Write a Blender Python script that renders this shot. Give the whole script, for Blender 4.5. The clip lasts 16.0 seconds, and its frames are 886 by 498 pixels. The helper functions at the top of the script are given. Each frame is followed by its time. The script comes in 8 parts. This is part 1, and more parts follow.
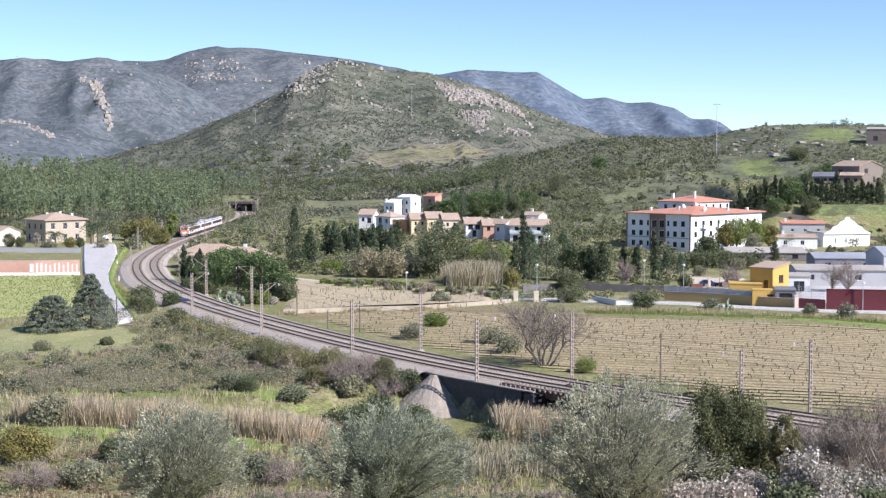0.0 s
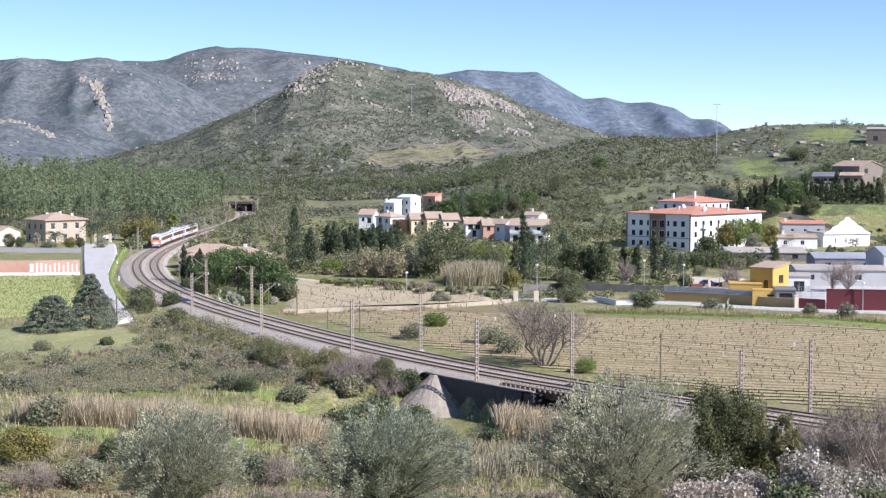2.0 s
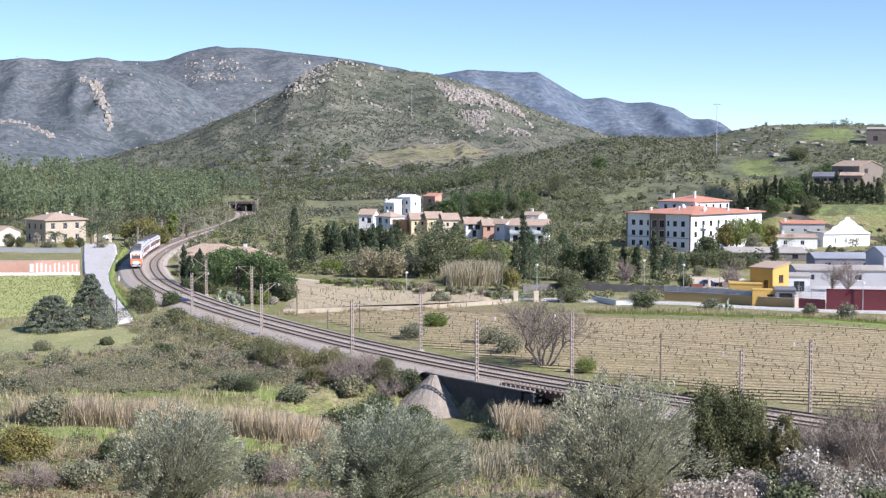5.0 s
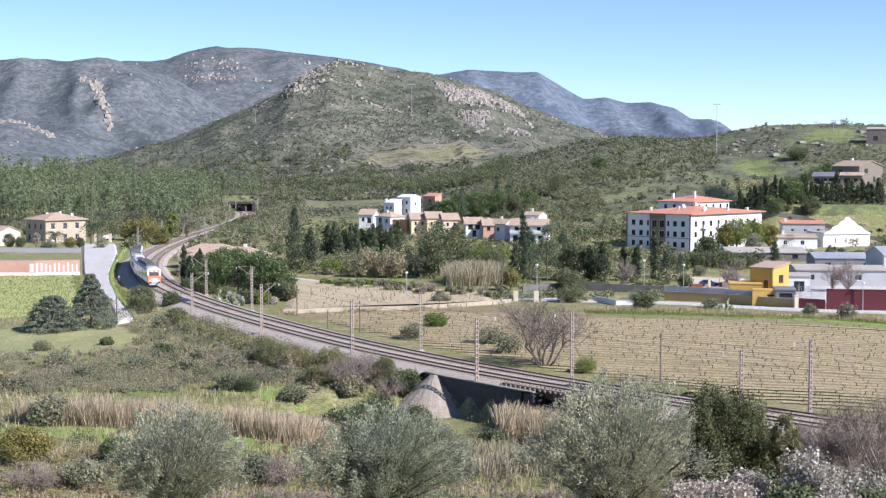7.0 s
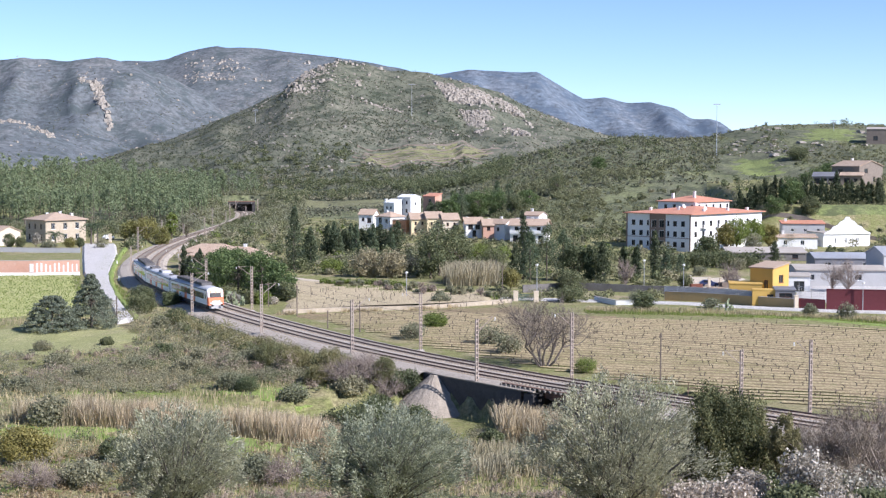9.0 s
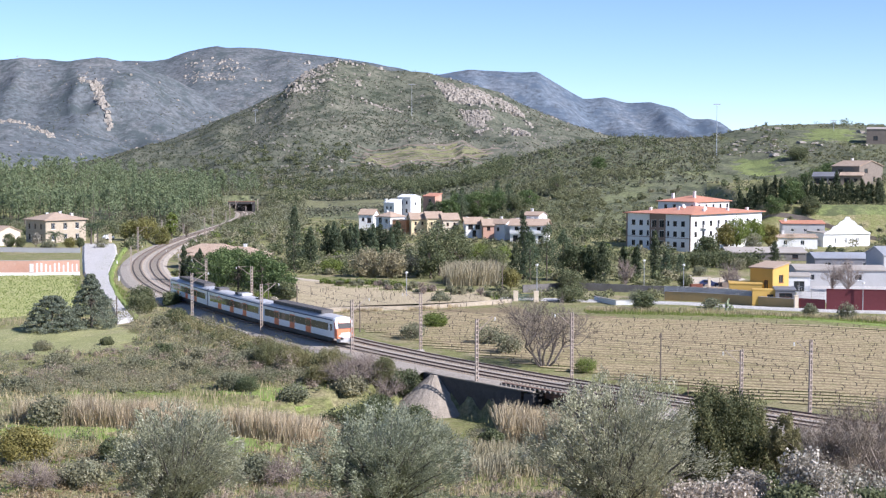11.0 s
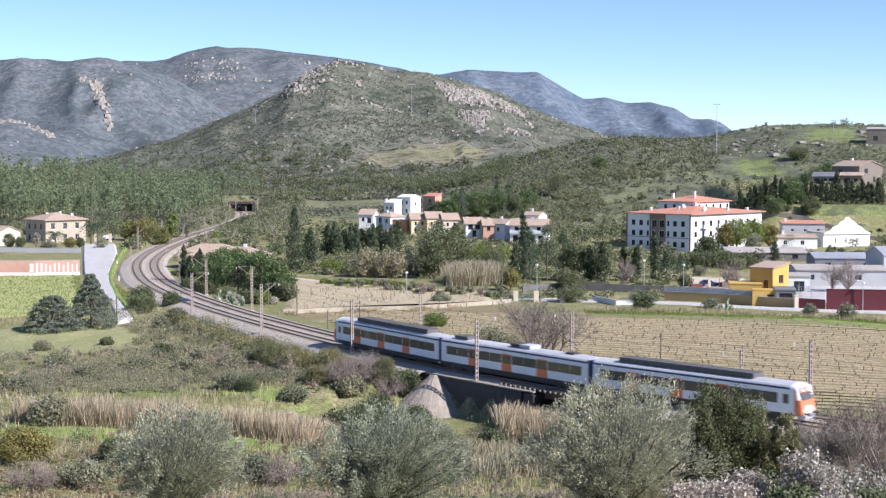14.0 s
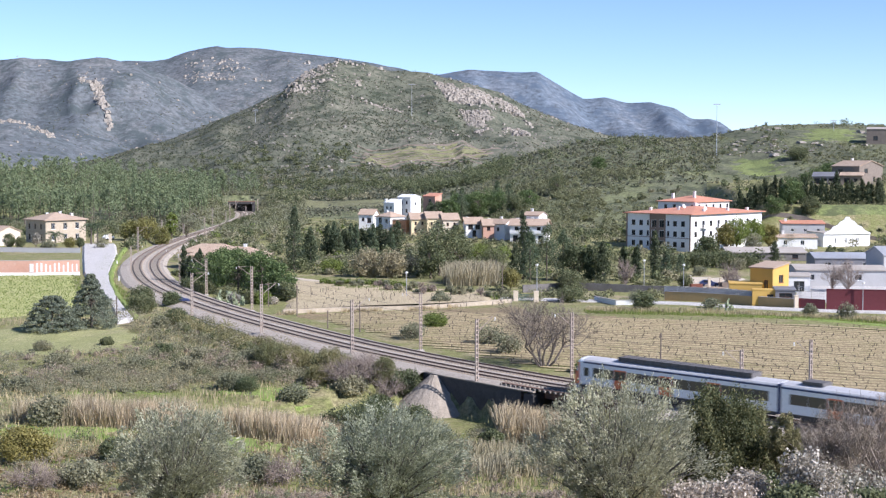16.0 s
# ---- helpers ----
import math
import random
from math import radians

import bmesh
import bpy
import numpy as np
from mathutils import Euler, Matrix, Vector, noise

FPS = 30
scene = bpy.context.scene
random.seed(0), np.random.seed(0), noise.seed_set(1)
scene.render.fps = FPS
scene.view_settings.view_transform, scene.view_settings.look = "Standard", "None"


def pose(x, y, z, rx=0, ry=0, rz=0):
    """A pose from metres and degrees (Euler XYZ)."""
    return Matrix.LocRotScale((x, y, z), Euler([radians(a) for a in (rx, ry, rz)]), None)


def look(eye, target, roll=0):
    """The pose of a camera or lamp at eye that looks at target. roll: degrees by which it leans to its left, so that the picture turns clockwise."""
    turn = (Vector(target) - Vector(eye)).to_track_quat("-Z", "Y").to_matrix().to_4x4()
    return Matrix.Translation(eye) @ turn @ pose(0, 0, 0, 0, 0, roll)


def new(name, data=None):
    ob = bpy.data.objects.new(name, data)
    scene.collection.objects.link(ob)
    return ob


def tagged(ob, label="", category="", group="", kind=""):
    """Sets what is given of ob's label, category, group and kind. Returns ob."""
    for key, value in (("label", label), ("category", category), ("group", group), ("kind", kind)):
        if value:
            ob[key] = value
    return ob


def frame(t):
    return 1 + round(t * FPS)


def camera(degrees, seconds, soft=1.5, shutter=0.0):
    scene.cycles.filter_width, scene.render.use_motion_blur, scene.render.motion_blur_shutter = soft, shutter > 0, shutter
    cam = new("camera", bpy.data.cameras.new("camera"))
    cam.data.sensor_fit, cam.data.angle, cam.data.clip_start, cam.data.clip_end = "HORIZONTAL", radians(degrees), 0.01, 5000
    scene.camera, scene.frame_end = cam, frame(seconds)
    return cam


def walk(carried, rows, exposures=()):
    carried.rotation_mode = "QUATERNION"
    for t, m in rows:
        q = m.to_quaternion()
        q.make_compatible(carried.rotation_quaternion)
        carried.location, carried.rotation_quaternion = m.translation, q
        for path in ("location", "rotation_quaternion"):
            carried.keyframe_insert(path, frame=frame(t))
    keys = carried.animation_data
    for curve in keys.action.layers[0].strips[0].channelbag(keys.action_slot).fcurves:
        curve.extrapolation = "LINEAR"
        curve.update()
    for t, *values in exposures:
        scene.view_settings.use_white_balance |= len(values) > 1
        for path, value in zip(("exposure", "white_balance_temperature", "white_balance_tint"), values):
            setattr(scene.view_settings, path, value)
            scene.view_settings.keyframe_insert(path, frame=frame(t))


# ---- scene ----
cam = camera(35.4, 16.0, soft=1.3, shutter=0.5)
EYE = (0.0, 0.0, 26.5)
VIEW = pose(*EYE, 86.32, 0, 0)
walk(cam, [(0.0, VIEW), (16.0, VIEW)], [(0.0, 0.78, 5900, 18), (16.0, 0.78, 5900, 18)])

# ---- world, sun, exposure ----
SUN_AZ, SUN_EL = 123.0, 37.0        # bearing from +y towards +x, height
world = bpy.data.worlds.new("world")
scene.world = world
world.use_nodes = True
_wn = world.node_tree
_sky = _wn.nodes.new("ShaderNodeTexSky")
_sky.sky_type = "NISHITA"
_sky.sun_disc = False
_sky.sun_elevation = radians(SUN_EL)
_sky.sun_rotation = radians(SUN_AZ)
_sky.air_density, _sky.dust_density, _sky.ozone_density = 0.6, 0.0, 2.8
_bg = _wn.nodes["Background"]
_bg.inputs["Strength"].default_value = 0.098
_wn.links.new(_sky.outputs["Color"], _bg.inputs["Color"])
_sun = bpy.data.lights.new("sun", "SUN")
_sun.energy, _sun.angle, _sun.color = 4.6, radians(0.5), (1.0, 0.95, 0.87)
_so = new("sun", _sun)
_d = Vector((math.sin(radians(SUN_AZ)) * math.cos(radians(SUN_EL)),
             math.cos(radians(SUN_AZ)) * math.cos(radians(SUN_EL)), math.sin(radians(SUN_EL))))
_so.matrix_basis = look(_d * 400, (0, 0, 0))

RNG = np.random.default_rng(7)


# ---- materials ----
def nodes_of(name):
    m = bpy.data.materials.new(name)
    m.use_nodes = True
    nt = m.node_tree
    return m, nt, nt.nodes["Principled BSDF"]


def noise_node(nt, scale, detail=4.0, rough=0.6, coord="Object"):
    tc = nt.nodes.new("ShaderNodeTexCoord")
    n = nt.nodes.new("ShaderNodeTexNoise")
    n.inputs["Scale"].default_value = scale
    n.inputs["Detail"].default_value = detail
    n.inputs["Roughness"].default_value = rough
    nt.links.new(tc.outputs[coord], n.inputs["Vector"])
    return n


def ramp_node(nt, src, stops):
    r = nt.nodes.new("ShaderNodeValToRGB")
    el = r.color_ramp.elements
    while len(el) < len(stops):
        el.new(0.5)
    for e, (p, c) in zip(el, stops):
        e.position, e.color = p, (*c, 1)
    nt.links.new(src, r.inputs["Fac"])
    return r


def mix_node(nt, fac, a, b, mode="MIX"):
    m = nt.nodes.new("ShaderNodeMix")
    m.data_type, m.blend_type = "RGBA", mode
    for sock, v in ((m.inputs["Factor"], fac), (m.inputs["A"], a), (m.inputs["B"], b)):
        if hasattr(v, "links"):
            nt.links.new(v, sock)
        elif isinstance(v, tuple):
            sock.default_value = (*v, 1)
        else:
            sock.default_value = v
    return m.outputs["Result"]


def bump(nt, bsdf, height, strength=0.4, distance=0.05):
    b = nt.nodes.new("ShaderNodeBump")
    b.inputs["Strength"].default_value = strength
    b.inputs["Distance"].default_value = distance
    nt.links.new(height, b.inputs["Height"])
    nt.links.new(b.outputs["Normal"], bsdf.inputs["Normal"])


def surface(name, a, b, big=0.4, fine=6.0, rough=0.85, metal=0.0, relief=0.3, dist=0.03, dirt=None):
    """Two tones mixed at a large and a fine scale, with relief and an optional stain colour."""
    m, nt, bs = nodes_of(name)
    n1, n2 = noise_node(nt, big), noise_node(nt, fine, 6, 0.7)
    c1 = ramp_node(nt, n1.outputs["Fac"], [(0.3, a), (0.7, b)])
    c2 = mix_node(nt, 0.35, c1.outputs["Color"], ramp_node(nt, n2.outputs["Fac"], [(0.25, tuple(v * 0.6 for v in a)), (0.75, tuple(min(1, v * 1.25) for v in b))]).outputs["Color"])
    if dirt:
        n3 = noise_node(nt, big * 2.7, 5, 0.7)
        f = ramp_node(nt, n3.outputs["Fac"], [(0.55, (0, 0, 0)), (0.75, (0.6, 0.6, 0.6))])
        c2 = mix_node(nt, f.outputs["Color"], c2, dirt)
    nt.links.new(c2, bs.inputs["Base Color"])
    bs.inputs["Roughness"].default_value = rough
    bs.inputs["Metallic"].default_value = metal
    bump(nt, bs, n2.outputs["Fac"], relief, dist)
    return m


def leafy(name, a, b, c=None, thin=0.35, rough=0.6):
    """Leaves: each one a tone of its own between a and b (a few c), partly see-through to light."""
    m, nt, bs = nodes_of(name)
    g = nt.nodes.new("ShaderNodeNewGeometry")
    stops = [(0.0, a), (0.8, b)] + ([(1.0, c)] if c else [])
    r = ramp_node(nt, g.outputs["Random Per Island"], stops)
    o = nt.nodes.new("ShaderNodeObjectInfo")
    n = noise_node(nt, 0.35, 3)
    tone = ramp_node(nt, n.outputs["Fac"], [(0.3, (0.75, 0.75, 0.75)), (0.7, (1.25, 1.2, 1.1))])
    tone2 = ramp_node(nt, o.outputs["Random"], [(0.0, (0.85, 0.9, 0.85)), (1.0, (1.15, 1.1, 1.05))])
    col = mix_node(nt, 1.0, r.outputs["Color"], tone.outputs["Color"], "MULTIPLY")
    col = mix_node(nt, 1.0, col, tone2.outputs["Color"], "MULTIPLY")
    nt.links.new(col, bs.inputs["Base Color"])
    bs.inputs["Roughness"].default_value = rough
    bs.inputs["Specular IOR Level"].default_value = 0.25
    tr = nt.nodes.new("ShaderNodeBsdfTranslucent")
    nt.links.new(col, tr.inputs["Color"])
    mx = nt.nodes.new("ShaderNodeMixShader")
    mx.inputs["Fac"].default_value = thin
    out = nt.nodes["Material Output"]
    nt.links.new(bs.outputs["BSDF"], mx.inputs[1])
    nt.links.new(tr.outputs["BSDF"], mx.inputs[2])
    nt.links.new(mx.outputs["Shader"], out.inputs["Surface"])
    return m


def land(name, stops, big, mid, fine, extra=None, relief=0.6, dist=0.25, rough=0.95, scrub=None):
    """Open ground: a patchwork of tones at three scales, with bare rock and low scrub in patches."""
    m, nt, bs = nodes_of(name)
    n1, n2, n3 = noise_node(nt, big, 5), noise_node(nt, mid, 6, 0.65), noise_node(nt, fine, 5, 0.7)
    add = nt.nodes.new("ShaderNodeMath")
    add.operation = "MULTIPLY_ADD"
    nt.links.new(n2.outputs["Fac"], add.inputs[0])
    add.inputs[1].default_value = 0.55
    half = nt.nodes.new("ShaderNodeMath")
    half.operation = "MULTIPLY"
    half.inputs[1].default_value = 0.45
    nt.links.new(n1.outputs["Fac"], half.inputs[0])
    nt.links.new(half.outputs[0], add.inputs[2])
    base = ramp_node(nt, add.outputs[0], stops)
    fin = ramp_node(nt, n3.outputs["Fac"], [(0.32, (0.5, 0.5, 0.5)), (0.68, (1.4, 1.4, 1.4))])
    col = mix_node(nt, 1.0, base.outputs["Color"], fin.outputs["Color"], "MULTIPLY")
    if scrub:
        thr, scol, ssc = scrub
        n5 = noise_node(nt, ssc, 8, 0.72)
        f = ramp_node(nt, n5.outputs["Fac"], [(thr - 0.05, (0, 0, 0)), (thr + 0.05, (0.85, 0.85, 0.85))])
        col = mix_node(nt, f.outputs["Color"], col, scol)
    if extra:
        thr, ecol, esc = extra
        n4 = noise_node(nt, esc, 7, 0.75)
        f = ramp_node(nt, n4.outputs["Fac"], [(thr, (0, 0, 0)), (thr + 0.05, (1, 1, 1))])
        col = mix_node(nt, f.outputs["Color"], col, ecol)
    nt.links.new(col, bs.inputs["Base Color"])
    bs.inputs["Roughness"].default_value = rough
    bs.inputs["Specular IOR Level"].default_value = 0.15
    bump(nt, bs, n3.outputs["Fac"], relief, dist)
    return m


def tiles(name, a, b, pitch=0.25):
    """Roof tiles in rows, weathered."""
    m, nt, bs = nodes_of(name)
    tc = nt.nodes.new("ShaderNodeTexCoord")
    w = nt.nodes.new("ShaderNodeTexWave")
    w.inputs["Scale"].default_value = 0.31 / pitch
    w.inputs["Distortion"].default_value = 0.6
    nt.links.new(tc.outputs["Object"], w.inputs["Vector"])
    n, n2 = noise_node(nt, 0.7, 5, 0.7), noise_node(nt, 7, 4, 0.7)
    c1 = ramp_node(nt, n.outputs["Fac"], [(0.3, a), (0.7, b)])
    c2 = mix_node(nt, 0.3, c1.outputs["Color"], ramp_node(nt, n2.outputs["Fac"], [(0.3, tuple(v * 0.55 for v in a)), (0.7, b)]).outputs["Color"])
    nt.links.new(c2, bs.inputs["Base Color"])
    bs.inputs["Roughness"].default_value = 0.85
    bump(nt, bs, w.outputs["Fac"], 0.6, 0.06)
    return m


def plain(name, col, rough=0.5, metal=0.0, spec=0.5):
    m, nt, bs = nodes_of(name)
    n = noise_node(nt, 3.0, 5, 0.7)
    c = mix_node(nt, 0.25, col, ramp_node(nt, n.outputs["Fac"], [(0.3, tuple(v * 0.6 for v in col)), (0.7, tuple(min(1, v * 1.2) for v in col))]).outputs["Color"])
    nt.links.new(c, bs.inputs["Base Color"])
    bs.inputs["Roughness"].default_value, bs.inputs["Metallic"].default_value = rough, metal
    bs.inputs["Specular IOR Level"].default_value = spec
    return m


M = {
    "meadow": land("meadow", [(0.30, (0.31, 0.265, 0.16)), (0.42, (0.27, 0.24, 0.13)), (0.52, (0.19, 0.2, 0.075)), (0.62, (0.33, 0.28, 0.175)), (0.72, (0.22, 0.205, 0.095))], 0.02, 0.16, 2.2),
    "scrubland": land("scrubland", [(0.32, (0.10, 0.108, 0.078)), (0.48, (0.142, 0.147, 0.106)), (0.60, (0.185, 0.18, 0.135)), (0.72, (0.125, 0.132, 0.092))], 0.006, 0.045, 0.5, (0.67, (0.36, 0.32, 0.26), 0.035), dist=0.9, scrub=(0.54, (0.052, 0.066, 0.044), 0.055)),
    "green_hill": land("green_hill", [(0.30, (0.105, 0.112, 0.075)), (0.45, (0.14, 0.146, 0.095)), (0.58, (0.185, 0.20, 0.10)), (0.70, (0.125, 0.132, 0.085))], 0.012, 0.06, 0.7, dist=0.6, scrub=(0.55, (0.06, 0.07, 0.042), 0.09)),
    # cool cast of these tones puts distance haze into the colour
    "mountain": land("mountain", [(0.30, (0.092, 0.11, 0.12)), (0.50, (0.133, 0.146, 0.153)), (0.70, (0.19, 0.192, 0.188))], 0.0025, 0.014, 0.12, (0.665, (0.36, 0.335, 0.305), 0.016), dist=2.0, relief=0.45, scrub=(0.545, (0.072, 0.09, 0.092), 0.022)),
    # bluer again: the farthest range's haze is mixed into its base tones
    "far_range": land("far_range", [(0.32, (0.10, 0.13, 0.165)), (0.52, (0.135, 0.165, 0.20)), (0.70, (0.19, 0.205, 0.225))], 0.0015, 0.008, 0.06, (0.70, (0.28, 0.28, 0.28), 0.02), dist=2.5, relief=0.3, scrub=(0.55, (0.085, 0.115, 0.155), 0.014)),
    "soil": land("soil", [(0.30, (0.215, 0.165, 0.098)), (0.50, (0.265, 0.205, 0.122)), (0.70, (0.205, 0.175, 0.092))], 0.03, 0.25, 3.0, (0.60, (0.19, 0.20, 0.075), 0.35), dist=0.15),
    "dry_field": land("dry_field", [(0.30, (0.38, 0.315, 0.20)), (0.50, (0.45, 0.375, 0.245)), (0.70, (0.29, 0.255, 0.145))], 0.05, 0.3, 3.0, (0.62, (0.20, 0.20, 0.09), 0.4), dist=0.12),
    "young_crop": land("young_crop", [(0.30, (0.3, 0.32, 0.11)), (0.50, (0.36, 0.37, 0.15)), (0.70, (0.42, 0.4, 0.2))], 0.04, 0.35, 3.0, (0.66, (0.33, 0.27, 0.16), 0.5), dist=0.12),
    "lawn": land("lawn", [(0.30, (0.23, 0.235, 0.105)), (0.50, (0.28, 0.285, 0.13)), (0.70, (0.32, 0.30, 0.165))], 0.05, 0.4, 4.0, dist=0.1),
    "grass": land("grass", [(0.30, (0.17, 0.23, 0.06)), (0.50, (0.22, 0.28, 0.08)), (0.70, (0.28, 0.29, 0.12))], 0.05, 0.4, 4.0, dist=0.1),
    "ballast": land("ballast", [(0.30, (0.34, 0.30, 0.255)), (0.50, (0.43, 0.38, 0.32)), (0.70, (0.33, 0.27, 0.215))], 0.05, 0.6, 9.0, (0.64, (0.25, 0.19, 0.14), 0.8), dist=0.06),
    "rusty_bed": land("rusty_bed", [(0.30, (0.37, 0.285, 0.205)), (0.50, (0.48, 0.375, 0.275)), (0.70, (0.40, 0.315, 0.23))], 0.05, 0.6, 9.0, dist=0.05),
    "row_earth": land("row_earth", [(0.30, (0.33, 0.27, 0.16)), (0.50, (0.39, 0.325, 0.19)), (0.70, (0.215, 0.20, 0.09))], 0.03, 0.25, 3.0, dist=0.15),
    "road": land("road", [(0.30, (0.44, 0.42, 0.40)), (0.50, (0.52, 0.50, 0.475)), (0.70, (0.46, 0.435, 0.40))], 0.05, 0.4, 6.0, dist=0.01, relief=0.2),
    "earth_path": land("earth_path", [(0.30, (0.48, 0.42, 0.33)), (0.50, (0.55, 0.48, 0.38)), (0.70, (0.42, 0.36, 0.26))], 0.05, 0.4, 6.0, dist=0.03),
    "white_wall": surface("white_wall", (0.74, 0.73, 0.70), (0.82, 0.81, 0.79), 0.25, 5, 0.8, relief=0.1, dirt=(0.60, 0.57, 0.52)),
    "cream_wall": surface("cream_wall", (0.62, 0.52, 0.39), (0.70, 0.60, 0.47), 0.25, 5, 0.85, relief=0.1, dirt=(0.5, 0.42, 0.33)),
    "yellow_wall": surface("yellow_wall", (0.52, 0.325, 0.075), (0.58, 0.375, 0.10), 0.3, 5, 0.85, relief=0.1, dirt=(0.48, 0.30, 0.08)),
    "pale_yellow_wall": surface("pale_yellow_wall", (0.72, 0.58, 0.34), (0.78, 0.65, 0.41), 0.3, 5, 0.85, relief=0.1),
    "ochre_wall": surface("ochre_wall", (0.42, 0.29, 0.13), (0.49, 0.34, 0.16), 0.3, 4, 0.9, relief=0.2, dirt=(0.33, 0.26, 0.17)),
    "red_wall": surface("red_wall", (0.165, 0.036, 0.042), (0.205, 0.048, 0.055), 0.2, 4, 0.8, relief=0.1, dirt=(0.22, 0.05, 0.05)),
    "brown_wall": surface("brown_wall", (0.24, 0.17, 0.13), (0.30, 0.22, 0.17), 0.3, 5, 0.85, relief=0.1),
    "orange_wall": surface("orange_wall", (0.55, 0.25, 0.12), (0.6, 0.31, 0.16), 0.3, 5, 0.85, relief=0.1),
    "brick_wall": surface("brick_wall", (0.48, 0.27, 0.19), (0.56, 0.34, 0.25), 0.3, 4, 0.9, relief=0.3, dirt=(0.5, 0.42, 0.36)),
    "blue_wall": surface("blue_wall", (0.42, 0.52, 0.66), (0.5, 0.6, 0.72), 0.3, 5, 0.8, relief=0.1),
    "grey_wall": surface("grey_wall", (0.38, 0.375, 0.37), (0.48, 0.475, 0.47), 0.2, 4, 0.8, relief=0.1, dirt=(0.35, 0.34, 0.33)),
    "stone_wall": surface("stone_wall", (0.17, 0.14, 0.115), (0.27, 0.225, 0.185), 1.2, 5, 0.95, relief=0.8, dist=0.08),
    "concrete": surface("concrete", (0.34, 0.315, 0.285), (0.44, 0.41, 0.375), 0.5, 5, 0.9, relief=0.3, dirt=(0.27, 0.24, 0.21)),
    "rubble": surface("rubble", (0.25, 0.215, 0.17), (0.40, 0.345, 0.28), 1.1, 3.5, 0.95, relief=0.9, dist=0.12, dirt=(0.17, 0.15, 0.13)),
    "masonry": surface("masonry", (0.13, 0.12, 0.115), (0.21, 0.195, 0.18), 0.6, 3, 0.95, relief=0.8, dist=0.08, dirt=(0.12, 0.11, 0.10)),
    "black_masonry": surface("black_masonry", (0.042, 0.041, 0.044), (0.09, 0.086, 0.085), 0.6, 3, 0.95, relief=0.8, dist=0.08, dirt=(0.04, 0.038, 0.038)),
    "pale_stone": surface("pale_stone", (0.36, 0.30, 0.22), (0.54, 0.46, 0.35), 1.3, 4.5, 0.95, relief=1.0, dist=0.1, dirt=(0.3, 0.25, 0.19)),
    "car_port_sheet": surface("car_port_sheet", (0.14, 0.14, 0.15), (0.22, 0.22, 0.235), 0.4, 4, 0.6, relief=0.1),
    "roof_tile": tiles("roof_tile", (0.50, 0.20, 0.12), (0.60, 0.30, 0.20)),
    "old_roof_tile": tiles("old_roof_tile", (0.38, 0.27, 0.19), (0.50, 0.385, 0.29)),
    "metal_roof": surface("metal_roof", (0.33, 0.34, 0.36), (0.46, 0.47, 0.49), 0.3, 3, 0.5, 0.2, relief=0.05),
    "fibre_roof": surface("fibre_roof", (0.33, 0.29, 0.25), (0.44, 0.40, 0.35), 0.3, 4, 0.9, relief=0.2),
    "glass_dark": plain("glass_dark", (0.03, 0.035, 0.04), 0.08),
    "shutter": plain("shutter", (0.10, 0.05, 0.035), 0.7),
    "rust_wood": plain("rust_wood", (0.20, 0.07, 0.04), 0.7),
    "white_paint": plain("white_paint", (0.8, 0.8, 0.79), 0.5),
    "rail_steel": plain("rail_steel", (0.16, 0.10, 0.075), 0.55, 0.4),
    "rail_top": plain("rail_top", (0.55, 0.54, 0.53), 0.3, 0.9),
    "sleeper": surface("sleeper", (0.20, 0.17, 0.14), (0.29, 0.26, 0.22), 0.6, 6, 0.9),
    "girder": surface("girder", (0.16, 0.095, 0.065), (0.24, 0.15, 0.11), 0.8, 8, 0.8, 0.2),
    "mast_steel": surface("mast_steel", (0.26, 0.20, 0.155), (0.46, 0.39, 0.335), 0.8, 8, 0.8, 0.1),
    "galvanised": surface("galvanised", (0.45, 0.46, 0.47), (0.55, 0.56, 0.57), 0.8, 8, 0.5, 0.6),
    "wire": plain("wire", (0.10, 0.09, 0.08), 0.6, 0.5),
    "pole_wood": surface("pole_wood", (0.13, 0.10, 0.08), (0.2, 0.16, 0.13), 0.8, 8, 0.9),
    "bark": surface("bark", (0.09, 0.07, 0.055), (0.17, 0.14, 0.11), 1.5, 9, 0.95, relief=0.8),
    "fig_bark": surface("fig_bark", (0.10, 0.082, 0.07), (0.19, 0.158, 0.135), 1.5, 9, 0.95),
    "olive_bark": surface("olive_bark", (0.07, 0.06, 0.052), (0.15, 0.132, 0.115), 1.5, 9, 0.95, relief=0.6),
    "grey_bark": surface("grey_bark", (0.22, 0.19, 0.165), (0.33, 0.29, 0.26), 1.5, 9, 0.95, relief=0.6),
    "twig": surface("twig", (0.20, 0.16, 0.135), (0.31, 0.255, 0.22), 1.5, 9, 0.95),
    "rock": surface("rock", (0.26, 0.23, 0.19), (0.38, 0.34, 0.29), 0.15, 1.2, 0.95, relief=0.9, dist=0.4, dirt=(0.2, 0.19, 0.16)),
    "train_white": plain("train_white", (0.84, 0.85, 0.87), 0.35),
    "train_orange": plain("train_orange", (0.74, 0.20, 0.08), 0.4),
    "train_red": plain("train_red", (0.74, 0.22, 0.10), 0.4),
    "train_blue": plain("train_blue", (0.03, 0.045, 0.12), 0.4),
    "train_glass": plain("train_glass", (0.10, 0.092, 0.078), 0.08, 0.0, 0.8),
    "train_roof": surface("train_roof", (0.42, 0.42, 0.43), (0.55, 0.55, 0.56), 0.3, 4, 0.6),
    "train_dark": surface("train_dark", (0.045, 0.042, 0.04), (0.08, 0.072, 0.066), 0.5, 5, 0.8),
    "train_box": surface("train_box", (0.09, 0.085, 0.085), (0.14, 0.13, 0.125), 0.5, 5, 0.75),
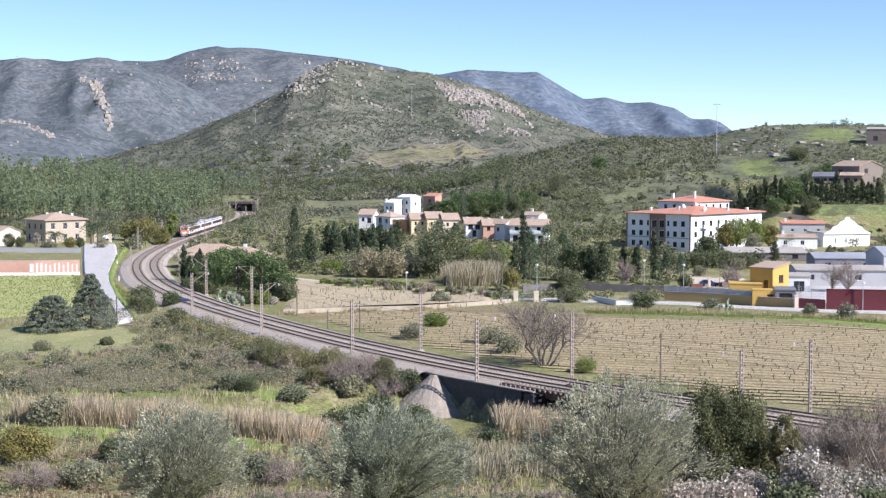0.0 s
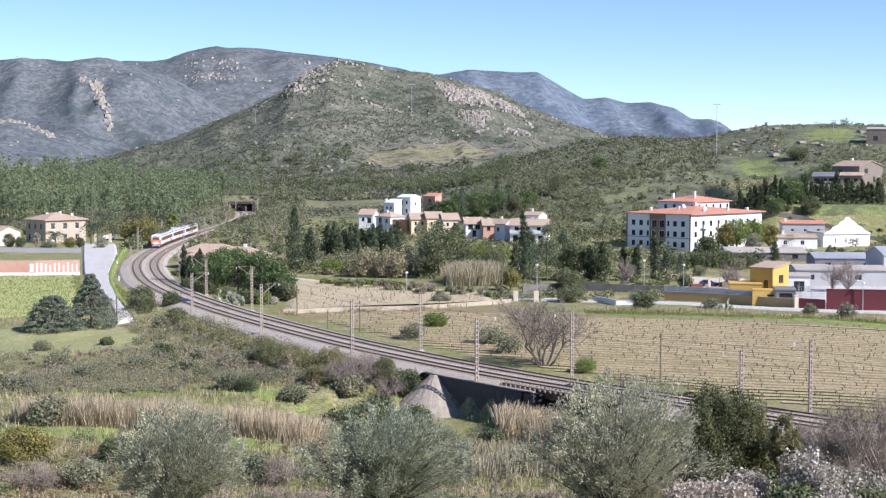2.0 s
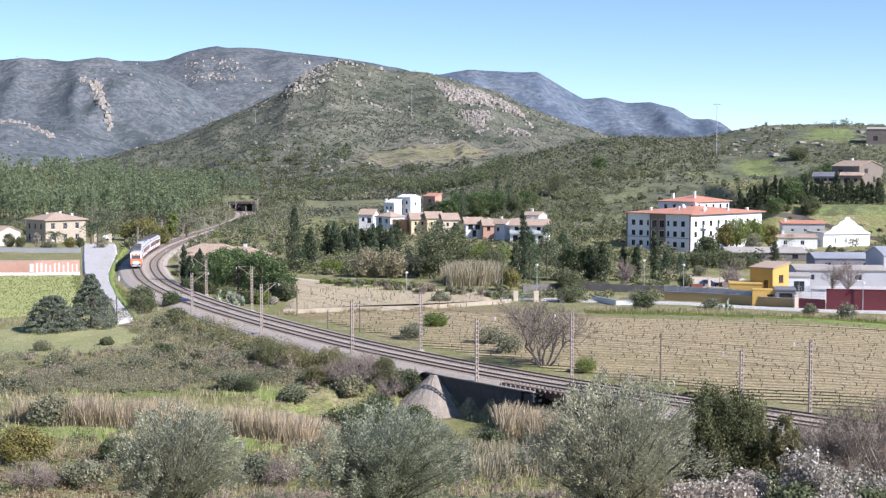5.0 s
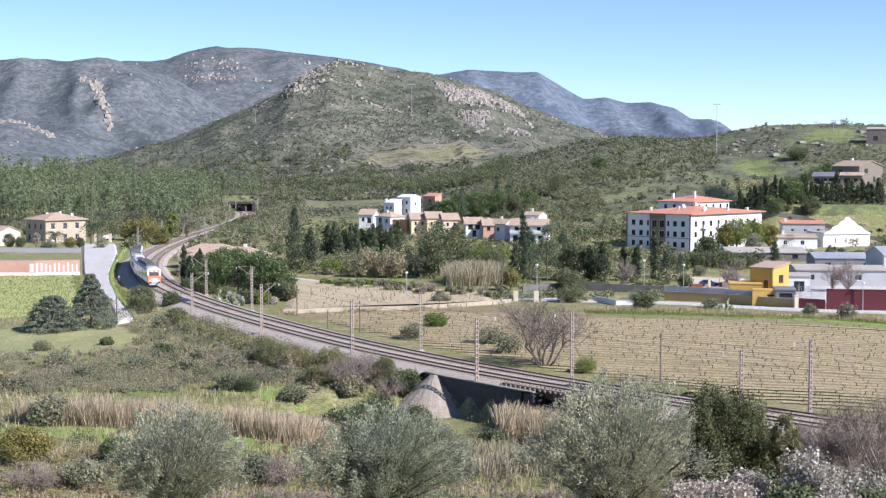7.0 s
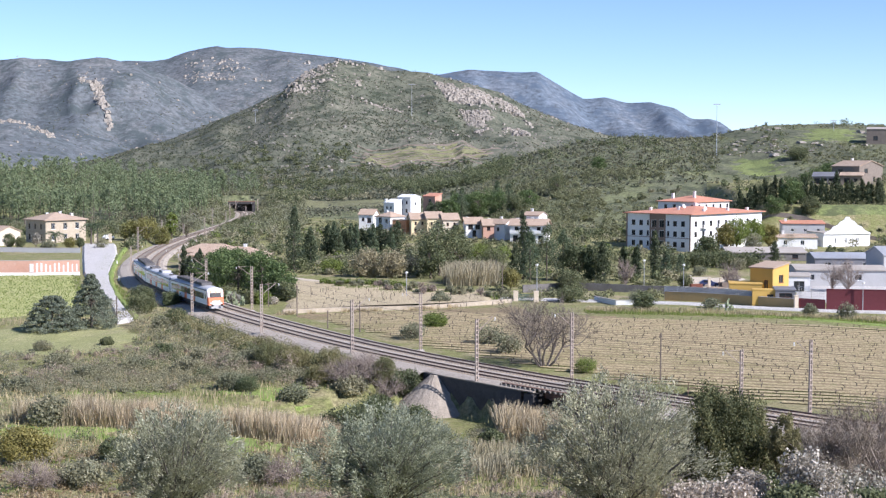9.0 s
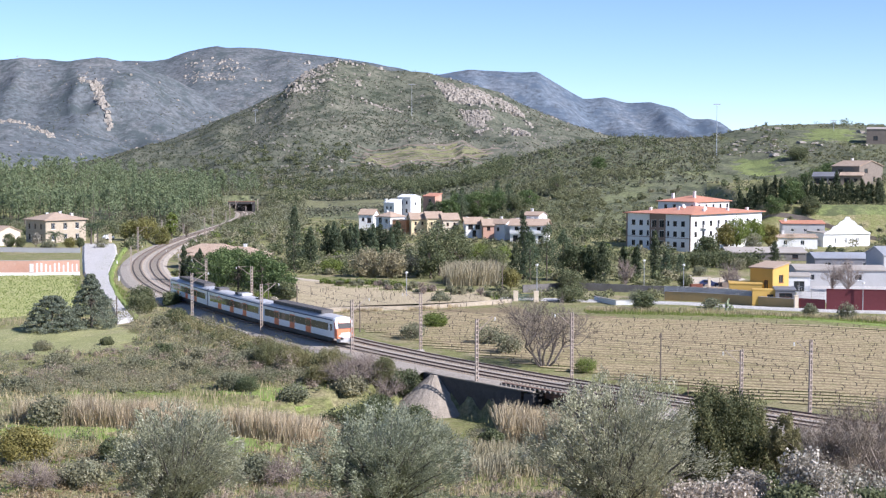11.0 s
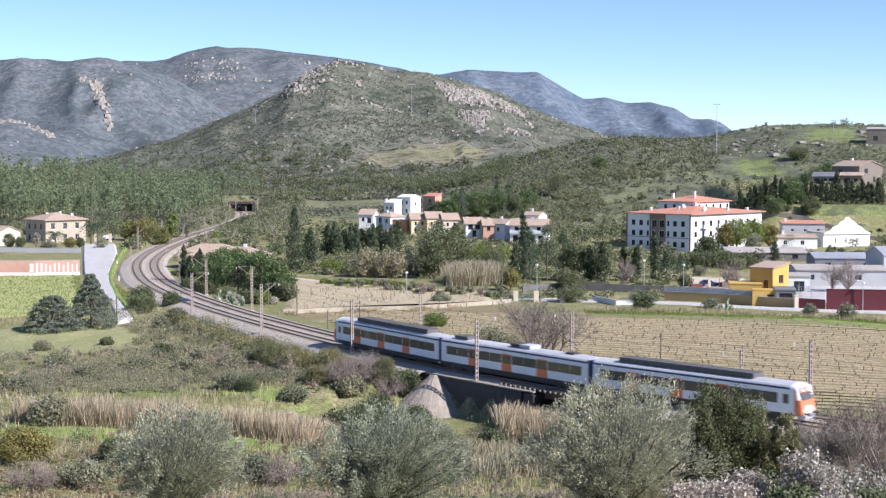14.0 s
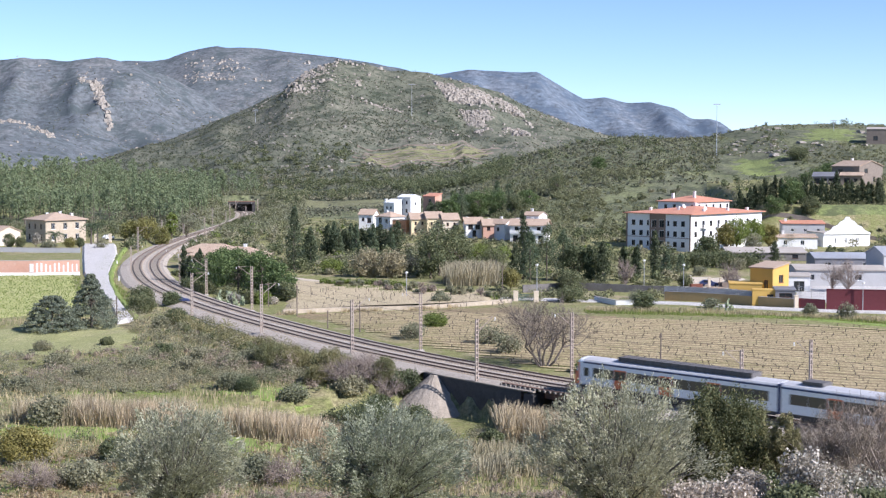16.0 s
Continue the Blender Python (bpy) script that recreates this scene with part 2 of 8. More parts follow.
    "vine_bark": surface("vine_bark", (0.08, 0.064, 0.05), (0.14, 0.112, 0.088), 1.5, 9, 0.95),
    "terrace_grass": land("terrace_grass", [(0.30, (0.165, 0.168, 0.09)), (0.50, (0.21, 0.208, 0.108)), (0.70, (0.235, 0.21, 0.135))], 0.02, 0.12, 1.2, dist=0.2, scrub=(0.56, (0.08, 0.088, 0.05), 0.06)),
    "hill_grass": land("hill_grass", [(0.30, (0.15, 0.18, 0.07)), (0.50, (0.195, 0.23, 0.085)), (0.70, (0.20, 0.20, 0.11))], 0.03, 0.15, 1.6, (0.64, (0.33, 0.31, 0.27), 0.09), dist=0.2, scrub=(0.57, (0.085, 0.098, 0.05), 0.07)),
    "rubber": plain("rubber", (0.02, 0.02, 0.025), 0.8),
    "olive_leaf": leafy("olive_leaf", (0.25, 0.26, 0.18), (0.43, 0.44, 0.33), (0.62, 0.63, 0.52), rough=0.45),
    "oak_leaf": leafy("oak_leaf", (0.09, 0.112, 0.062), (0.18, 0.205, 0.11), (0.26, 0.275, 0.16)),
    "pine_leaf": leafy("pine_leaf", (0.07, 0.11, 0.045), (0.14, 0.2, 0.08), (0.2, 0.26, 0.115)),
    "dark_pine_leaf": leafy("dark_pine_leaf", (0.075, 0.103, 0.066), (0.148, 0.19, 0.116), (0.215, 0.26, 0.165)),
    "cypress_leaf": leafy("cypress_leaf", (0.04, 0.056, 0.034), (0.09, 0.115, 0.065), (0.14, 0.165, 0.095)),
    "cedar_leaf": leafy("cedar_leaf", (0.13, 0.155, 0.12), (0.24, 0.275, 0.215), (0.36, 0.395, 0.32)),
    "shrub_leaf": leafy("shrub_leaf", (0.19, 0.195, 0.13), (0.29, 0.29, 0.20), (0.37, 0.36, 0.26)),
    "juniper_leaf": leafy("juniper_leaf", (0.15, 0.155, 0.08), (0.27, 0.265, 0.14), (0.38, 0.34, 0.2)),
    "bright_leaf": leafy("bright_leaf", (0.13, 0.175, 0.045), (0.21, 0.27, 0.075), (0.28, 0.33, 0.12)),
    "yellow_leaf": leafy("yellow_leaf", (0.17, 0.165, 0.055), (0.27, 0.255, 0.095), (0.34, 0.32, 0.15)),
    "grey_leaf": leafy("grey_leaf", (0.20, 0.205, 0.14), (0.29, 0.292, 0.20), (0.36, 0.355, 0.26)),
    "blossom": leafy("blossom", (0.28, 0.25, 0.21), (0.48, 0.44, 0.4), (0.78, 0.75, 0.73), 0.3),
    "bare_twigs": leafy("bare_twigs", (0.22, 0.175, 0.145), (0.34, 0.285, 0.24), (0.42, 0.365, 0.32), 0.2),
    "rust_leaf": leafy("rust_leaf", (0.22, 0.165, 0.10), (0.33, 0.26, 0.165), (0.42, 0.35, 0.25), 0.3),
    "reed": leafy("reed", (0.36, 0.31, 0.22), (0.5, 0.44, 0.33), (0.6, 0.54, 0.43), 0.3),
    "dry_grass": leafy("dry_grass", (0.34, 0.29, 0.185), (0.48, 0.415, 0.28), (0.56, 0.49, 0.35), 0.3),
    "green_grass": leafy("green_grass", (0.14, 0.2, 0.05), (0.22, 0.28, 0.085), (0.29, 0.33, 0.13), 0.4),
    "willow_leaf": leafy("willow_leaf", (0.27, 0.25, 0.17), (0.37, 0.345, 0.24), (0.44, 0.42, 0.30), 0.4),
    "pear_pad": surface("pear_pad", (0.22, 0.27, 0.15), (0.34, 0.38, 0.24), 1.5, 9, 0.7, relief=0.2),
    "gate_green": surface("gate_green", (0.10, 0.16, 0.12), (0.14, 0.21, 0.16), 0.8, 6, 0.6, relief=0.1),
    "garden_leaf": leafy("garden_leaf", (0.14, 0.155, 0.09), (0.225, 0.24, 0.14), (0.29, 0.30, 0.19)),
    "evergreen_leaf": leafy("evergreen_leaf", (0.055, 0.068, 0.034), (0.13, 0.14, 0.068), (0.27, 0.25, 0.12), 0.25),
    "wood_leaf": leafy("wood_leaf", (0.135, 0.18, 0.105), (0.19, 0.245, 0.14), (0.24, 0.29, 0.18), 0.3),
    "hill_leaf": leafy("hill_leaf", (0.10, 0.11, 0.08), (0.17, 0.178, 0.13), (0.24, 0.24, 0.185), 0.25),
}
M["car_glass"] = M["glass_dark"]


# ---- mesh helpers ----
def fast_mesh(name, verts, quads=None, tris=None):
    """A mesh from arrays of corners, four-sided and three-sided faces."""
    me = bpy.data.meshes.new(name)
    verts = np.asarray(verts, np.float32)
    loops, starts, total, at = [], [], 0, 0
    for arr, k in ((quads, 4), (tris, 3)):
        if arr is not None and len(arr):
            arr = np.asarray(arr, np.int32)
            loops.append(arr.ravel())
            starts.append(at + np.arange(len(arr)) * k)
            at += arr.size
    loops, starts = np.concatenate(loops), np.concatenate(starts)
    me.vertices.add(len(verts))
    me.vertices.foreach_set("co", verts.ravel())
    me.loops.add(len(loops))
    me.loops.foreach_set("vertex_index", loops.astype(np.int32))
    me.polygons.add(len(starts))
    me.polygons.foreach_set("loop_start", starts.astype(np.int32))
    me.polygons.foreach_set("use_smooth", np.zeros(len(starts), bool))
    me.update(calc_edges=True)
    return me


class Bag:
    """Gathers corners and four-sided faces from many pieces into one mesh."""

    def __init__(self):
        self.v, self.q, self.n = [], [], 0

    def add(self, v, q):
        v = np.asarray(v, float).reshape(-1, 3)
        self.v.append(v)
        self.q.append(np.asarray(q, int).reshape(-1, 4) + self.n)
        self.n += len(v)
        return self

    def mesh(self, name, mat=None):
        me = fast_mesh(name, np.concatenate(self.v), np.concatenate(self.q))
        if mat:
            me.materials.append(M[mat])
        return me


def tube(bag, pts, radii, sides=6):
    """A tapered limb along points."""
    pts, radii = np.asarray(pts, float), np.asarray(radii, float)
    t = np.gradient(pts, axis=0)
    t /= np.linalg.norm(t, axis=1)[:, None] + 1e-9
    ref = np.where(np.abs(t[:, 2:3]) > 0.9, np.array([[1.0, 0, 0]]), np.array([[0, 0, 1.0]]))
    u = np.cross(t, ref)
    u /= np.linalg.norm(u, axis=1)[:, None] + 1e-9
    w = np.cross(t, u)
    a = np.linspace(0, 2 * np.pi, sides, endpoint=False)
    ring = pts[:, None] + radii[:, None, None] * (u[:, None] * np.cos(a)[None, :, None] + w[:, None] * np.sin(a)[None, :, None])
    q = [(i * sides + j, i * sides + (j + 1) % sides, (i + 1) * sides + (j + 1) % sides, (i + 1) * sides + j)
         for i in range(len(pts) - 1) for j in range(sides)]
    bag.add(ring.reshape(-1, 3), q)


BOXQ = [(0, 3, 2, 1), (4, 5, 6, 7), (0, 1, 5, 4), (1, 2, 6, 5), (2, 3, 7, 6), (3, 0, 4, 7)]


def box(bag, x0, x1, y0, y1, z0, z1, m=None):
    v = np.array([(x0, y0, z0), (x1, y0, z0), (x1, y1, z0), (x0, y1, z0), (x0, y0, z1), (x1, y0, z1), (x1, y1, z1), (x0, y1, z1)], float)
    if m is not None:
        a = np.array(m)
        v = v @ a[:3, :3].T + a[:3, 3]
    bag.add(v, BOXQ)
    return bag


def leaves(bag, centres, radii, per, length, width, rng, up=0.0, fill=0.55, along=None):
    """Small leaf faces spread through rounded clumps: per leaves in each; along: the way each clump's twigs point."""
    c, r = np.repeat(np.asarray(centres, float).reshape(-1, 3), per, 0), np.repeat(np.asarray(radii, float).reshape(-1, 3), per, 0)
    n = len(c)
    d = rng.normal(size=(n, 3))
    d /= np.linalg.norm(d, axis=1)[:, None]
    rad = fill + (1 - fill) * rng.random((n, 1)) ** 0.6
    rad *= 1 + 0.18 * rng.normal(size=(n, 1))
    p = c + d * r * rad
    nor = d + 0.8 * rng.normal(size=(n, 3))
    nor /= np.linalg.norm(nor, axis=1)[:, None]
    t = np.cross(nor, rng.normal(size=(n, 3)))
    t[:, 2] += up * np.linalg.norm(t, axis=1)
    if along is not None:
        w = np.repeat(along / (np.linalg.norm(along, axis=1)[:, None] + 1e-9), per, 0)
        t = t / (np.linalg.norm(t, axis=1)[:, None] + 1e-9) * 0.75 + w * 1.2
    t /= np.linalg.norm(t, axis=1)[:, None] + 1e-9
    b = np.cross(nor, t)
    b /= np.linalg.norm(b, axis=1)[:, None] + 1e-9
    s = (0.6 + 0.8 * rng.random((n, 1)))
    lt, wd = t * length * s * 0.5, b * width * s * 0.5
    v = np.stack([p - lt, p + wd - lt * 0.1, p + lt, p - wd - lt * 0.1], 1).reshape(-1, 3)
    bag.add(v, np.arange(n * 4).reshape(-1, 4))


def thing(name, label, category, x, y, z, rz=0.0, group="", kind="", scale=1.0):
    e = new(name)
    e.empty_display_size = 0.3
    e.matrix_basis = pose(x, y, z, 0, 0, rz) @ Matrix.Scale(scale, 4)
    return tagged(e, label, category, group, kind)


def part(name, source, mat, parent, label=""):
    """One mesh object under a thing or part: a Bag, a bmesh or a ready mesh."""
    if isinstance(source, Bag):
        me = source.mesh(name, mat)
    elif isinstance(source, bmesh.types.BMesh):
        me = bpy.data.meshes.new(name)
        source.to_mesh(me)
        source.free()
        if mat:
            me.materials.append(M[mat])
    else:
        me = source
    ob = new(name, me)
    ob.parent = parent
    if label:
        tagged(ob, label)
    return ob


def single(name, source, mat, label, category, kind="", group="", m=None):
    """A thing of one mesh."""
    me = source.mesh(name, mat) if isinstance(source, Bag) else source
    ob = new(name, me)
    if m is not None:
        ob.matrix_basis = m
    return tagged(ob, label, category, group, kind)


# ---- lie of the land ----
def lattice(ix, iy, seed):
    h = (ix.astype(np.int64) * 374761393 + iy.astype(np.int64) * 668265263 + seed * 974711) & 0x7FFFFFFF
    h = ((h ^ (h >> 13)) * 1274126177) & 0x7FFFFFFF
    return ((h ^ (h >> 16)) & 0xFFFF) / 65535.0


def vnoise(x, y, seed=0):
    ix, iy = np.floor(x), np.floor(y)
    fx, fy = x - ix, y - iy
    fx, fy = fx * fx * (3 - 2 * fx), fy * fy * (3 - 2 * fy)
    ix, iy = ix.astype(np.int64), iy.astype(np.int64)
    a, b = lattice(ix, iy, seed), lattice(ix + 1, iy, seed)
    c, d = lattice(ix, iy + 1, seed), lattice(ix + 1, iy + 1, seed)
    return (a * (1 - fx) + b * fx) * (1 - fy) + (c * (1 - fx) + d * fx) * fy - 0.5


def rough(x, y, size, octaves, seed=0, gain=0.5):
    s, amp = 0.0, 1.0
    for k in range(octaves):
        s = s + amp * vnoise(x / size, y / size, seed + k)
        size, amp = size / 2.03, amp * gain
    return s


def smooth(a, b, v):
    t = np.clip((v - a) / (b - a), 0, 1)
    return t * t * (3 - 2 * t)


# the railway: centre of the track that the train takes, from far away towards the bridge
TRACK_KNOTS = [(-172, 889), (-130, 790), (-107.5, 724), (-96.3, 668), (-91.6, 612), (-90, 557), (-88.9, 470), (-86.3, 415), (-80.5, 366), (-71, 323), (-59.5, 287),
               (-43.5, 250.5), (-25.2, 216.5), (-7.2, 188), (12.5, 163), (36.5, 139), (72, 103), (110, 66), (160, 25), (225, -20)]


def spline(knots, step=1.0):
    k = np.array(knots, float)
    k = np.vstack([2 * k[0] - k[1], k, 2 * k[-1] - k[-2]])
    out = []
    for i in range(1, len(k) - 2):
        n = 40
        t = np.linspace(0, 1, n, endpoint=False)[:, None]
        p0, p1, p2, p3 = k[i - 1:i + 3]
        out.append(0.5 * (2 * p1 + (p2 - p0) * t + (2 * p0 - 5 * p1 + 4 * p2 - p3) * t ** 2 + (3 * p1 - p0 - 3 * p2 + p3) * t ** 3))
    p = np.vstack(out + [k[-2][None]])
    s = np.concatenate([[0], np.cumsum(np.linalg.norm(np.diff(p, axis=0), axis=1))])
    q = np.arange(0, s[-1], step)
    p = np.stack([np.interp(q, s, p[:, 0]), np.interp(q, s, p[:, 1])], 1)
    for _ in range(6):      # ease the bends
        p[1:-1] = 0.25 * p[:-2] + 0.5 * p[1:-1] + 0.25 * p[2:]
    return p


TRACK = spline(TRACK_KNOTS)
TDIR = np.gradient(TRACK, axis=0)
TDIR /= np.linalg.norm(TDIR, axis=1)[:, None]
TNOR = np.stack([-TDIR[:, 1], TDIR[:, 0]], 1)      # towards the second track, away from the camera's hill
TS = np.concatenate([[0], np.cumsum(np.linalg.norm(np.diff(TRACK, axis=0), axis=1))])
GAP = 4.3                                           # between the two tracks


def on_track(s, off=0.0):
    """Place and heading at s metres along the track, off metres towards the second one."""
    x, y = np.interp(s, TS, TRACK[:, 0]), np.interp(s, TS, TRACK[:, 1])
    nx, ny = np.interp(s, TS, TNOR[:, 0]), np.interp(s, TS, TNOR[:, 1])
    return x + nx * off, y + ny * off


def track_offset(x, y):
    """Signed distance from the middle between the two tracks (positive on the vineyard's side), and how far along."""
    x, y = np.ravel(x), np.ravel(y)
    mid = TRACK + TNOR * GAP / 2
    d, along = np.full(len(x), 999.0), np.zeros(len(x))
    use = np.where((y < 748) & (np.abs(x) < 330) & (y > -80))[0]
    for i in range(0, len(use), 4000):
        u = use[i:i + 4000]
        dx, dy = x[u, None] - mid[None, ::2, 0], y[u, None] - mid[None, ::2, 1]
        r2 = dx * dx + dy * dy
        j = np.argmin(r2, 1)
        k = np.arange(len(u))
        side = dx[k, j] * TNOR[j * 2, 0] + dy[k, j] * TNOR[j * 2, 1]
        d[u] = np.sign(side + 1e-9) * np.sqrt(r2[k, j])
        along[u] = TS[j * 2]
    return d, along


# crest lines: (x, height) along each range, the distance of the crest, the reach of its slopes, roughness
RANGES = [
    ("scrubland", 1300, 520, 900, 24, [(-574, 2), (-415, 8), (-351, 18), (-309, 27), (-277, 38), (-240, 51), (-203, 67), (-177, 77), (-150, 90), (-126, 111), (-97, 119), (-71, 115), (-50, 109), (-13, 107), (24, 98), (51, 90), (77, 76), (114, 62), (146, 52), (194, 44), (273, 31), (485, 23)]),
    ("green_hill", 720, 290, 300, 3.0, [(-54, 8), (-7, 15), (25, 23), (52, 31), (75, 36), (93, 38), (116, 37), (137, 38), (151, 42), (164, 44), (181, 45), (204, 45), (230, 44), (298, 41), (444, 24)]),
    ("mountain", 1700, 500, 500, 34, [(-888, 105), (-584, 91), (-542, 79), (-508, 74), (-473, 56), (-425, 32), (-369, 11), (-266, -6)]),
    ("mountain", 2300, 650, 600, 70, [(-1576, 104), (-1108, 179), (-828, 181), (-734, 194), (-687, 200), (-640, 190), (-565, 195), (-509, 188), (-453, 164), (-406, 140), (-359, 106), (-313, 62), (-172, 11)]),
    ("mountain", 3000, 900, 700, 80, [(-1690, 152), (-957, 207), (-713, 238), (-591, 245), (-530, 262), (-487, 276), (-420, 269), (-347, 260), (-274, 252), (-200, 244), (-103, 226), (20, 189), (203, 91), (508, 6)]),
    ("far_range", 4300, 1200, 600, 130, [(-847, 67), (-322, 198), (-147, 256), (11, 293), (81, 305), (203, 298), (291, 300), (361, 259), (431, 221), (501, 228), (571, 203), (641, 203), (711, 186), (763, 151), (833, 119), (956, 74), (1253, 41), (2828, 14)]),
]
ZONES = ["meadow", "scrubland", "green_hill", "mountain", "far_range"]


def terrain(x, y, want_zone=False):
    """Height of the ground."""
    x, y = np.asarray(x, float), np.asarray(y, float)
    shape = np.broadcast(x, y).shape
    x, y = np.ravel(x * np.ones(shape)), np.ravel(y * np.ones(shape))
    d, along = track_offset(x, y)
    near = d < 0
    z = -1.0 + 0.5 * rough(x, y, 40, 3, 3) + 1.5 * smooth(330, 470, y) + 2.2 * smooth(380, 460, y) * smooth(60, 40, x) * smooth(-80, -60, x)
    low = smooth(232, 182, y) * smooth(-5, -16, d) * 3.7
    low = np.maximum(low, 3.7 * smooth(150, 120, np.hypot(x, y)) * smooth(-5, -14, d))
    z = z - np.where(near, low, 0) + np.where(near, 0.15 + 0.6 * smooth(245, 215, y), 0.15) * rough(x, y, 9, 3, 9) * smooth(6, 14, np.abs(d))
    z = z + 15 * smooth(480, 820, y) * smooth(-128, -185, x)
    shelf = (12.5 * smooth(436, 456, y) + 5.5 * smooth(456, 530, y)) * smooth(90, 108, x)
    z = np.where(shelf > 0.01, np.maximum(z, shelf - 1), z)
    zone = np.zeros(len(x), int)
    for name, dist, front, back, amp, crest in RANGES:
        c = np.array(crest, float)
        zc = np.interp(x, c[:, 0], c[:, 1])
        t = np.where(y < dist, (y - (dist - front)) / front, 1 - (y - dist) / back)
        t = np.clip(t, 0, 1)
        s = t * (0.55 + 0.45 * t) if name != "green_hill" else t * t * (3 - 2 * t) * 0.5 + 0.5 * t
        gully = 0.55 * rough(x, y, dist * 0.11, 6 if dist < 1500 else 4, int(dist), 0.52) - 0.55 * np.abs(rough(x * 1.6 + 0.3 * y, y * 0.6, dist * 0.07, 4 if dist < 1500 else 3, int(dist) + 40, 0.5)) + 0.12
        h = zc * s - 2.0 * (1 - s) + amp * gully * smooth(0.0, 0.4, t) * (0.10 + 0.90 * smooth(1.0, 0.72, s)) + 0.10 * min(amp, 40) * rough(x, y, max(26, dist * 0.025), 3, 70) * t
        ok = h > z
        z = np.where(ok, h, z)
        zone = np.where(ok & (h > -0.2), ZONES.index(name), zone)
    r = np.hypot(x, y)
    hill = 24.9 - 0.2315 * r + 0.5 * rough(x, y, 14, 3, 21) * smooth(20, 60, r)
    z = np.maximum(z, hill)
    # the railway's bed and banks
    bed = y < 735
    raw = z
    far_z = -0.78 - 0.55 * np.clip(np.abs(d) - 5.6, 0, 50)
    z = np.where(np.abs(d) < 5.6, -0.78, np.where(z < -0.78, np.maximum(z, far_z), np.minimum(z, -0.78 + 0.6 * np.clip(np.abs(d) - 5.6, 0, 500))))
    z = np.where(bed, z, raw)
    # the stream bed: under the span, and in front of the bridge's long side wall
    span = smooth(BRIDGE_S - 6, BRIDGE_S - 4, along) * smooth(BRIDGE_S + 12, BRIDGE_S + 9, along) * smooth(-30, -22, d) * smooth(9, 6, d)
    front = smooth(BRIDGE_S - 27, BRIDGE_S - 18, along) * smooth(BRIDGE_S + 18, BRIDGE_S + 11, along) * smooth(-5.0, -6.4, d) * smooth(-42, -28, d)
    cut = np.maximum(span, front)
    z = z * (1 - cut) + np.minimum(z, -5.0) * cut
    z, zone = z.reshape(shape), zone.reshape(shape)
    return (z, zone) if want_zone else z


BRIDGE_S = float(TS[np.argmin(np.hypot(TRACK[:, 0] - 14.5, TRACK[:, 1] - 160.5))])


def gz(x, y):
    return float(terrain(np.array([x]), np.array([y]))[0])


def build_ground():
    rings = np.concatenate([np.linspace(0.02, 110, 50), np.linspace(112, 480, 130), np.geomspace(483, 4900, 230)])
    ang = np.concatenate([np.linspace(-180, -26, 44, endpoint=False), np.linspace(-26, 26, 300, endpoint=False), np.linspace(26, 180, 44, endpoint=False)])
    rr, aa = np.meshgrid(rings, np.radians(ang), indexing="ij")
    x, y = rr * np.sin(aa), rr * np.cos(aa)
    z, zone = terrain(x, y, True)
    na = len(ang)
    i, j = np.meshgrid(np.arange(len(rings) - 1), np.arange(na), indexing="ij")
    j2 = (j + 1) % na
    q = np.stack([i * na + j, i * na + j2, (i + 1) * na + j2, (i + 1) * na + j], -1).reshape(-1, 4)[:, ::-1]
    me = fast_mesh("ground", np.stack([x, y, z], -1).reshape(-1, 3), q)
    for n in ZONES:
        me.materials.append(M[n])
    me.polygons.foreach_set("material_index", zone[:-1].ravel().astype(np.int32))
    me.polygons.foreach_set("use_smooth", np.ones(len(q), bool))
    ob = new("ground", me)
    tagged(ob, "rough valley ground with dry grass, scrub and rocky hills", "ground", kind="structure")


build_ground()


def drape(name, outline_fn, nu, nv, mat, label, category="ground", lift=0.12, kind="structure", sink=0.45, rim=2.2, step=None):
    """A sheet that follows the land: outline_fn(u, v) gives x and y for u, v from 0 to 1; its rim dips raggedly into the ground."""
    u, v = np.meshgrid(np.linspace(0, 1, nu), np.linspace(0, 1, nv), indexing="ij")
    x, y = outline_fn(u, v)
    z = terrain(x, y) + lift
    du = np.hypot(np.diff(x, axis=0), np.diff(y, axis=0)).mean() * (nu - 1)
    dv = np.hypot(np.diff(x, axis=1), np.diff(y, axis=1)).mean() * (nv - 1)
    edge = np.minimum(np.minimum(u, 1 - u) * du, np.minimum(v, 1 - v) * dv) if step is None else np.minimum(np.minimum(u, 1 - u) * du, (1 - v) * dv)
    if sink:
        z -= (lift + sink) * np.clip(1 - edge / rim + 0.9 * rough(x, y, 3.5, 2, 12) * (edge < rim * 1.6), 0, 1) ** 1.5
    if step is not None:
        z += step * np.clip(1 - v * 1.3, 0, 1)
    i, j = np.meshgrid(np.arange(nu - 1), np.arange(nv - 1), indexing="ij")
    q = np.stack([i * nv + j, (i + 1) * nv + j, (i + 1) * nv + j + 1, i * nv + j + 1], -1).reshape(-1, 4)
    me = fast_mesh(name, np.stack([x, y, z], -1).reshape(-1, 3), q)
    me.materials.append(M[mat])
    ob = new(name, me)
    return tagged(ob, label, category, kind=kind)


def quad_patch(a, b, c, d):
    """Between four corners, in order round the edge."""
    a, b, c, d = (np.array(p, float) for p in (a, b, c, d))

    def fn(u, v):
        p = [(a[k] * (1 - u) + b[k] * u) * (1 - v) + (d[k] * (1 - u) + c[k] * u) * v for k in (0, 1)]
        wob = 0.8 * rough(p[0], p[1], 9, 2, 5) * (np.minimum(np.minimum(u, 1 - u), np.minimum(v, 1 - v)) < 0.001)
        return p[0] + wob, p[1] + wob
    return fn


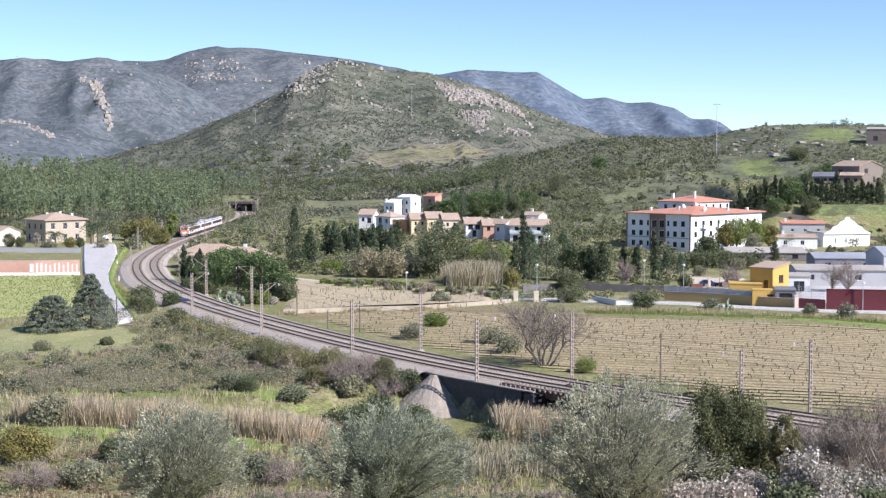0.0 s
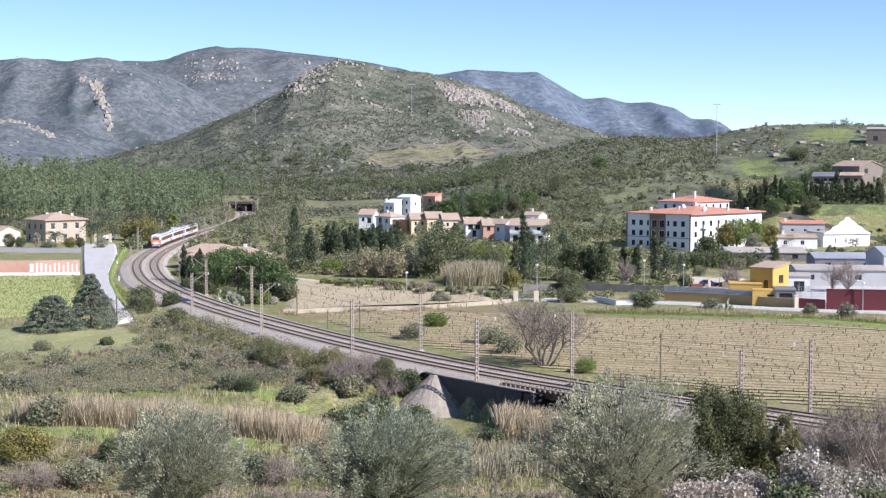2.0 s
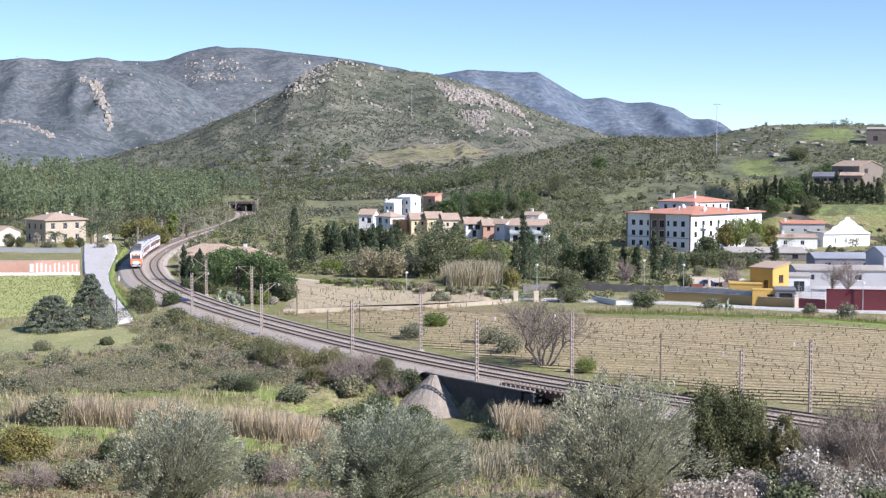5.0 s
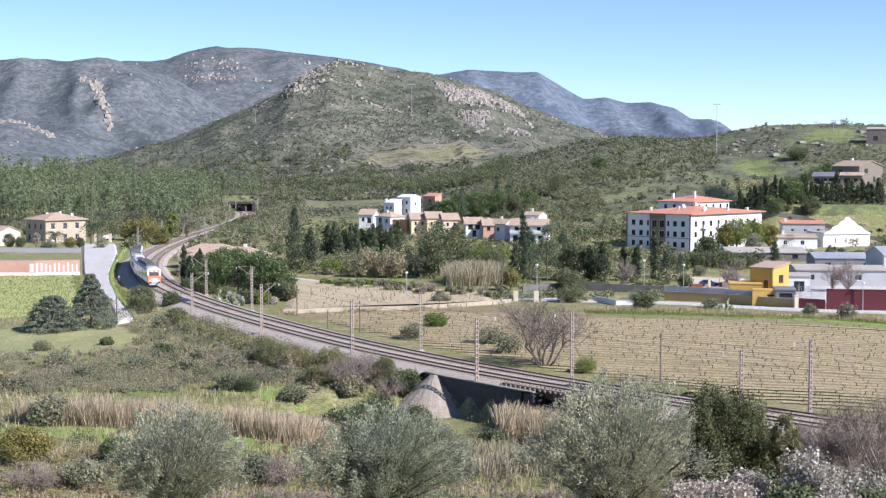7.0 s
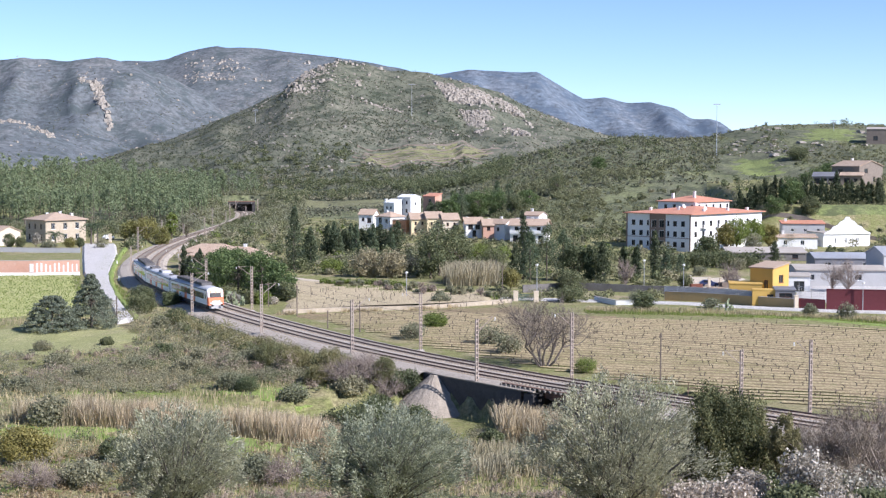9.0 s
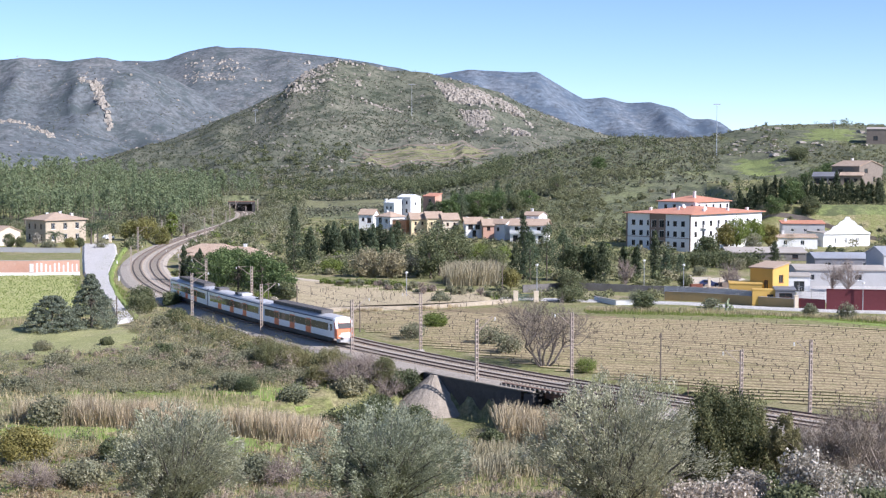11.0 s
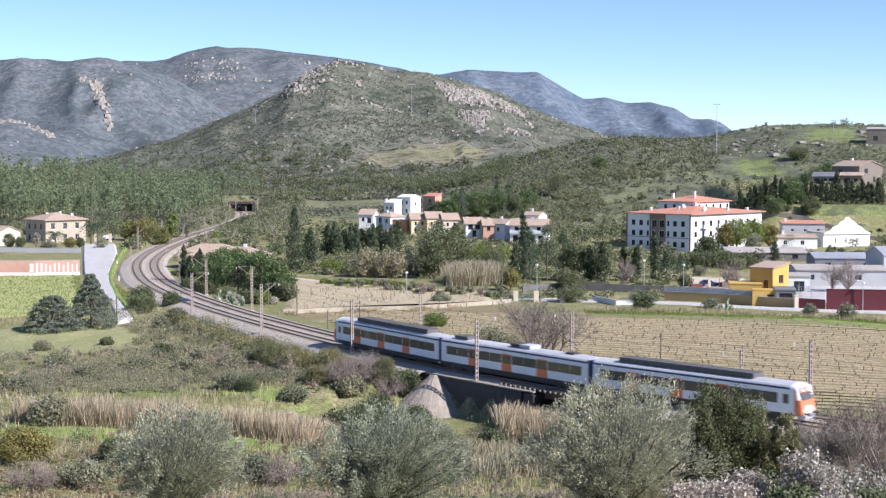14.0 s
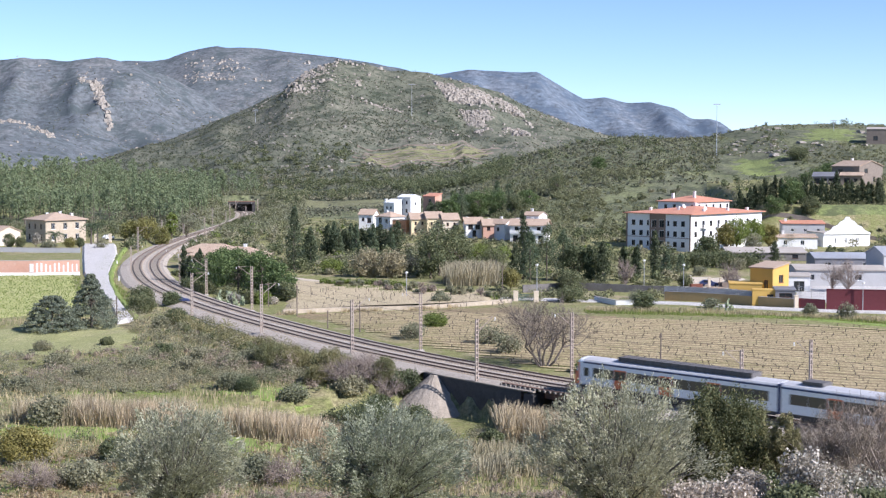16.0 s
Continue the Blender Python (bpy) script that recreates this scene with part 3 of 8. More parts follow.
def strip(knots, width):
    """A band of that width along a line."""
    p = spline(knots, 1.0)
    t = np.gradient(p, axis=0)
    t /= np.linalg.norm(t, axis=1)[:, None]
    s = np.linspace(0, 1, len(p))

    def fn(u, v):
        px, py = np.interp(u, s, p[:, 0]), np.interp(u, s, p[:, 1])
        nx, ny = np.interp(u, s, -t[:, 1]), np.interp(u, s, t[:, 0])
        o = (v - 0.5) * width
        return px + nx * o, py + ny * o
    return fn, len(p)


# ---- fields, roads ----
drape("vineyard_soil", quad_patch((18.7, 178.2), (66.6, 145.1), (97.0, 212.3), (20.3, 246.8)), 80, 60, "soil", "bare brown vineyard soil in ploughed rows", lift=0.10)
drape("vineyard_edge", quad_patch((-13.1, 222.9), (25.3, 168.3), (32.7, 244.9), (-26.6, 246.8)), 80, 50, "soil", "brown fallow soil beside the railway", lift=0.08)
drape("fallow_strip", quad_patch((-24.6, 236.3), (19.1, 238.0), (14.0, 262.2), (-27.9, 244.1)), 70, 24, "soil", "brown fallow soil below the terrace wall", lift=0.12)
drape("dry_field", quad_patch((-28.7, 246.8), (9.9, 265.3), (10.4, 289.4), (-35.5, 322.9)), 70, 50, "dry_field", "pale terraced orchard soil with dry grass", lift=0.14, step=0.55)
drape("green_field", quad_patch((-92.9, 230.6), (-64.2, 247.7), (-87.2, 332.5), (-129.7, 322.9)), 40, 30, "young_crop", "light green field of young crop", lift=0.12)


def between(left, right):
    """A band between two edge lines of equally many knots."""
    p, q = np.array(left, float), np.array(right, float)
    s = np.linspace(0, 1, len(p))

    def fn(u, v):
        return [np.interp(u, s, p[:, k]) * (1 - v) + np.interp(u, s, q[:, k]) * v for k in (0, 1)]
    return fn


drape("lane", between([(-54.6, 231.4), (-59.5, 249.5), (-66.5, 272.9), (-76.2, 299.8), (-86.5, 332.5), (-98.4, 377.3), (-112.0, 430.4)],
                      [(-52.4, 234.6), (-57.6, 250.5), (-65.1, 275.2), (-74.5, 309.5), (-80.8, 335.8), (-91.6, 390.4), (-101.6, 430.4)]), 90, 16, "road", "pale concrete lane beside the railway, widening to a yard", "road", lift=0.6, sink=0.1, rim=0.35)
_fn, _n = strip([(-52.9, 238.0), (-58.2, 254.3), (-65.1, 276.3), (-73.5, 306.6), (-80.5, 335.8), (-90.6, 388.2), (-94.4, 411.9)], 1.7)
drape("verge", _fn, _n, 6, "grass", "strip of bright green grass along the lane", lift=0.66, sink=0.3, rim=0.5)
_fn, _n = strip([(10.8, 275.2), (29.3, 269.6), (49.8, 261.2), (63.8, 253.3), (79.4, 247.7), (108.7, 238.0)], 5.0)
drape("street", _fn, _n, 8, "road", "pale asphalt village street", "road", lift=0.24, sink=0.4, rim=0.6)
_fn, _n = strip([(35.6, 251.4), (47.0, 246.8), (60.0, 238.0), (73.5, 229.0), (99.5, 217.8)], 5.0)
drape("field_margin", _fn, _n, 10, "grass", "bright green grass margin along the vineyard", lift=0.16, rim=1.6)
_fn, _n = strip([(-37.8, 326.0), (-28.7, 313.8), (-17.9, 303.8)], 4.0)
drape("track_path", _fn, _n, 8, "earth_path", "pale bare earth path", "path", lift=0.3, rim=1.0)
drape("builders_yard", quad_patch((42.7, 274.0), (60.2, 269.6), (71.3, 322.9), (57.4, 326.0)), 30, 24, "earth_path", "bare beige earth of a builder's yard", "yard", lift=0.2)
drape("works_ground", quad_patch((66.6, 264.3), (95.3, 254.3), (126.1, 361.0), (90.8, 361.0)), 30, 24, "road", "grey ground of a works yard", "yard", lift=0.2)
for _i, (_a, _b, _c, _d) in enumerate((
        ((-27.6, 166.4), (-15.2, 165.2), (-16.9, 172.6), (-30.3, 174.4)),
        ((-51.0, 140.2), (-31.7, 139.1), (-33.0, 147.5), (-54.5, 150.0)),
        ((-22.6, 132.6), (-12.9, 131.1), (-13.9, 141.4), (-25.0, 143.1)),
        ((-46.8, 166.8), (-30.9, 166.0), (-33.0, 173.5), (-48.2, 174.4)))):
    drape("meadow_patch", quad_patch(_a, _b, _c, _d), 40, 26, "grass", "patch of fresh green meadow grass", lift=0.14, rim=3.0)


drape("terraced_field", quad_patch((-66, 922), (31, 972), (50, 1052), (-60, 1014)), 60, 50, "terrace_grass", "olive-green terraced fields on the hillside", lift=0.5, sink=1.6, rim=22.0)
drape("hill_meadow", quad_patch((114, 586), (147, 578), (158, 622), (129, 640)), 50, 40, "hill_grass", "bright green meadow on the grassy hill", lift=0.3, sink=1.2, rim=12.0)
drape("hill_meadow", quad_patch((160, 645), (196, 638), (212, 696), (172, 698)), 50, 40, "hill_grass", "green meadow with pale rock slabs on the hilltop", lift=0.3, sink=1.2, rim=14.0)
drape("hill_meadow", quad_patch((120, 449), (152, 449), (153, 458), (122, 458)), 40, 20, "hill_grass", "bright green meadow under the cypress row", lift=0.25, rim=2.0)
drape("hill_meadow", quad_patch((-65, 632), (-24, 592), (-27, 640), (-70, 684)), 40, 30, "terrace_grass", "yellow-green meadow behind the village", lift=0.25, rim=4.0)

drape("meadow_lawn", quad_patch((-88, 190), (-40, 203), (-52, 232), (-86, 229)), 60, 40, "lawn", "short olive-green grass on the open meadow", lift=0.12, rim=5.0)

# ---- railway ----
S0, S1 = 166.0, float(TS[-1]) - 5


def sweep(bag, profile, s0, s1, step=2.0, closed=True):
    """A profile of (side, height) points carried along the track."""
    s = np.arange(s0, s1, step)
    pr = np.array(profile, float)
    n = len(pr)
    v = np.zeros((len(s), n, 3))
    for k in range(n):
        v[:, k, 0], v[:, k, 1] = on_track(s, pr[k, 0])
        v[:, k, 2] = pr[k, 1]
    i, j = np.meshgrid(np.arange(len(s) - 1), np.arange(n if closed else n - 1), indexing="ij")
    j2 = (j + 1) % n
    bag.add(v.reshape(-1, 3), np.stack([i * n + j, (i + 1) * n + j, (i + 1) * n + j2, i * n + j2], -1).reshape(-1, 4))
    if closed and n == 4:
        bag.add(v[0], [(0, 1, 2, 3)])
        bag.add(v[-1], [(3, 2, 1, 0)])
    return bag


def rect(c, w, z0, z1):
    return [(c - w / 2, z0), (c + w / 2, z0), (c + w / 2, z1), (c - w / 2, z1)]


BR0, BR1 = BRIDGE_S - 2, BRIDGE_S + 11


def build_railway():
    bed = Bag()
    prof = [(-4.6, -0.98), (-3.9, -0.55), (-2.3, -0.27), (1.6, -0.24), (2.2, -0.32), (2.8, -0.24), (GAP + 2.2, -0.27), (GAP + 3.6, -0.95)]
    sweep(bed, prof, S0, BRIDGE_S - 20.9, 2, False)
    sweep(bed, [(-3.12, -0.5)] + prof[2:], BRIDGE_S - 22.5, BR0 + 0.5, 2, False)       # behind the bridge's side wall
    sweep(bed, prof, BR1 - 0.5, S1, 2, False)
    single("track_bed", bed, "ballast", "grey crushed stone ballast of a double railway", "track bed", "structure")
    for c, lab in ((0.0, "outer railway track of rusty rails on sleepers"), (GAP, "inner railway track of rusty rails on sleepers")):
        t = thing("railway_track", lab, "railway track", *on_track(BRIDGE_S, c), -0.2, group="railway tracks")
        inv = t.matrix_basis.inverted()
        for side in (-0.87, 0.87):
            b = Bag()
            sweep(b, [(c + side - 0.07, -0.17), (c + side + 0.07, -0.17), (c + side + 0.04, 0.0), (c + side - 0.04, 0.0)], S0, S1, 2)
            r = part("rail", b, "rail_steel", t)
            r.matrix_parent_inverse = inv
        b, one = Bag(), Bag()
        box(one, -0.13, 0.13, -1.3, 1.3, -0.38, -0.165)
        one = one.mesh("sleeper", "sleeper")
        for s in np.arange(S0, S1, 0.62):
            x, y = on_track(s, c)
            x2, y2 = on_track(s + 0.5, c)
            m = pose(x, y, 0, 0, 0, math.degrees(math.atan2(y2 - y, x2 - x)))
            if BRIDGE_S - 62 < s < BRIDGE_S + 30:
                o = new("sleeper", one)
                o.parent = t
                o.matrix_parent_inverse = inv
                o.matrix_basis = m
            else:
                box(b, -0.13, 0.13, -1.3, 1.3, -0.38, -0.165, m)
        r = part("sleeper_bed", b, "sleeper", t, "weathered sleepers")
        tagged(r, kind="stuff")
        r.matrix_parent_inverse = inv
        b = Bag()
        sweep(b, [(c - 1.5, -0.225), (c + 1.5, -0.225)], S0, BR0, 2, False)
        sweep(b, [(c - 1.5, -0.225), (c + 1.5, -0.225)], BR1, S1, 2, False)
        r = part("stained_ballast", b, "rusty_bed", t, "rust-stained stones between the rails")
        r.matrix_parent_inverse = inv


build_railway()


def build_bridge():
    x, y = on_track(BRIDGE_S, 0)
    t = thing("railway_bridge", "old masonry railway bridge with rusty steel girders", "bridge", x, y, -5.2)
    inv = t.matrix_basis.inverted()

    def piece(name, bag, mat, label=""):
        o = part(name, bag, mat, t, label)
        o.matrix_parent_inverse = inv
        return o
    b = Bag()
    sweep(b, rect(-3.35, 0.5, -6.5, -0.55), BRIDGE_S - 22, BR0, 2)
    piece("side_wall", b, "black_masonry", "near-black masonry wall")
    b = Bag()
    sweep(b, rect(-3.4, 0.5, -0.55, -0.43), BRIDGE_S - 20, BR0 + 1, 2)
    piece("coping", b, "rubble", "worn stone coping")
    for s0, s1 in ((BR0 - 1.5, BR0), (BR1, BR1 + 1.5)):
        b = Bag()
        sweep(b, [(-3.6, -6.5), (GAP + 3.6, -6.5), (GAP + 3.6, -0.8), (-3.6, -0.8)], s0, s1 + 0.01, (s1 - s0))
        # end faces
        for s in (s0, s1):
            p = [(*on_track(s, l), z) for l, z in ((-3.6, -6.5), (GAP + 3.6, -6.5), (GAP + 3.6, -0.8), (-3.6, -0.8))]
            b.add(p, [(0, 1, 2, 3)])
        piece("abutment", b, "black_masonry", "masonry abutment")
    for l in (-1.6, -0.87, 0.87, 1.6, GAP - 1.6, GAP - 0.87, GAP + 0.87, GAP + 1.6):
        b = Bag()
        sweep(b, rect(l, 0.06, -1.35, -0.42), BR0 - 0.5, BR1 + 0.6, 1.0)
        sweep(b, rect(l, 0.34, -0.46, -0.40), BR0 - 0.5, BR1 + 0.6, 1.0)
        sweep(b, rect(l, 0.34, -1.37, -1.31), BR0 - 0.5, BR1 + 0.6, 1.0)
        piece("girder", b, "girder")
    for s in np.arange(BR0 - 6, BR1 + 2, 0.8):
        b = Bag()
        xx, yy = on_track(s, -2.2)
        x2, y2 = on_track(s + 0.5, -2.2)
        box(b, -0.12, 0.12, -0.85, 0.75, -0.42, -0.2, pose(xx, yy, 0, 0, 0, math.degrees(math.atan2(y2 - yy, x2 - xx))))
        piece("deck_beam", b, "sleeper")
    b = Bag()
    sweep(b, rect(-2.55, 0.5, -0.19, -0.13), BR0 - 6, BR1 + 2, 1.0)
    piece("walkway_plank", b, "girder", "rusty walkway plate")
    # paved quarter cone at the wall's end
    ax, ay = on_track(BRIDGE_S - 19.6, -3.6)
    hx, hy = on_track(BRIDGE_S - 18.6, -3.6)
    h = math.atan2(hy - ay, hx - ax)
    v, q = [], []
    n = 30
    for i in range(n + 1):
        a = h + math.radians(4) - math.radians(184) * i / n
        for k, (r, z) in enumerate(((0.5, -0.5), (3.2, -2.7), (6.3, -5.4))):
            wob = 0.12 * math.sin(i * 2.3 + k)
            v.append((ax + (r + wob) * math.cos(a), ay + (r + wob) * math.sin(a), z))
    for i in range(n):
        for k in range(2):
            q.append((i * 3 + k, i * 3 + k + 1, (i + 1) * 3 + k + 1, (i + 1) * 3 + k))
    cone = piece("paved_slope", Bag().add(v, q), "rubble", "pale stone-paved slope")
    cone.data.polygons.foreach_set("use_smooth", np.ones(len(cone.data.polygons), bool))
    # railing on the far side
    for z in (0.55, 1.05):
        b = Bag()
        sweep(b, rect(GAP + 3.1, 0.05, z - 0.03, z + 0.03), BR0 + 4, BR1 + 10, 1.0)
        piece("handrail", b, "girder")
    for s in np.arange(BR0 + 4, BR1 + 10, 2.0):
        b = Bag()
        xx, yy = on_track(s, GAP + 3.1)
        box(b, xx - 0.04, xx + 0.04, yy - 0.04, yy + 0.04, -0.9, 1.08)
        piece("rail_post", b, "girder")


build_bridge()


def lattice_post(h, w=0.34):
    b = Bag()
    for sx in (-1, 1):
        box(b, sx * w / 2 - 0.055, sx * w / 2 + 0.055, -0.09, 0.09, -1.5, h)
    n = int(h / 0.55)
    for i in range(n):
        z = 0.2 + i * 0.55
        box(b, -w / 2, w / 2, -0.07, 0.07, z, z + 0.16)
    return b


def mast(x, y, h, toward, arm=True, foot=-0.4):
    """A catenary mast with its bracket; toward: bearing of the track from it, degrees."""
    z = min(gz(x, y), -0.4) if foot > -1 else foot
    t = thing("catenary_mast", "rusty lattice catenary mast beside the railway", "catenary mast", x, y, z, toward, group="catenary masts")
    part("post", lattice_post(h - z, 0.34), "mast_steel", t)
    b = Bag()
    if foot > -1:
        box(b, -0.4, 0.4, -0.4, 0.4, -0.6, 0.25)
    else:
        box(b, -0.14, 0.14, -0.1, 0.1, -1.9, -1.3)
    part("footing", b, "concrete" if foot > -1 else "girder", t)
    if arm:
        b = Bag()
        top = h - z
        tube(b, [(0.15, 0, top - 0.1), (2.6, 0, top + 0.08)], [0.02, 0.02], 4)
        tube(b, [(0.15, 0, top - 1.6), (2.6, 0, top + 0.08)], [0.05, 0.045], 5)
        part("bracket", b, "mast_steel", t, "steel bracket")
        b = Bag()
        for k in range(4):
            tube(b, [(2.95, 0, top - 0.02 - 0.1 * k), (2.95, 0, top - 0.07 - 0.1 * k)], [0.09, 0.09], 7)
        part("insulator", b, "white_paint", t, "white insulator")
    return t


def mast_beside(x, y, h, arm=True, foot=-0.4):
    d = np.hypot(TRACK[:, 0] + TNOR[:, 0] * GAP / 2 - x, TRACK[:, 1] + TNOR[:, 1] * GAP / 2 - y)
    k = int(np.argmin(d))
    cx, cy = TRACK[k] + TNOR[k] * GAP / 2
    mast(x, y, h, math.degrees(math.atan2(cy - y, cx - x)), arm, foot)


def mast_at(s, off, h, arm=True):
    x, y = on_track(s, off)
    mast_beside(float(x), float(y), h, arm)


for _x, _y, _h in ((-42.9, 236.2, 7.2), (-28.3, 215.2, 7.2), (-12.6, 191.3, 7.2), (4.1, 167.8, 7.2), (32.5, 150.0, 5.9), (-79.9, 354.5, 4.5),
                   (-58.6, 308.1, 6.5), (-47.8, 279.3, 6.6), (-34.4, 248.7, 7.4), (-3.2, 197.7, 7.6), (16.0, 171.3, 7.6), (38.7, 145.0, 7.6)):
    mast_beside(_x, _y, _h, True, -2.2 if 0 < _x < 8 and _y < 172 else -0.4)
for _s in (500, 450, 400, 340, 280, 230):
    mast_at(_s, -3.4, 7.0)
    mast_at(_s - 20, GAP + 3.4, 7.0)


def wires():
    for c in (0.0, GAP):
        for z, nm in ((5.35, "contact_wire"), (6.4, "carrier_wire")):
            b = Bag()
            s = np.arange(S0 + 60, S1, 6.0)
            x, y = on_track(s, c)
            sag = 0.25 * np.cos(s / 50 * 2 * np.pi) if z > 6 else 0 * s
            tube(b, np.stack([x, y, z + sag], 1), np.full(len(s), 0.014), 4)
            single(nm, b, "wire", "thin dark overhead railway wire", "wire", "structure")


wires()


# ---- the train ----
CAR = 25.6


def side_profile(w=1.45):
    return [(-w + 0.05, 0.92), (-w, 1.1), (-w, 3.46), (-w + 0.05, 3.62), (-w + 0.2, 3.78), (-w + 0.7, 3.93), (0, 4.0)]


def loft(sections):
    """Rings of equal length joined into a shell."""
    b = Bag()
    n = len(sections[0])
    v = np.array(sections, float).reshape(-1, 3)
    q = []
    for i in range(len(sections) - 1):
        for j in range(n):
            q.append((i * n + j, i * n + (j + 1) % n, (i + 1) * n + (j + 1) % n, (i + 1) * n + j))
    b.add(v, q)
    for i in (0, len(sections) - 1):
        c = np.mean(np.array(sections[i]), 0)
        k = list(sections[i]) + [c]
        for j in range(0, n):
            b.add([k[j], k[(j + 1) % n], c, c], [(0, 1, 2, 3)])
    return b


def ring(x, w=1.45, lean=0.0, top=1.0, zmax=9.0, grow=0.0):
    half = side_profile(w)
    pts = half + [(-a, z) for a, z in reversed(half[:-1])]
    pts = [(a * (1 + grow), min(z, zmax)) for a, z in pts]
    return [(x + grow - lean * max(0, z - 1.9), a, 0.92 + (z - 0.92) * top) for a, z in pts]


def coach(cab, pantograph, doors, label):
    """A coach of the train: cab +1 ahead, -1 behind, 0 none; doors: their places along it."""
    t = thing("train_coach", label, "train coach", 0, 0, 0, group="coaches of the train")
    x0, x1 = -CAR / 2 - (0.75 if cab < 0 else 0), CAR / 2 + (0.75 if cab > 0 else 0)
    w0, w1 = (x0 + 1.3 if cab < 0 else x0), (x1 - 1.3 if cab > 0 else x1)
    part("body", loft([ring(w0), ring(w1)]), "train_white", t, "white coach body")
    # dark band under the roof, roof shell
    for s in (-1, 1):
        b = Bag()
        box(b, w0 + 0.05, w1 - 0.05, s * 1.455 - 0.012, s * 1.455 + 0.012, 3.40, 3.56)
        part("roof_stripe", b, "train_blue", t, "dark blue stripe")
        b = Bag()
        box(b, w0 + 0.05, w1 - 0.05, s * 1.36 - 0.05, s * 1.36 + 0.02, 0.55, 0.95)
        part("sill_beam", b, "train_dark", t)
    shell = [(a * 1.006, z + 0.012) for a, z in side_profile()[2:]]
    shell = shell + [(-a, z) for a, z in reversed(shell[:-1])]
    part("roof_shell", loft([[(xx, a, z) for a, z in shell] for xx in (w0, w1)]), "train_roof", t, "blue-grey roof")
    for s in (-1, 1):
        for d in doors:
            b = Bag()
            box(b, d - 0.85, d + 0.85, s * 1.45 - 0.02, s * 1.45 + 0.02, 0.95, 3.05)
            dr = part("door", b, "train_orange", t, "orange sliding door")
            for k in (-1, 1):
                b = Bag()
                box(b, d + k * 0.4 - 0.37, d + k * 0.4 + 0.37, s * 1.465 - 0.02, s * 1.465 + 0.02, 1.9, 2.9)
                part("pane", b, "train_glass", dr, "dark door pane")
        cuts = [x0 + 1.0 + (1.7 if cab < 0 else 0)] + [v for d in doors for v in (d - 0.9, d + 0.9)] + [x1 - 1.0 - (1.7 if cab > 0 else 0)]
        for a, e in zip(cuts[::2], cuts[1::2]):
            n = max(1, round((e - a) / 1.75))
            for k in range(n):
                b = Bag()
                box(b, a + (e - a) * k / n + 0.025, a + (e - a) * (k + 1) / n - 0.025, s * 1.45 - 0.015, s * 1.45 + 0.015, 1.90, 2.95)
                part("window", b, "train_glass", t, "dark tinted window")
        b = Bag()
        box(b, x0 + 2.2, x1 - 2.2, s * 1.15 - 0.1, s * 1.15 + 0.1, 0.30, 0.95)
        part("skirt", b, "train_dark", t)
    b = Bag()
    box(b, x0 + 5.2, x1 - 5.2, -1.0, 1.0, 0.35, 0.8)
    part("underframe_box", b, "train_dark", t, "dark equipment under the floor")
    for bx in (-8.9, 8.9):
        b = Bag()
        box(b, bx - 1.7, bx + 1.7, -1.08, -0.98, 0.42, 0.72)
        box(b, bx - 1.7, bx + 1.7, 0.98, 1.08, 0.42, 0.72)
        box(b, bx - 0.5, bx + 0.5, -1.0, 1.0, 0.4, 0.7)
        bog = part("bogie", b, "train_dark", t, "dark steel bogie")
        for wx in (-1.2, 1.2):
            for s in (-1, 1):
                b = Bag()
                tube(b, [(bx + wx, s * 0.78, 0.45), (bx + wx, s * 0.80, 0.45), (bx + wx, s * 0.92, 0.45), (bx + wx, s * 0.94, 0.45)], [0.05, 0.45, 0.45, 0.05], 14)
                part("wheel", b, "rail_steel", bog)
    if cab:
        # long resistor housing on the roof of the end coaches
        c = -cab * 0.9
        b = Bag()
        box(b, c - 8.6, c + 8.6, -0.95, 0.95, 4.0, 4.48)
        part("roof_housing", b, "train_box", t, "long dark grilled roof housing")
        for k in range(16):
            b = Bag()
            box(b, c - 8.4 + k * 1.12, c - 8.32 + k * 1.12, -0.99, 0.99, 3.99, 4.51)
            part("housing_rib", b, "train_dark", t)
        x1 = CAR / 2 + 0.75
        rings = [ring(x1 - 1.3), ring(x1 - 0.75, 1.44, 0.05), ring(x1 - 0.25, 1.40, 0.20, 0.985), ring(x1, 1.32, 0.36, 0.955)]
        m = pose(0, 0, 0, 0, 0, 0 if cab > 0 else 180)

        def put(name, bag, mat, lab=""):
            o = part(name, bag, mat, t, lab)
            o.matrix_basis = m
            return o
        put("cab_nose", loft(rings), "train_white", "white cab front")
        low = [ring(x1 - 0.55, 1.43, 0.10, 1, 2.38, 0.012), ring(x1 - 0.25, 1.40, 0.20, 1, 2.38, 0.012), ring(x1, 1.32, 0.36, 1, 2.38, 0.012)]
        put("front_band", loft(low), "train_red", "orange lower cab front")
        for s in (-1, 1):
            b = Bag()
            box(b, x1 - 0.78, x1 - 0.58, s * 1.45 - 0.012, s * 1.45 + 0.012, 0.98, 3.42)
            put("corner_stripe", b, "train_red", "orange corner stripe")
        b = Bag()
        b.add([(x1 - 0.10, -1.0, 2.36), (x1 - 0.10, 1.0, 2.36), (x1 - 0.355, 0.98, 3.08), (x1 - 0.355, -0.98, 3.08),
               (x1 - 0.25, -1.0, 2.36), (x1 - 0.25, 1.0, 2.36), (x1 - 0.5, 0.98, 3.08), (x1 - 0.5, -0.98, 3.08)], BOXQ)
        put("windscreen", b, "train_glass", "dark cab windscreen")
        b = Bag()
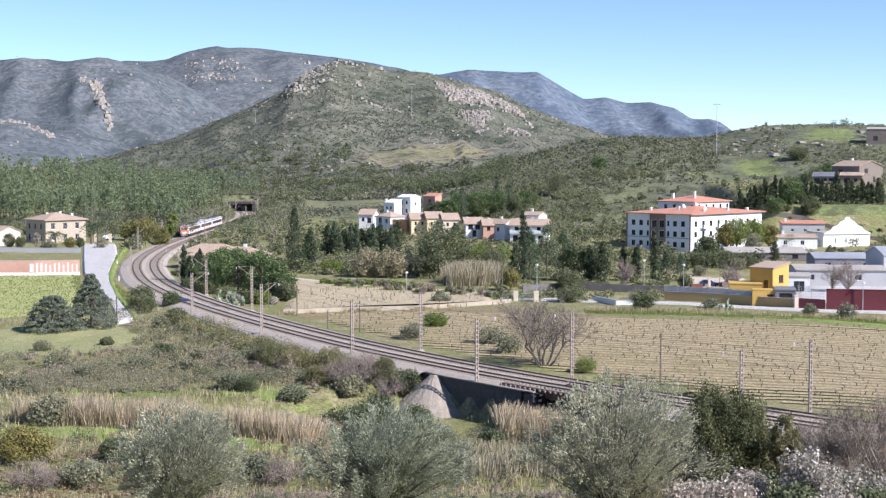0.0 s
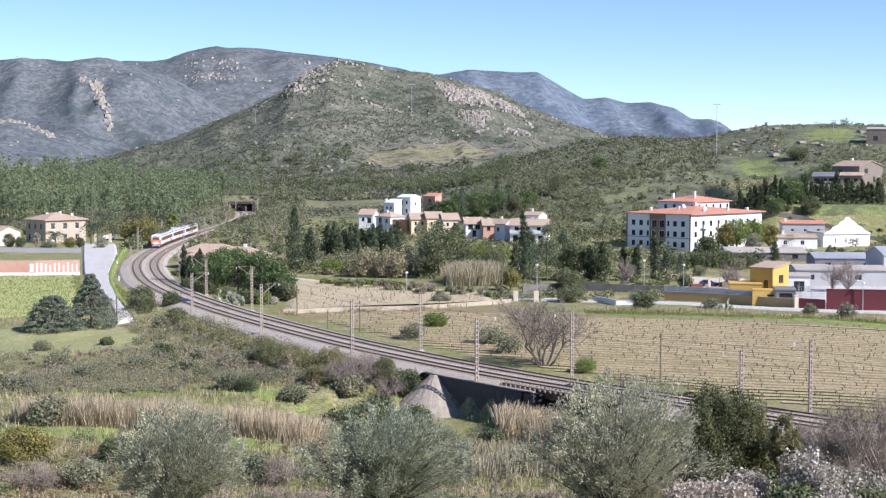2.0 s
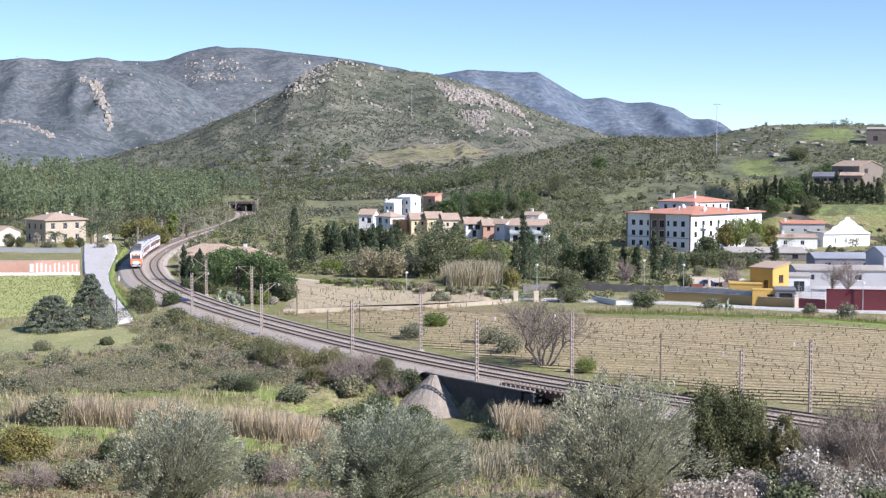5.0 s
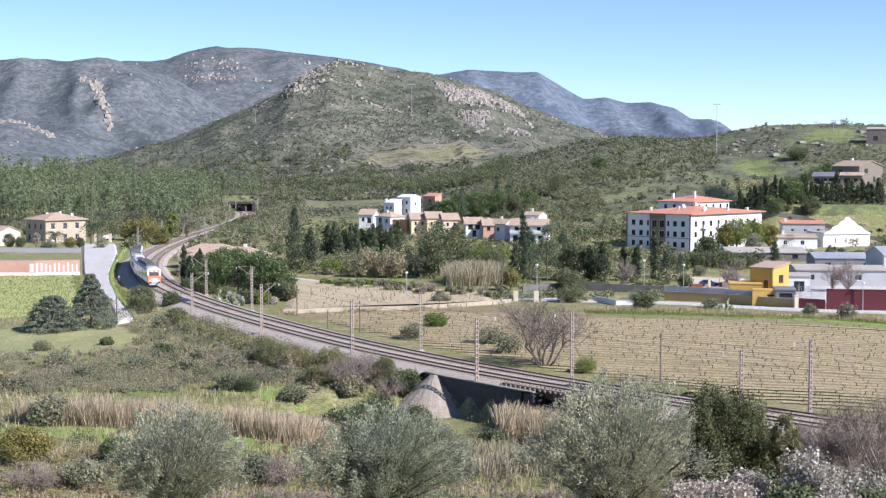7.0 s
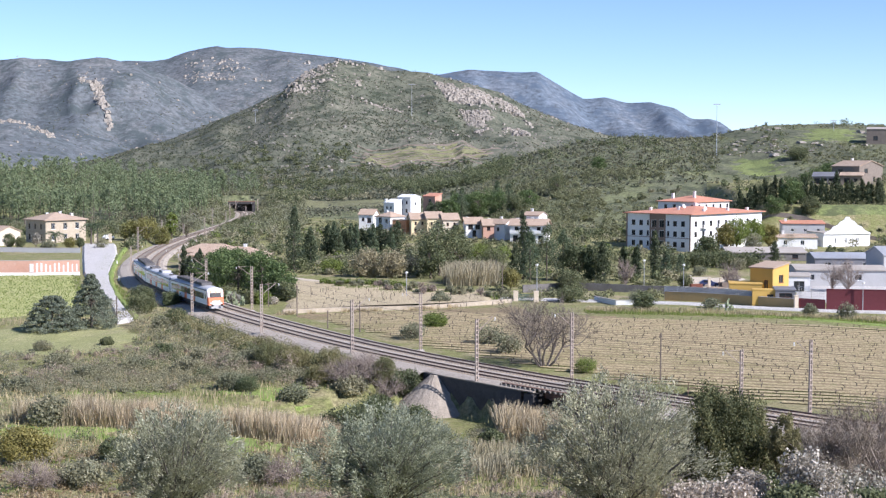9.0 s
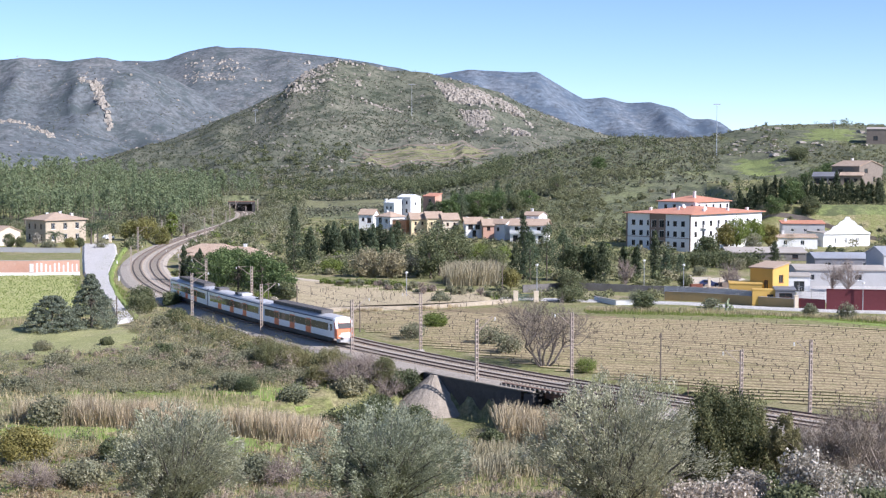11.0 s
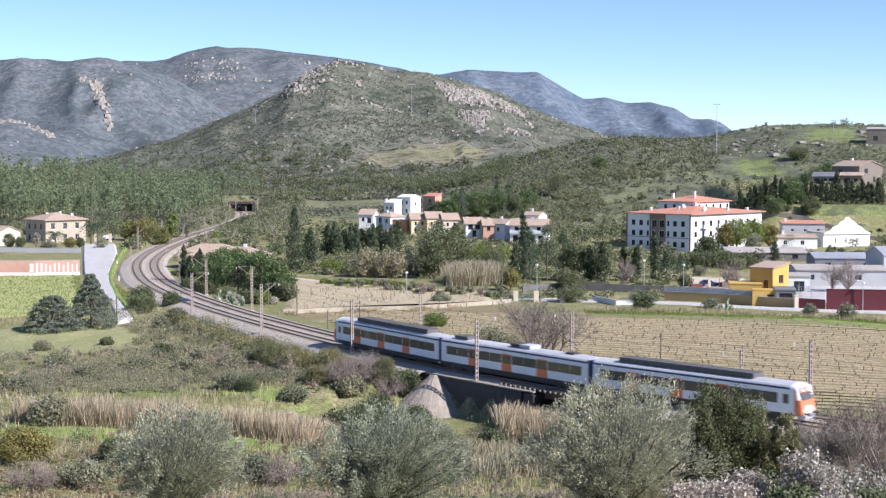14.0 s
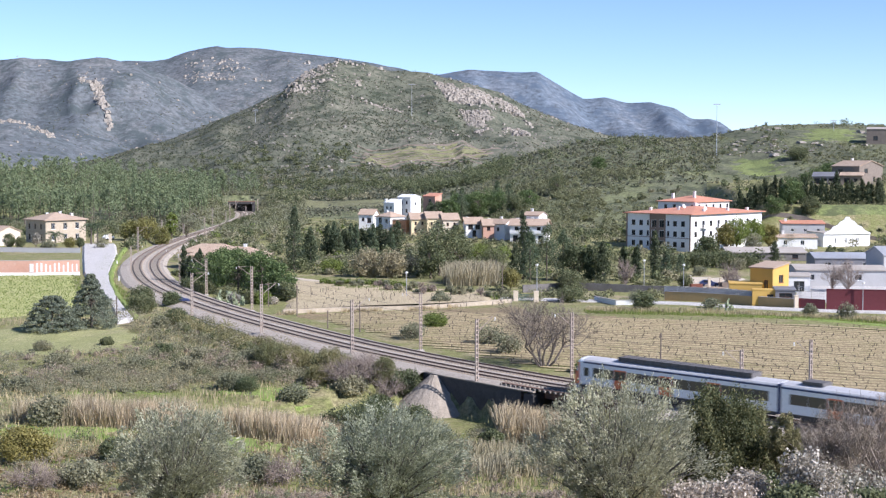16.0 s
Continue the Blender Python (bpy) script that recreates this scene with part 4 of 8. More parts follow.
        b.add([(x1 - 0.36, -1.1, 3.12), (x1 - 0.36, 1.1, 3.12), (x1 - 0.55, 1.0, 3.55), (x1 - 0.55, -1.0, 3.55),
               (x1 - 0.60, -1.1, 3.12), (x1 - 0.60, 1.1, 3.12), (x1 - 0.80, 1.0, 3.55), (x1 - 0.80, -1.0, 3.55)], BOXQ)
        put("forehead", b, "train_red", "orange-red panel over the windscreen")
        for s in (-1, 1):
            b = Bag()
            b.add([(x1 - 0.34, s * 0.5 - 0.2, 3.2), (x1 - 0.34, s * 0.5 + 0.2, 3.2), (x1 - 0.46, s * 0.5 + 0.2, 3.46), (x1 - 0.46, s * 0.5 - 0.2, 3.46),
                   (x1 - 0.5, s * 0.5 - 0.2, 3.2), (x1 - 0.5, s * 0.5 + 0.2, 3.2), (x1 - 0.6, s * 0.5 + 0.2, 3.46), (x1 - 0.6, s * 0.5 - 0.2, 3.46)], BOXQ)
            put("upper_light", b, "white_paint", "pale upper headlight")
        b = Bag()
        box(b, x1 - 0.2, x1 + 0.035, -0.72, 0.72, 1.05, 1.75)
        put("front_panel", b, "train_white", "white front panel")
        for s in (-1, 1):
            b = Bag()
            box(b, x1 - 0.2, x1 + 0.04, s * 0.9 - 0.16, s * 0.9 + 0.16, 1.2, 1.45)
            put("headlight", b, "white_paint", "pale headlight")
            b = Bag()
            tube(b, [(x1 - 0.1, s * 0.85, 1.0), (x1 + 0.5, s * 0.85, 1.0), (x1 + 0.52, s * 0.85, 1.0), (x1 + 0.58, s * 0.85, 1.0)], [0.09, 0.09, 0.22, 0.22], 10)
            put("buffer", b, "train_dark")
            b = Bag()
            box(b, x1 - 2.1, x1 - 1.45, s * 1.455 - 0.015, s * 1.455 + 0.015, 1.95, 2.9)
            put("cab_window", b, "train_glass", "dark cab side window")
        b = Bag()
        box(b, x1 - 0.6, x1 + 0.1, -1.15, 1.15, 0.42, 1.0)
        put("snow_plough", b, "grey_wall", "pale grey lower apron")
    else:
        for cx, ln, tone in ((-9.6, 1.2, "train_box"), (0.2, 0.8, "train_dark"), (1.9, 0.9, "train_roof")):
            b = Bag()
            box(b, cx - ln, cx + ln, -0.9, 0.9, 3.98, 4.34)
            part("roof_unit", b, tone, t, "roof unit")
    for e in (-1, 1):
        if e != cab:
            b = Bag()
            box(b, min(e * (CAR / 2 - 0.02), e * (CAR / 2 + 0.22)), max(e * (CAR / 2 - 0.02), e * (CAR / 2 + 0.22)), -1.42, 1.42, 0.75, 3.8)
            part("gangway", b, "train_blue", t, "dark blue rubber gangway")
    if pantograph:
        b = Bag()
        tube(b, [(9.0, 0, 4.1), (10.1, 0, 4.7), (9.1, 0, 5.3)], [0.04, 0.035, 0.03], 5)
        tube(b, [(9.1, -0.8, 5.32), (9.1, 0.8, 5.32)], [0.04, 0.04], 5)
        box(b, 8.3, 9.7, -0.6, 0.6, 3.98, 4.15)
        part("pantograph", b, "train_dark", t)
    return t


FRONT_COACH = coach(1, False, (-7.2, -1.5, 4.2), "white and orange electric train coach with driver's cab")
MIDDLE_COACH = coach(0, True, (-6.7, -0.7, 5.4), "white electric train middle coach with orange doors")
REAR_COACH = coach(-1, False, (-7.0, -0.9, 5.2), "white and orange electric train end coach")


# ---- houses ----
def facade(w, h, openings, thick=0.3):
    """A wall along x with holes (centre, sill, width, height); its outer face looks along -y."""
    b = Bag()
    us = sorted({0.0, w, *[o[0] - o[2] / 2 for o in openings], *[o[0] + o[2] / 2 for o in openings]})
    zs = sorted({0.0, h, *[o[1] for o in openings], *[o[1] + o[3] for o in openings]})
    hole = lambda u, z: any(abs(u - o[0]) < o[2] / 2 and o[1] < z < o[1] + o[3] for o in openings)
    for a, c in zip(us, us[1:]):
        for e, f in zip(zs, zs[1:]):
            if not hole((a + c) / 2, (e + f) / 2):
                b.add([(a, 0, e), (c, 0, e), (c, 0, f), (a, 0, f)], [(0, 1, 2, 3)])
                b.add([(a, thick, e), (a, thick, f), (c, thick, f), (c, thick, e)], [(0, 1, 2, 3)])
    for o in openings:
        l, r, s, t = o[0] - o[2] / 2, o[0] + o[2] / 2, o[1], o[1] + o[3]
        for p, q in (((l, s), (l, t)), ((l, t), (r, t)), ((r, t), (r, s)), ((r, s), (l, s))):
            b.add([(p[0], 0, p[1]), (q[0], 0, q[1]), (q[0], thick, q[1]), (p[0], thick, p[1])], [(0, 1, 2, 3)])
    return b


WIN_CACHE = {}


def window_meshes(w, h, tone):
    k = (round(w, 2), round(h, 2), tone)
    if k not in WIN_CACHE:
        b = Bag()
        for x0, x1, z0, z1 in ((-w / 2, -w / 2 + 0.07, 0, h), (w / 2 - 0.07, w / 2, 0, h), (-w / 2, w / 2, 0, 0.07), (-w / 2, w / 2, h - 0.07, h), (-0.03, 0.03, 0, h)):
            box(b, x0, x1, 0.14, 0.2, z0, z1)
        box(b, -w / 2 - 0.08, w / 2 + 0.08, -0.06, 0.1, -0.07, 0.0)
        p = Bag()
        box(p, -w / 2 + 0.03, w / 2 - 0.03, 0.16, 0.18, 0.03, h - 0.03)
        WIN_CACHE[k] = (b.mesh("window", tone), p.mesh("pane", "glass_dark"))
    return WIN_CACHE[k]


def roof_mesh(kind, w, d, rise, over, thick=0.22):
    b = Bag()
    x, y = w / 2 + over, d / 2 + over
    drop = -rise * over / (d / 2)
    if kind == "flat":
        box(b, -x, x, -y, y, 0, thick)
        return b
    if kind == "shed":
        b.add([(-x, -y, 0), (x, -y, 0), (x, y, rise), (-x, y, rise), (-x, -y, thick), (x, -y, thick), (x, y, rise + thick), (-x, y, rise + thick)], BOXQ)
        return b
    k = x if kind == "gable" else max(0.05, x - y)
    e = [(-x, -y, drop), (x, -y, drop), (x, y, drop), (-x, y, drop)]
    r = [(-k, 0, rise), (k, 0, rise)]
    for lift in (0, thick):
        p = [(a, c, z + lift) for a, c, z in e + r]
        b.add(p, [(0, 1, 5, 4), (2, 3, 4, 5)])
        if kind == "hip":
            b.add([p[1], p[2], p[5], p[5]], [(0, 1, 2, 3)])
            b.add([p[3], p[0], p[4], p[4]], [(0, 1, 2, 3)])
    for i in range(4):
        a, c = e[i], e[(i + 1) % 4]
        if kind == "gable" and i in (1, 3):
            m = r[1] if i == 1 else r[0]
            for s, t in ((a, m), (m, c)):
                b.add([s, t, (t[0], t[1], t[2] + thick), (s[0], s[1], s[2] + thick)], [(0, 1, 2, 3)])
        else:
            b.add([a, c, (c[0], c[1], c[2] + thick), (a[0], a[1], a[2] + thick)], [(0, 1, 2, 3)])
    return b


NOGO = []          # circles kept free of planting: x, y, radius


def house(name, label, x, y, rz, w, d, h, roof="gable", rise=1.4, over=0.4, wall="white_wall", roofing="roof_tile", openings=None, chimneys=(), tone="white_paint", category="house", z=None, sink=1.5):
    """A house: front is the side that faces -y before it is turned; openings by side: S, E, N, W."""
    openings = openings or {}
    z = gz(x, y) if z is None else z
    t = thing(name, label, category, x, y, z, rz)
    NOGO.append((x, y, max(w, d) * 0.62 + 1.0))
    for side, (ox, oy, a, ln) in {"S": (-w / 2, -d / 2, 0, w), "E": (w / 2, -d / 2, 90, d), "N": (w / 2, d / 2, 180, w), "W": (-w / 2, d / 2, 270, d)}.items():
        ops = openings.get(side, ())
        m = pose(ox, oy, 0, 0, 0, a)
        fac = facade(ln, h, [o[:4] for o in ops])
        fac.add([(0, 0, -sink), (ln, 0, -sink), (ln, 0, 0), (0, 0, 0)], [(0, 1, 2, 3)])
        if roof == "gable" and side in "EW":
            fac.add([(0, 0, h), (ln, 0, h), (ln / 2, 0, h + rise), (ln / 2, 0, h + rise)], [(0, 1, 2, 3)])
        if roof == "shed":
            if side == "E":
                fac.add([(0, 0, h), (ln, 0, h), (ln, 0, h + rise), (ln, 0, h + rise)], [(0, 1, 2, 3)])
            if side == "W":
                fac.add([(ln, 0, h), (0, 0, h), (0, 0, h + rise), (0, 0, h + rise)], [(0, 1, 2, 3)])
            if side == "N":
                fac.add([(0, 0, h), (ln, 0, h), (ln, 0, h + rise), (0, 0, h + rise)], [(0, 1, 2, 3)])
        wl = part("wall", fac, wall, t)
        wl.matrix_basis = m
        for o in ops:
            fm, pm = window_meshes(o[2], o[3], o[4] if len(o) > 4 else tone)
            wo = new("window", fm)
            wo.parent = wl
            wo.matrix_basis = pose(o[0], 0, o[1])
            po = new("pane", pm)
            po.parent = wo
    if roof:
        r = part("roof", roof_mesh(roof, w, d, rise, over), roofing, t)
        r.matrix_basis = pose(0, 0, h + 0.003)
    for cx, cy, cz in chimneys:
        b = Bag()
        box(b, cx - 0.35, cx + 0.35, cy - 0.35, cy + 0.35, h - 0.3, h + cz)
        box(b, cx - 0.45, cx + 0.45, cy - 0.45, cy + 0.45, h + cz, h + cz + 0.12)
        part("chimney", b, "white_wall", t, "white rendered chimney")
    return t


def row(n, first, step, z, w, h, *tone):
    return [(first + k * step, z, w, h, *tone) for k in range(n)]


# the apartment block
_ap = {"S": [], "E": []}
for _f in (0.9, 3.95, 7.0):
    for _u in (2.6, 5.4, 7.9, 15.3, 17.7, 20.5):
        _ap["S"].append((_u, _f, 0.8 if _u in (7.9, 15.3) else 1.35, 1.5, "shutter"))
    for _u in (10.2, 12.9):
        _ap["S"].append((_u, _f - 0.5, 1.7, 2.1, "brown_wall"))
    for _k in range(9):
        _ap["E"].append((2.5 + 3.9 * _k, _f - (0.4 if _k % 2 else 0), 1.3, 2.0 if _k % 2 else 1.5, "shutter"))
_blk = house("apartment_building", "white three-storey apartment block with orange tile roof", 76.9, 423.5, -45, 23.3, 37.6, 10.5, "hip", 1.7, 0.9, "white_wall", "roof_tile", _ap,
             [(-7, -13, 1.5), (1, -10, 1.9), (8.6, -8, 1.3), (9, 4, 1.3), (9.4, 14, 1.2), (-2, 3, 2.6)], category="apartment building", sink=3)
_bo = Bag()
for _a, _c in ((-3.05, -2.4), (-0.55, 0.35), (2.15, 2.75)):
    box(_bo, _a, _c, -18.86, -18.80, 0.2, 10.45)
for _z0, _z1 in ((0.0, 0.35), (2.6, 3.4), (5.65, 6.45), (8.7, 10.45)):
    box(_bo, -3.05, 2.75, -18.87, -18.81, _z0, _z1)
part("brown_bay", _bo, "brown_wall", _blk, "brown rendered bay")
for _z in (3.45,):
    _b = Bag()
    box(_b, -11.7, 11.7, -18.9, -18.8, _z, _z + 0.16)
    part("string_course", _b, "brown_wall", _blk)
for _u in (-11.45, 11.45):
    _b = Bag()
    box(_b, _u - 0.22, _u + 0.22, -18.92, -18.8, 0, 10.5)
    part("corner_pilaster", _b, "brown_wall", _blk)
for _f in (3.4, 6.45):
    for _k in (1, 3, 5, 7):
        _b = Bag()
        _v = -18.8 + 2.5 + 3.9 * _k
        box(_b, 11.65, 12.75, _v - 1.4, _v + 1.4, _f - 0.1, _f + 0.05)
        box(_b, 12.68, 12.75, _v - 1.4, _v + 1.4, _f + 0.05, _f + 0.95)
        part("balcony", _b, "white_wall", _blk, "white balcony")
house("apartment_roof_house", "white attic house with orange hipped roof behind the block", 82.2, 455.0, -45, 14, 20, 12.6, "hip", 1.7, 0.7, "white_wall", "roof_tile",
      {"S": row(4, 3, 3.4, 10.4, 1.2, 1.3, "shutter"), "E": row(5, 3, 4, 10.4, 1.2, 1.3, "shutter")}, [(3, -4, 3.2), (-4, -6, 2.4)])

# yellow house and its yard
house("yellow_house", "ochre yellow two-storey house with tile roof", 64.2, 272.0, -40, 4.8, 6.9, 6.3, "shed", 0.8, 0.3, "yellow_wall", "old_roof_tile",
      {"S": [(1.6, 0.4, 1.0, 2.2, "rust_wood"), (3.4, 2.2, 0.9, 1.9, "rust_wood")], "E": [(3.6, 3.4, 1.9, 1.5, "rust_wood")]})
house("yellow_annex", "low ochre yellow annex with flat terrace roof", 59.0, 270.0, -10, 6.2, 6.0, 3.4, "flat", 0.3, 0.1, "yellow_wall", "yellow_wall",
      {"S": [(0.9, 0.1, 1.4, 2.3, "rust_wood"), (3.3, 0.1, 0.8, 2.1, "rust_wood")]})
house("yellow_porch", "ochre front wall block with small opening", 60.8, 262.0, -8, 4.4, 2.4, 2.9, "flat", 0.2, 0.05, "yellow_wall", "yellow_wall",
      {"S": [(3.3, 1.2, 1.2, 1.0, "shutter")]})
house("car_port", "dark grey car port with sheet sides and flat roof", 64.7, 262.0, -8, 3.7, 4.0, 2.9, "shed", 0.25, 0.15, "car_port_sheet", "car_port_sheet",
      {"S": [(1.9, 1.6, 2.4, 0.8, "shutter")]}, category="car port")
# works yard
house("warehouse", "pale grey warehouse with metal roof", 86.4, 304.0, -5, 19, 12, 3.5, "gable", 0.6, 0.3, "grey_wall", "fibre_roof", {"S": row(3, 3, 5, 1.4, 1.6, 1.2)}, category="warehouse")
house("warehouse", "long low warehouse with pale blue-grey metal roof", 97.4, 338.0, -5, 15, 12, 3.8, "gable", 0.9, 0.3, "car_port_sheet", "metal_roof", {"S": row(3, 3, 4.5, 1.6, 1.6, 1.2)}, category="warehouse")
house("shed", "small white shed with sheet roof", 74.0, 288.0, -10, 4.4, 4, 3.2, "shed", 0.4, 0.2, "white_wall", "fibre_roof", {"S": [(2.2, 0.1, 2.2, 2.2, "galvanised")]}, category="shed")
house("workshop", "grey workshop with gabled front", 100.9, 310.0, 8, 9, 9, 6.4, "gable", 1.6, 0.2, "grey_wall", "metal_roof", {"S": [(3, 0.1, 2.6, 2.8, "galvanised"), (7, 2.6, 1.6, 1.4, "shutter")]}, category="workshop")
house("greenhouse", "long low shed with pale fibre roof", 87.8, 378.0, -4, 21, 8, 1.9, "shed", 1.0, 0.3, "masonry", "fibre_roof", {"S": row(4, 3, 5, 0.5, 1.6, 1.0, "shutter")}, category="shed")
house("shed", "small open shed with sheet roof in the works yard", 83.9, 318.0, -4, 9, 5, 2.6, "shed", 0.6, 0.3, "grey_wall", "fibre_roof", {"S": row(2, 2.4, 4, 0.3, 2.4, 1.9, "galvanised")}, category="shed")
# white farmhouse with stepped gable
_fh = house("farmhouse", "brilliant white farmhouse with curved stepped gable", 121.7, 427.0, 12, 15.4, 11, 4.0, "flat", 0.3, 0.1, "white_wall", "fibre_roof",
            {"S": row(3, 4.0, 3.5, 1.0, 0.5, 1.6), "W": row(2, 3, 4, 1, 1, 1.2)}, sink=3, z=0.2)
_prof = [(-7.7, 4.0), (-5.6, 5.0), (-4.7, 6.0), (-3.3, 6.5), (-2.3, 7.6), (-1.2, 8.0), (-0.5, 9.0), (0.5, 9.0), (1.2, 8.0), (2.3, 7.6), (3.3, 6.5), (4.7, 6.0), (5.6, 5.0), (7.7, 4.0)]
_n = len(_prof)
_gv = [(_u, _v, _z) for _v in (-5.85, -5.52) for _z0 in (3.7, None) for _u, _z in ((_a, _z0 or _h) for _a, _h in _prof)]
_gq = []
for _i in range(_n - 1):
    _gq += [(_i, _i + 1, _n + _i + 1, _n + _i), (2 * _n + _i + 1, 2 * _n + _i, 3 * _n + _i, 3 * _n + _i + 1), (_n + _i, _n + _i + 1, 3 * _n + _i + 1, 3 * _n + _i), (_i + 1, _i, 2 * _n + _i, 2 * _n + _i + 1)]
_gq += [(0, _n, 3 * _n, 2 * _n), (_n - 1, 3 * _n - 1, 4 * _n - 1, 2 * _n - 1)]
_gb = Bag().add(_gv, _gq)
part("gable_front", _gb, "white_wall", _fh, "white curved stepped gable wall")
house("farm_annex", "low white farm annex with faded tile roof", 105.0, 416.0, -4, 13.4, 6, 3.2, "shed", 0.8, 0.3, "white_wall", "old_roof_tile", {"S": row(2, 4, 5, 1.2, 1.1, 1.3)}, [(-2.6, 2.2, 1.9)], z=0.0)
house("farm_wing", "grey farm wing with orange tile roof", 113.4, 438.0, -6, 13, 7, 6.2, "shed", 0.7, 0.3, "grey_wall", "roof_tile", {"S": row(3, 3, 4, 3.8, 1.0, 0.9)}, [(-5, 1, 1.4)], z=0.2)
# stone house on the hill
house("stone_house", "rough stone farmhouse with weathered tile roof", 160.9, 540.0, -55, 13, 14, 7.0, "gable", 2.0, 0.4, "stone_wall", "old_roof_tile",
      {"S": [(4, 4.2, 2.4, 1.6, "shutter"), (10, 1.2, 1.3, 1.7, "shutter")], "E": [(4, 4.4, 2.0, 1.7, "shutter"), (9, 1, 1.4, 2.0, "shutter")]}, [(-4, 2, 3.0)])
house("stone_porch", "low stone porch with tile roof", 155.6, 529.0, -20, 8, 5, 3.4, "shed", 1.2, 0.5, "stone_wall", "old_roof_tile", {"S": [(2.4, 0.2, 2.0, 2.4, "shutter"), (5.6, 0.8, 1.4, 1.6, "shutter")]})
house("glazed_wing", "dark timber wing with sloping sheet roof", 146.9, 534.0, -20, 9, 6, 3.0, "shed", 1.6, 0.3, "car_port_sheet", "car_port_sheet", {"S": row(3, 1.6, 2.7, 0.4, 2.2, 2.0, "shutter")}, category="house")
house("stone_barn", "small ruined stone barn on the hill", 201.1, 640.0, -20, 12, 8, 6, "shed", 1.0, 0.2, "stone_wall", "fibre_roof", {"S": [(4, 1, 2, 2, "shutter")]})
# white villas in the middle of the village
house("villa", "tall white villa with small dark windows", -12.2, 500.0, -40, 6.2, 5.4, 10.4, "gable", 0.9, 0.25, "white_wall", "white_wall", {"S": row(2, 1.8, 2.4, 8.0, 1.0, 1.3, "shutter") + row(2, 1.8, 2.4, 5.0, 1.0, 1.3, "shutter"), "E": row(1, 2.6, 3, 7.6, 0.9, 1.1)})
house("villa_wing", "low white villa wing with sloping roof", -18.0, 497.0, -40, 5.0, 4.0, 8.4, "shed", 1.2, 0.2, "white_wall", "white_wall", {"S": row(2, 1.4, 2.0, 6.2, 0.9, 1.1)}, [(-2, -1.4, 1.4)])
house("cottage", "small white cottage with faded roof", -25.1, 470.0, -14, 5.0, 6.5, 5.4, "gable", 1.6, 0.4, "white_wall", "old_roof_tile", {"S": [(1.4, 3.2, 1.0, 1.2, "shutter"), (3.6, 2.6, 1.4, 1.7, "shutter")], "E": [(2.6, 3.4, 1.1, 1.3)]})
house("town_house", "two-storey white house with pale blue shutter", -17.4, 458.0, -40, 6.4, 7.0, 5.3, "hip", 1.4, 0.4, "white_wall", "old_roof_tile", {"S": [(1.8, 3.0, 1.5, 2.0, "blue_wall"), (4.6, 3.2, 1.1, 1.3)], "E": row(2, 2.2, 3.0, 3.2, 1.1, 1.3)}, [(-1.5, 0, 1.7)])
house("salmon_house", "small salmon rendered house with flat roof", -13.2, 450.0, -24, 5.0, 4.5, 4.4, "flat", 0.3, 0.1, "orange_wall", "old_roof_tile", {"S": row(1, 2.4, 3, 2.4, 1.1, 1.3, "shutter")})
house("orange_house", "small orange brick house with tile roof", -4.0, 522.0, -34, 5.4, 4.4, 9.3, "shed", 1.1, 0.3, "brick_wall", "roof_tile", {"S": row(1, 3, 3, 7.2, 1.1, 1.3)})
for _x, _y, _wl, _hh in ((-8.3, 448, "pale_yellow_wall", 5.5), (-3.2, 446, "pale_yellow_wall", 5.9), (1.9, 444, "cream_wall", 5.6)):
    house("terraced_house", "yellow and cream terraced house with tile roof", _x, _y, 9, 5.1, 9, _hh - 0.5, "gable", 1.8, 0.4, _wl, "old_roof_tile",
          {"S": row(2, 1.4, 2.2, 3.2, 0.7, 1.0, "shutter") + row(2, 1.4, 2.2, 0.8, 0.8, 1.2, "shutter"), "E": row(2, 2, 3, 3.0, 0.8, 1.1, "shutter")}, [(1.4, 0, 1.7)])
house("white_terraced_house", "white terraced house with orange tile roof and terrace", 9.4, 438.0, 6, 5.4, 8, 4.4, "gable", 1.7, 0.5, "white_wall", "old_roof_tile",
      {"S": [(1.5, 2.6, 1.5, 1.5, "shutter"), (3.8, 2.6, 1.5, 1.5, "shutter"), (2.7, 0.3, 1.2, 2.0, "shutter")]}, [(-1.5, 1, 1.8)])
house("terracotta_house", "narrow terracotta rendered house with tile roof", 13.9, 434.0, 4, 3.4, 8, 4.2, "gable", 1.7, 0.4, "brick_wall", "old_roof_tile", {"S": row(1, 1.7, 2, 2.6, 1.0, 1.2, "shutter")}, [(0.6, 1, 1.9)])
house("white_terraced_house", "white terraced house with shaded pale front", 18.6, 432.0, -36, 5.0, 5.0, 4.8, "gable", 1.3, 0.4, "white_wall", "old_roof_tile", {"S": row(1, 2.4, 2, 2.6, 0.9, 1.1, "shutter")}, [(-1.2, 1, 2.0)])
_wh = house("white_end_house", "long white house with balcony, arches and tile roof", 26.7, 425.0, -12, 11.0, 9, 5.3, "gable", 1.6, 0.6, "white_wall", "old_roof_tile",
            {"S": row(3, 2.0, 3.4, 3.5, 1.2, 1.3, "shutter") + row(4, 1.6, 2.6, 0.2, 1.5, 2.0, "shutter")}, [(-4, 1, 1.8), (0.5, 1, 2.0), (3.6, 1, 1.6)])
_b = Bag()
box(_b, -5.5, 5.5, -5.2, -4.02, 2.75, 2.95)
box(_b, -5.5, 5.5, -5.24, -5.14, 2.95, 3.75)
part("balcony", _b, "white_wall", _wh, "white rendered balcony")
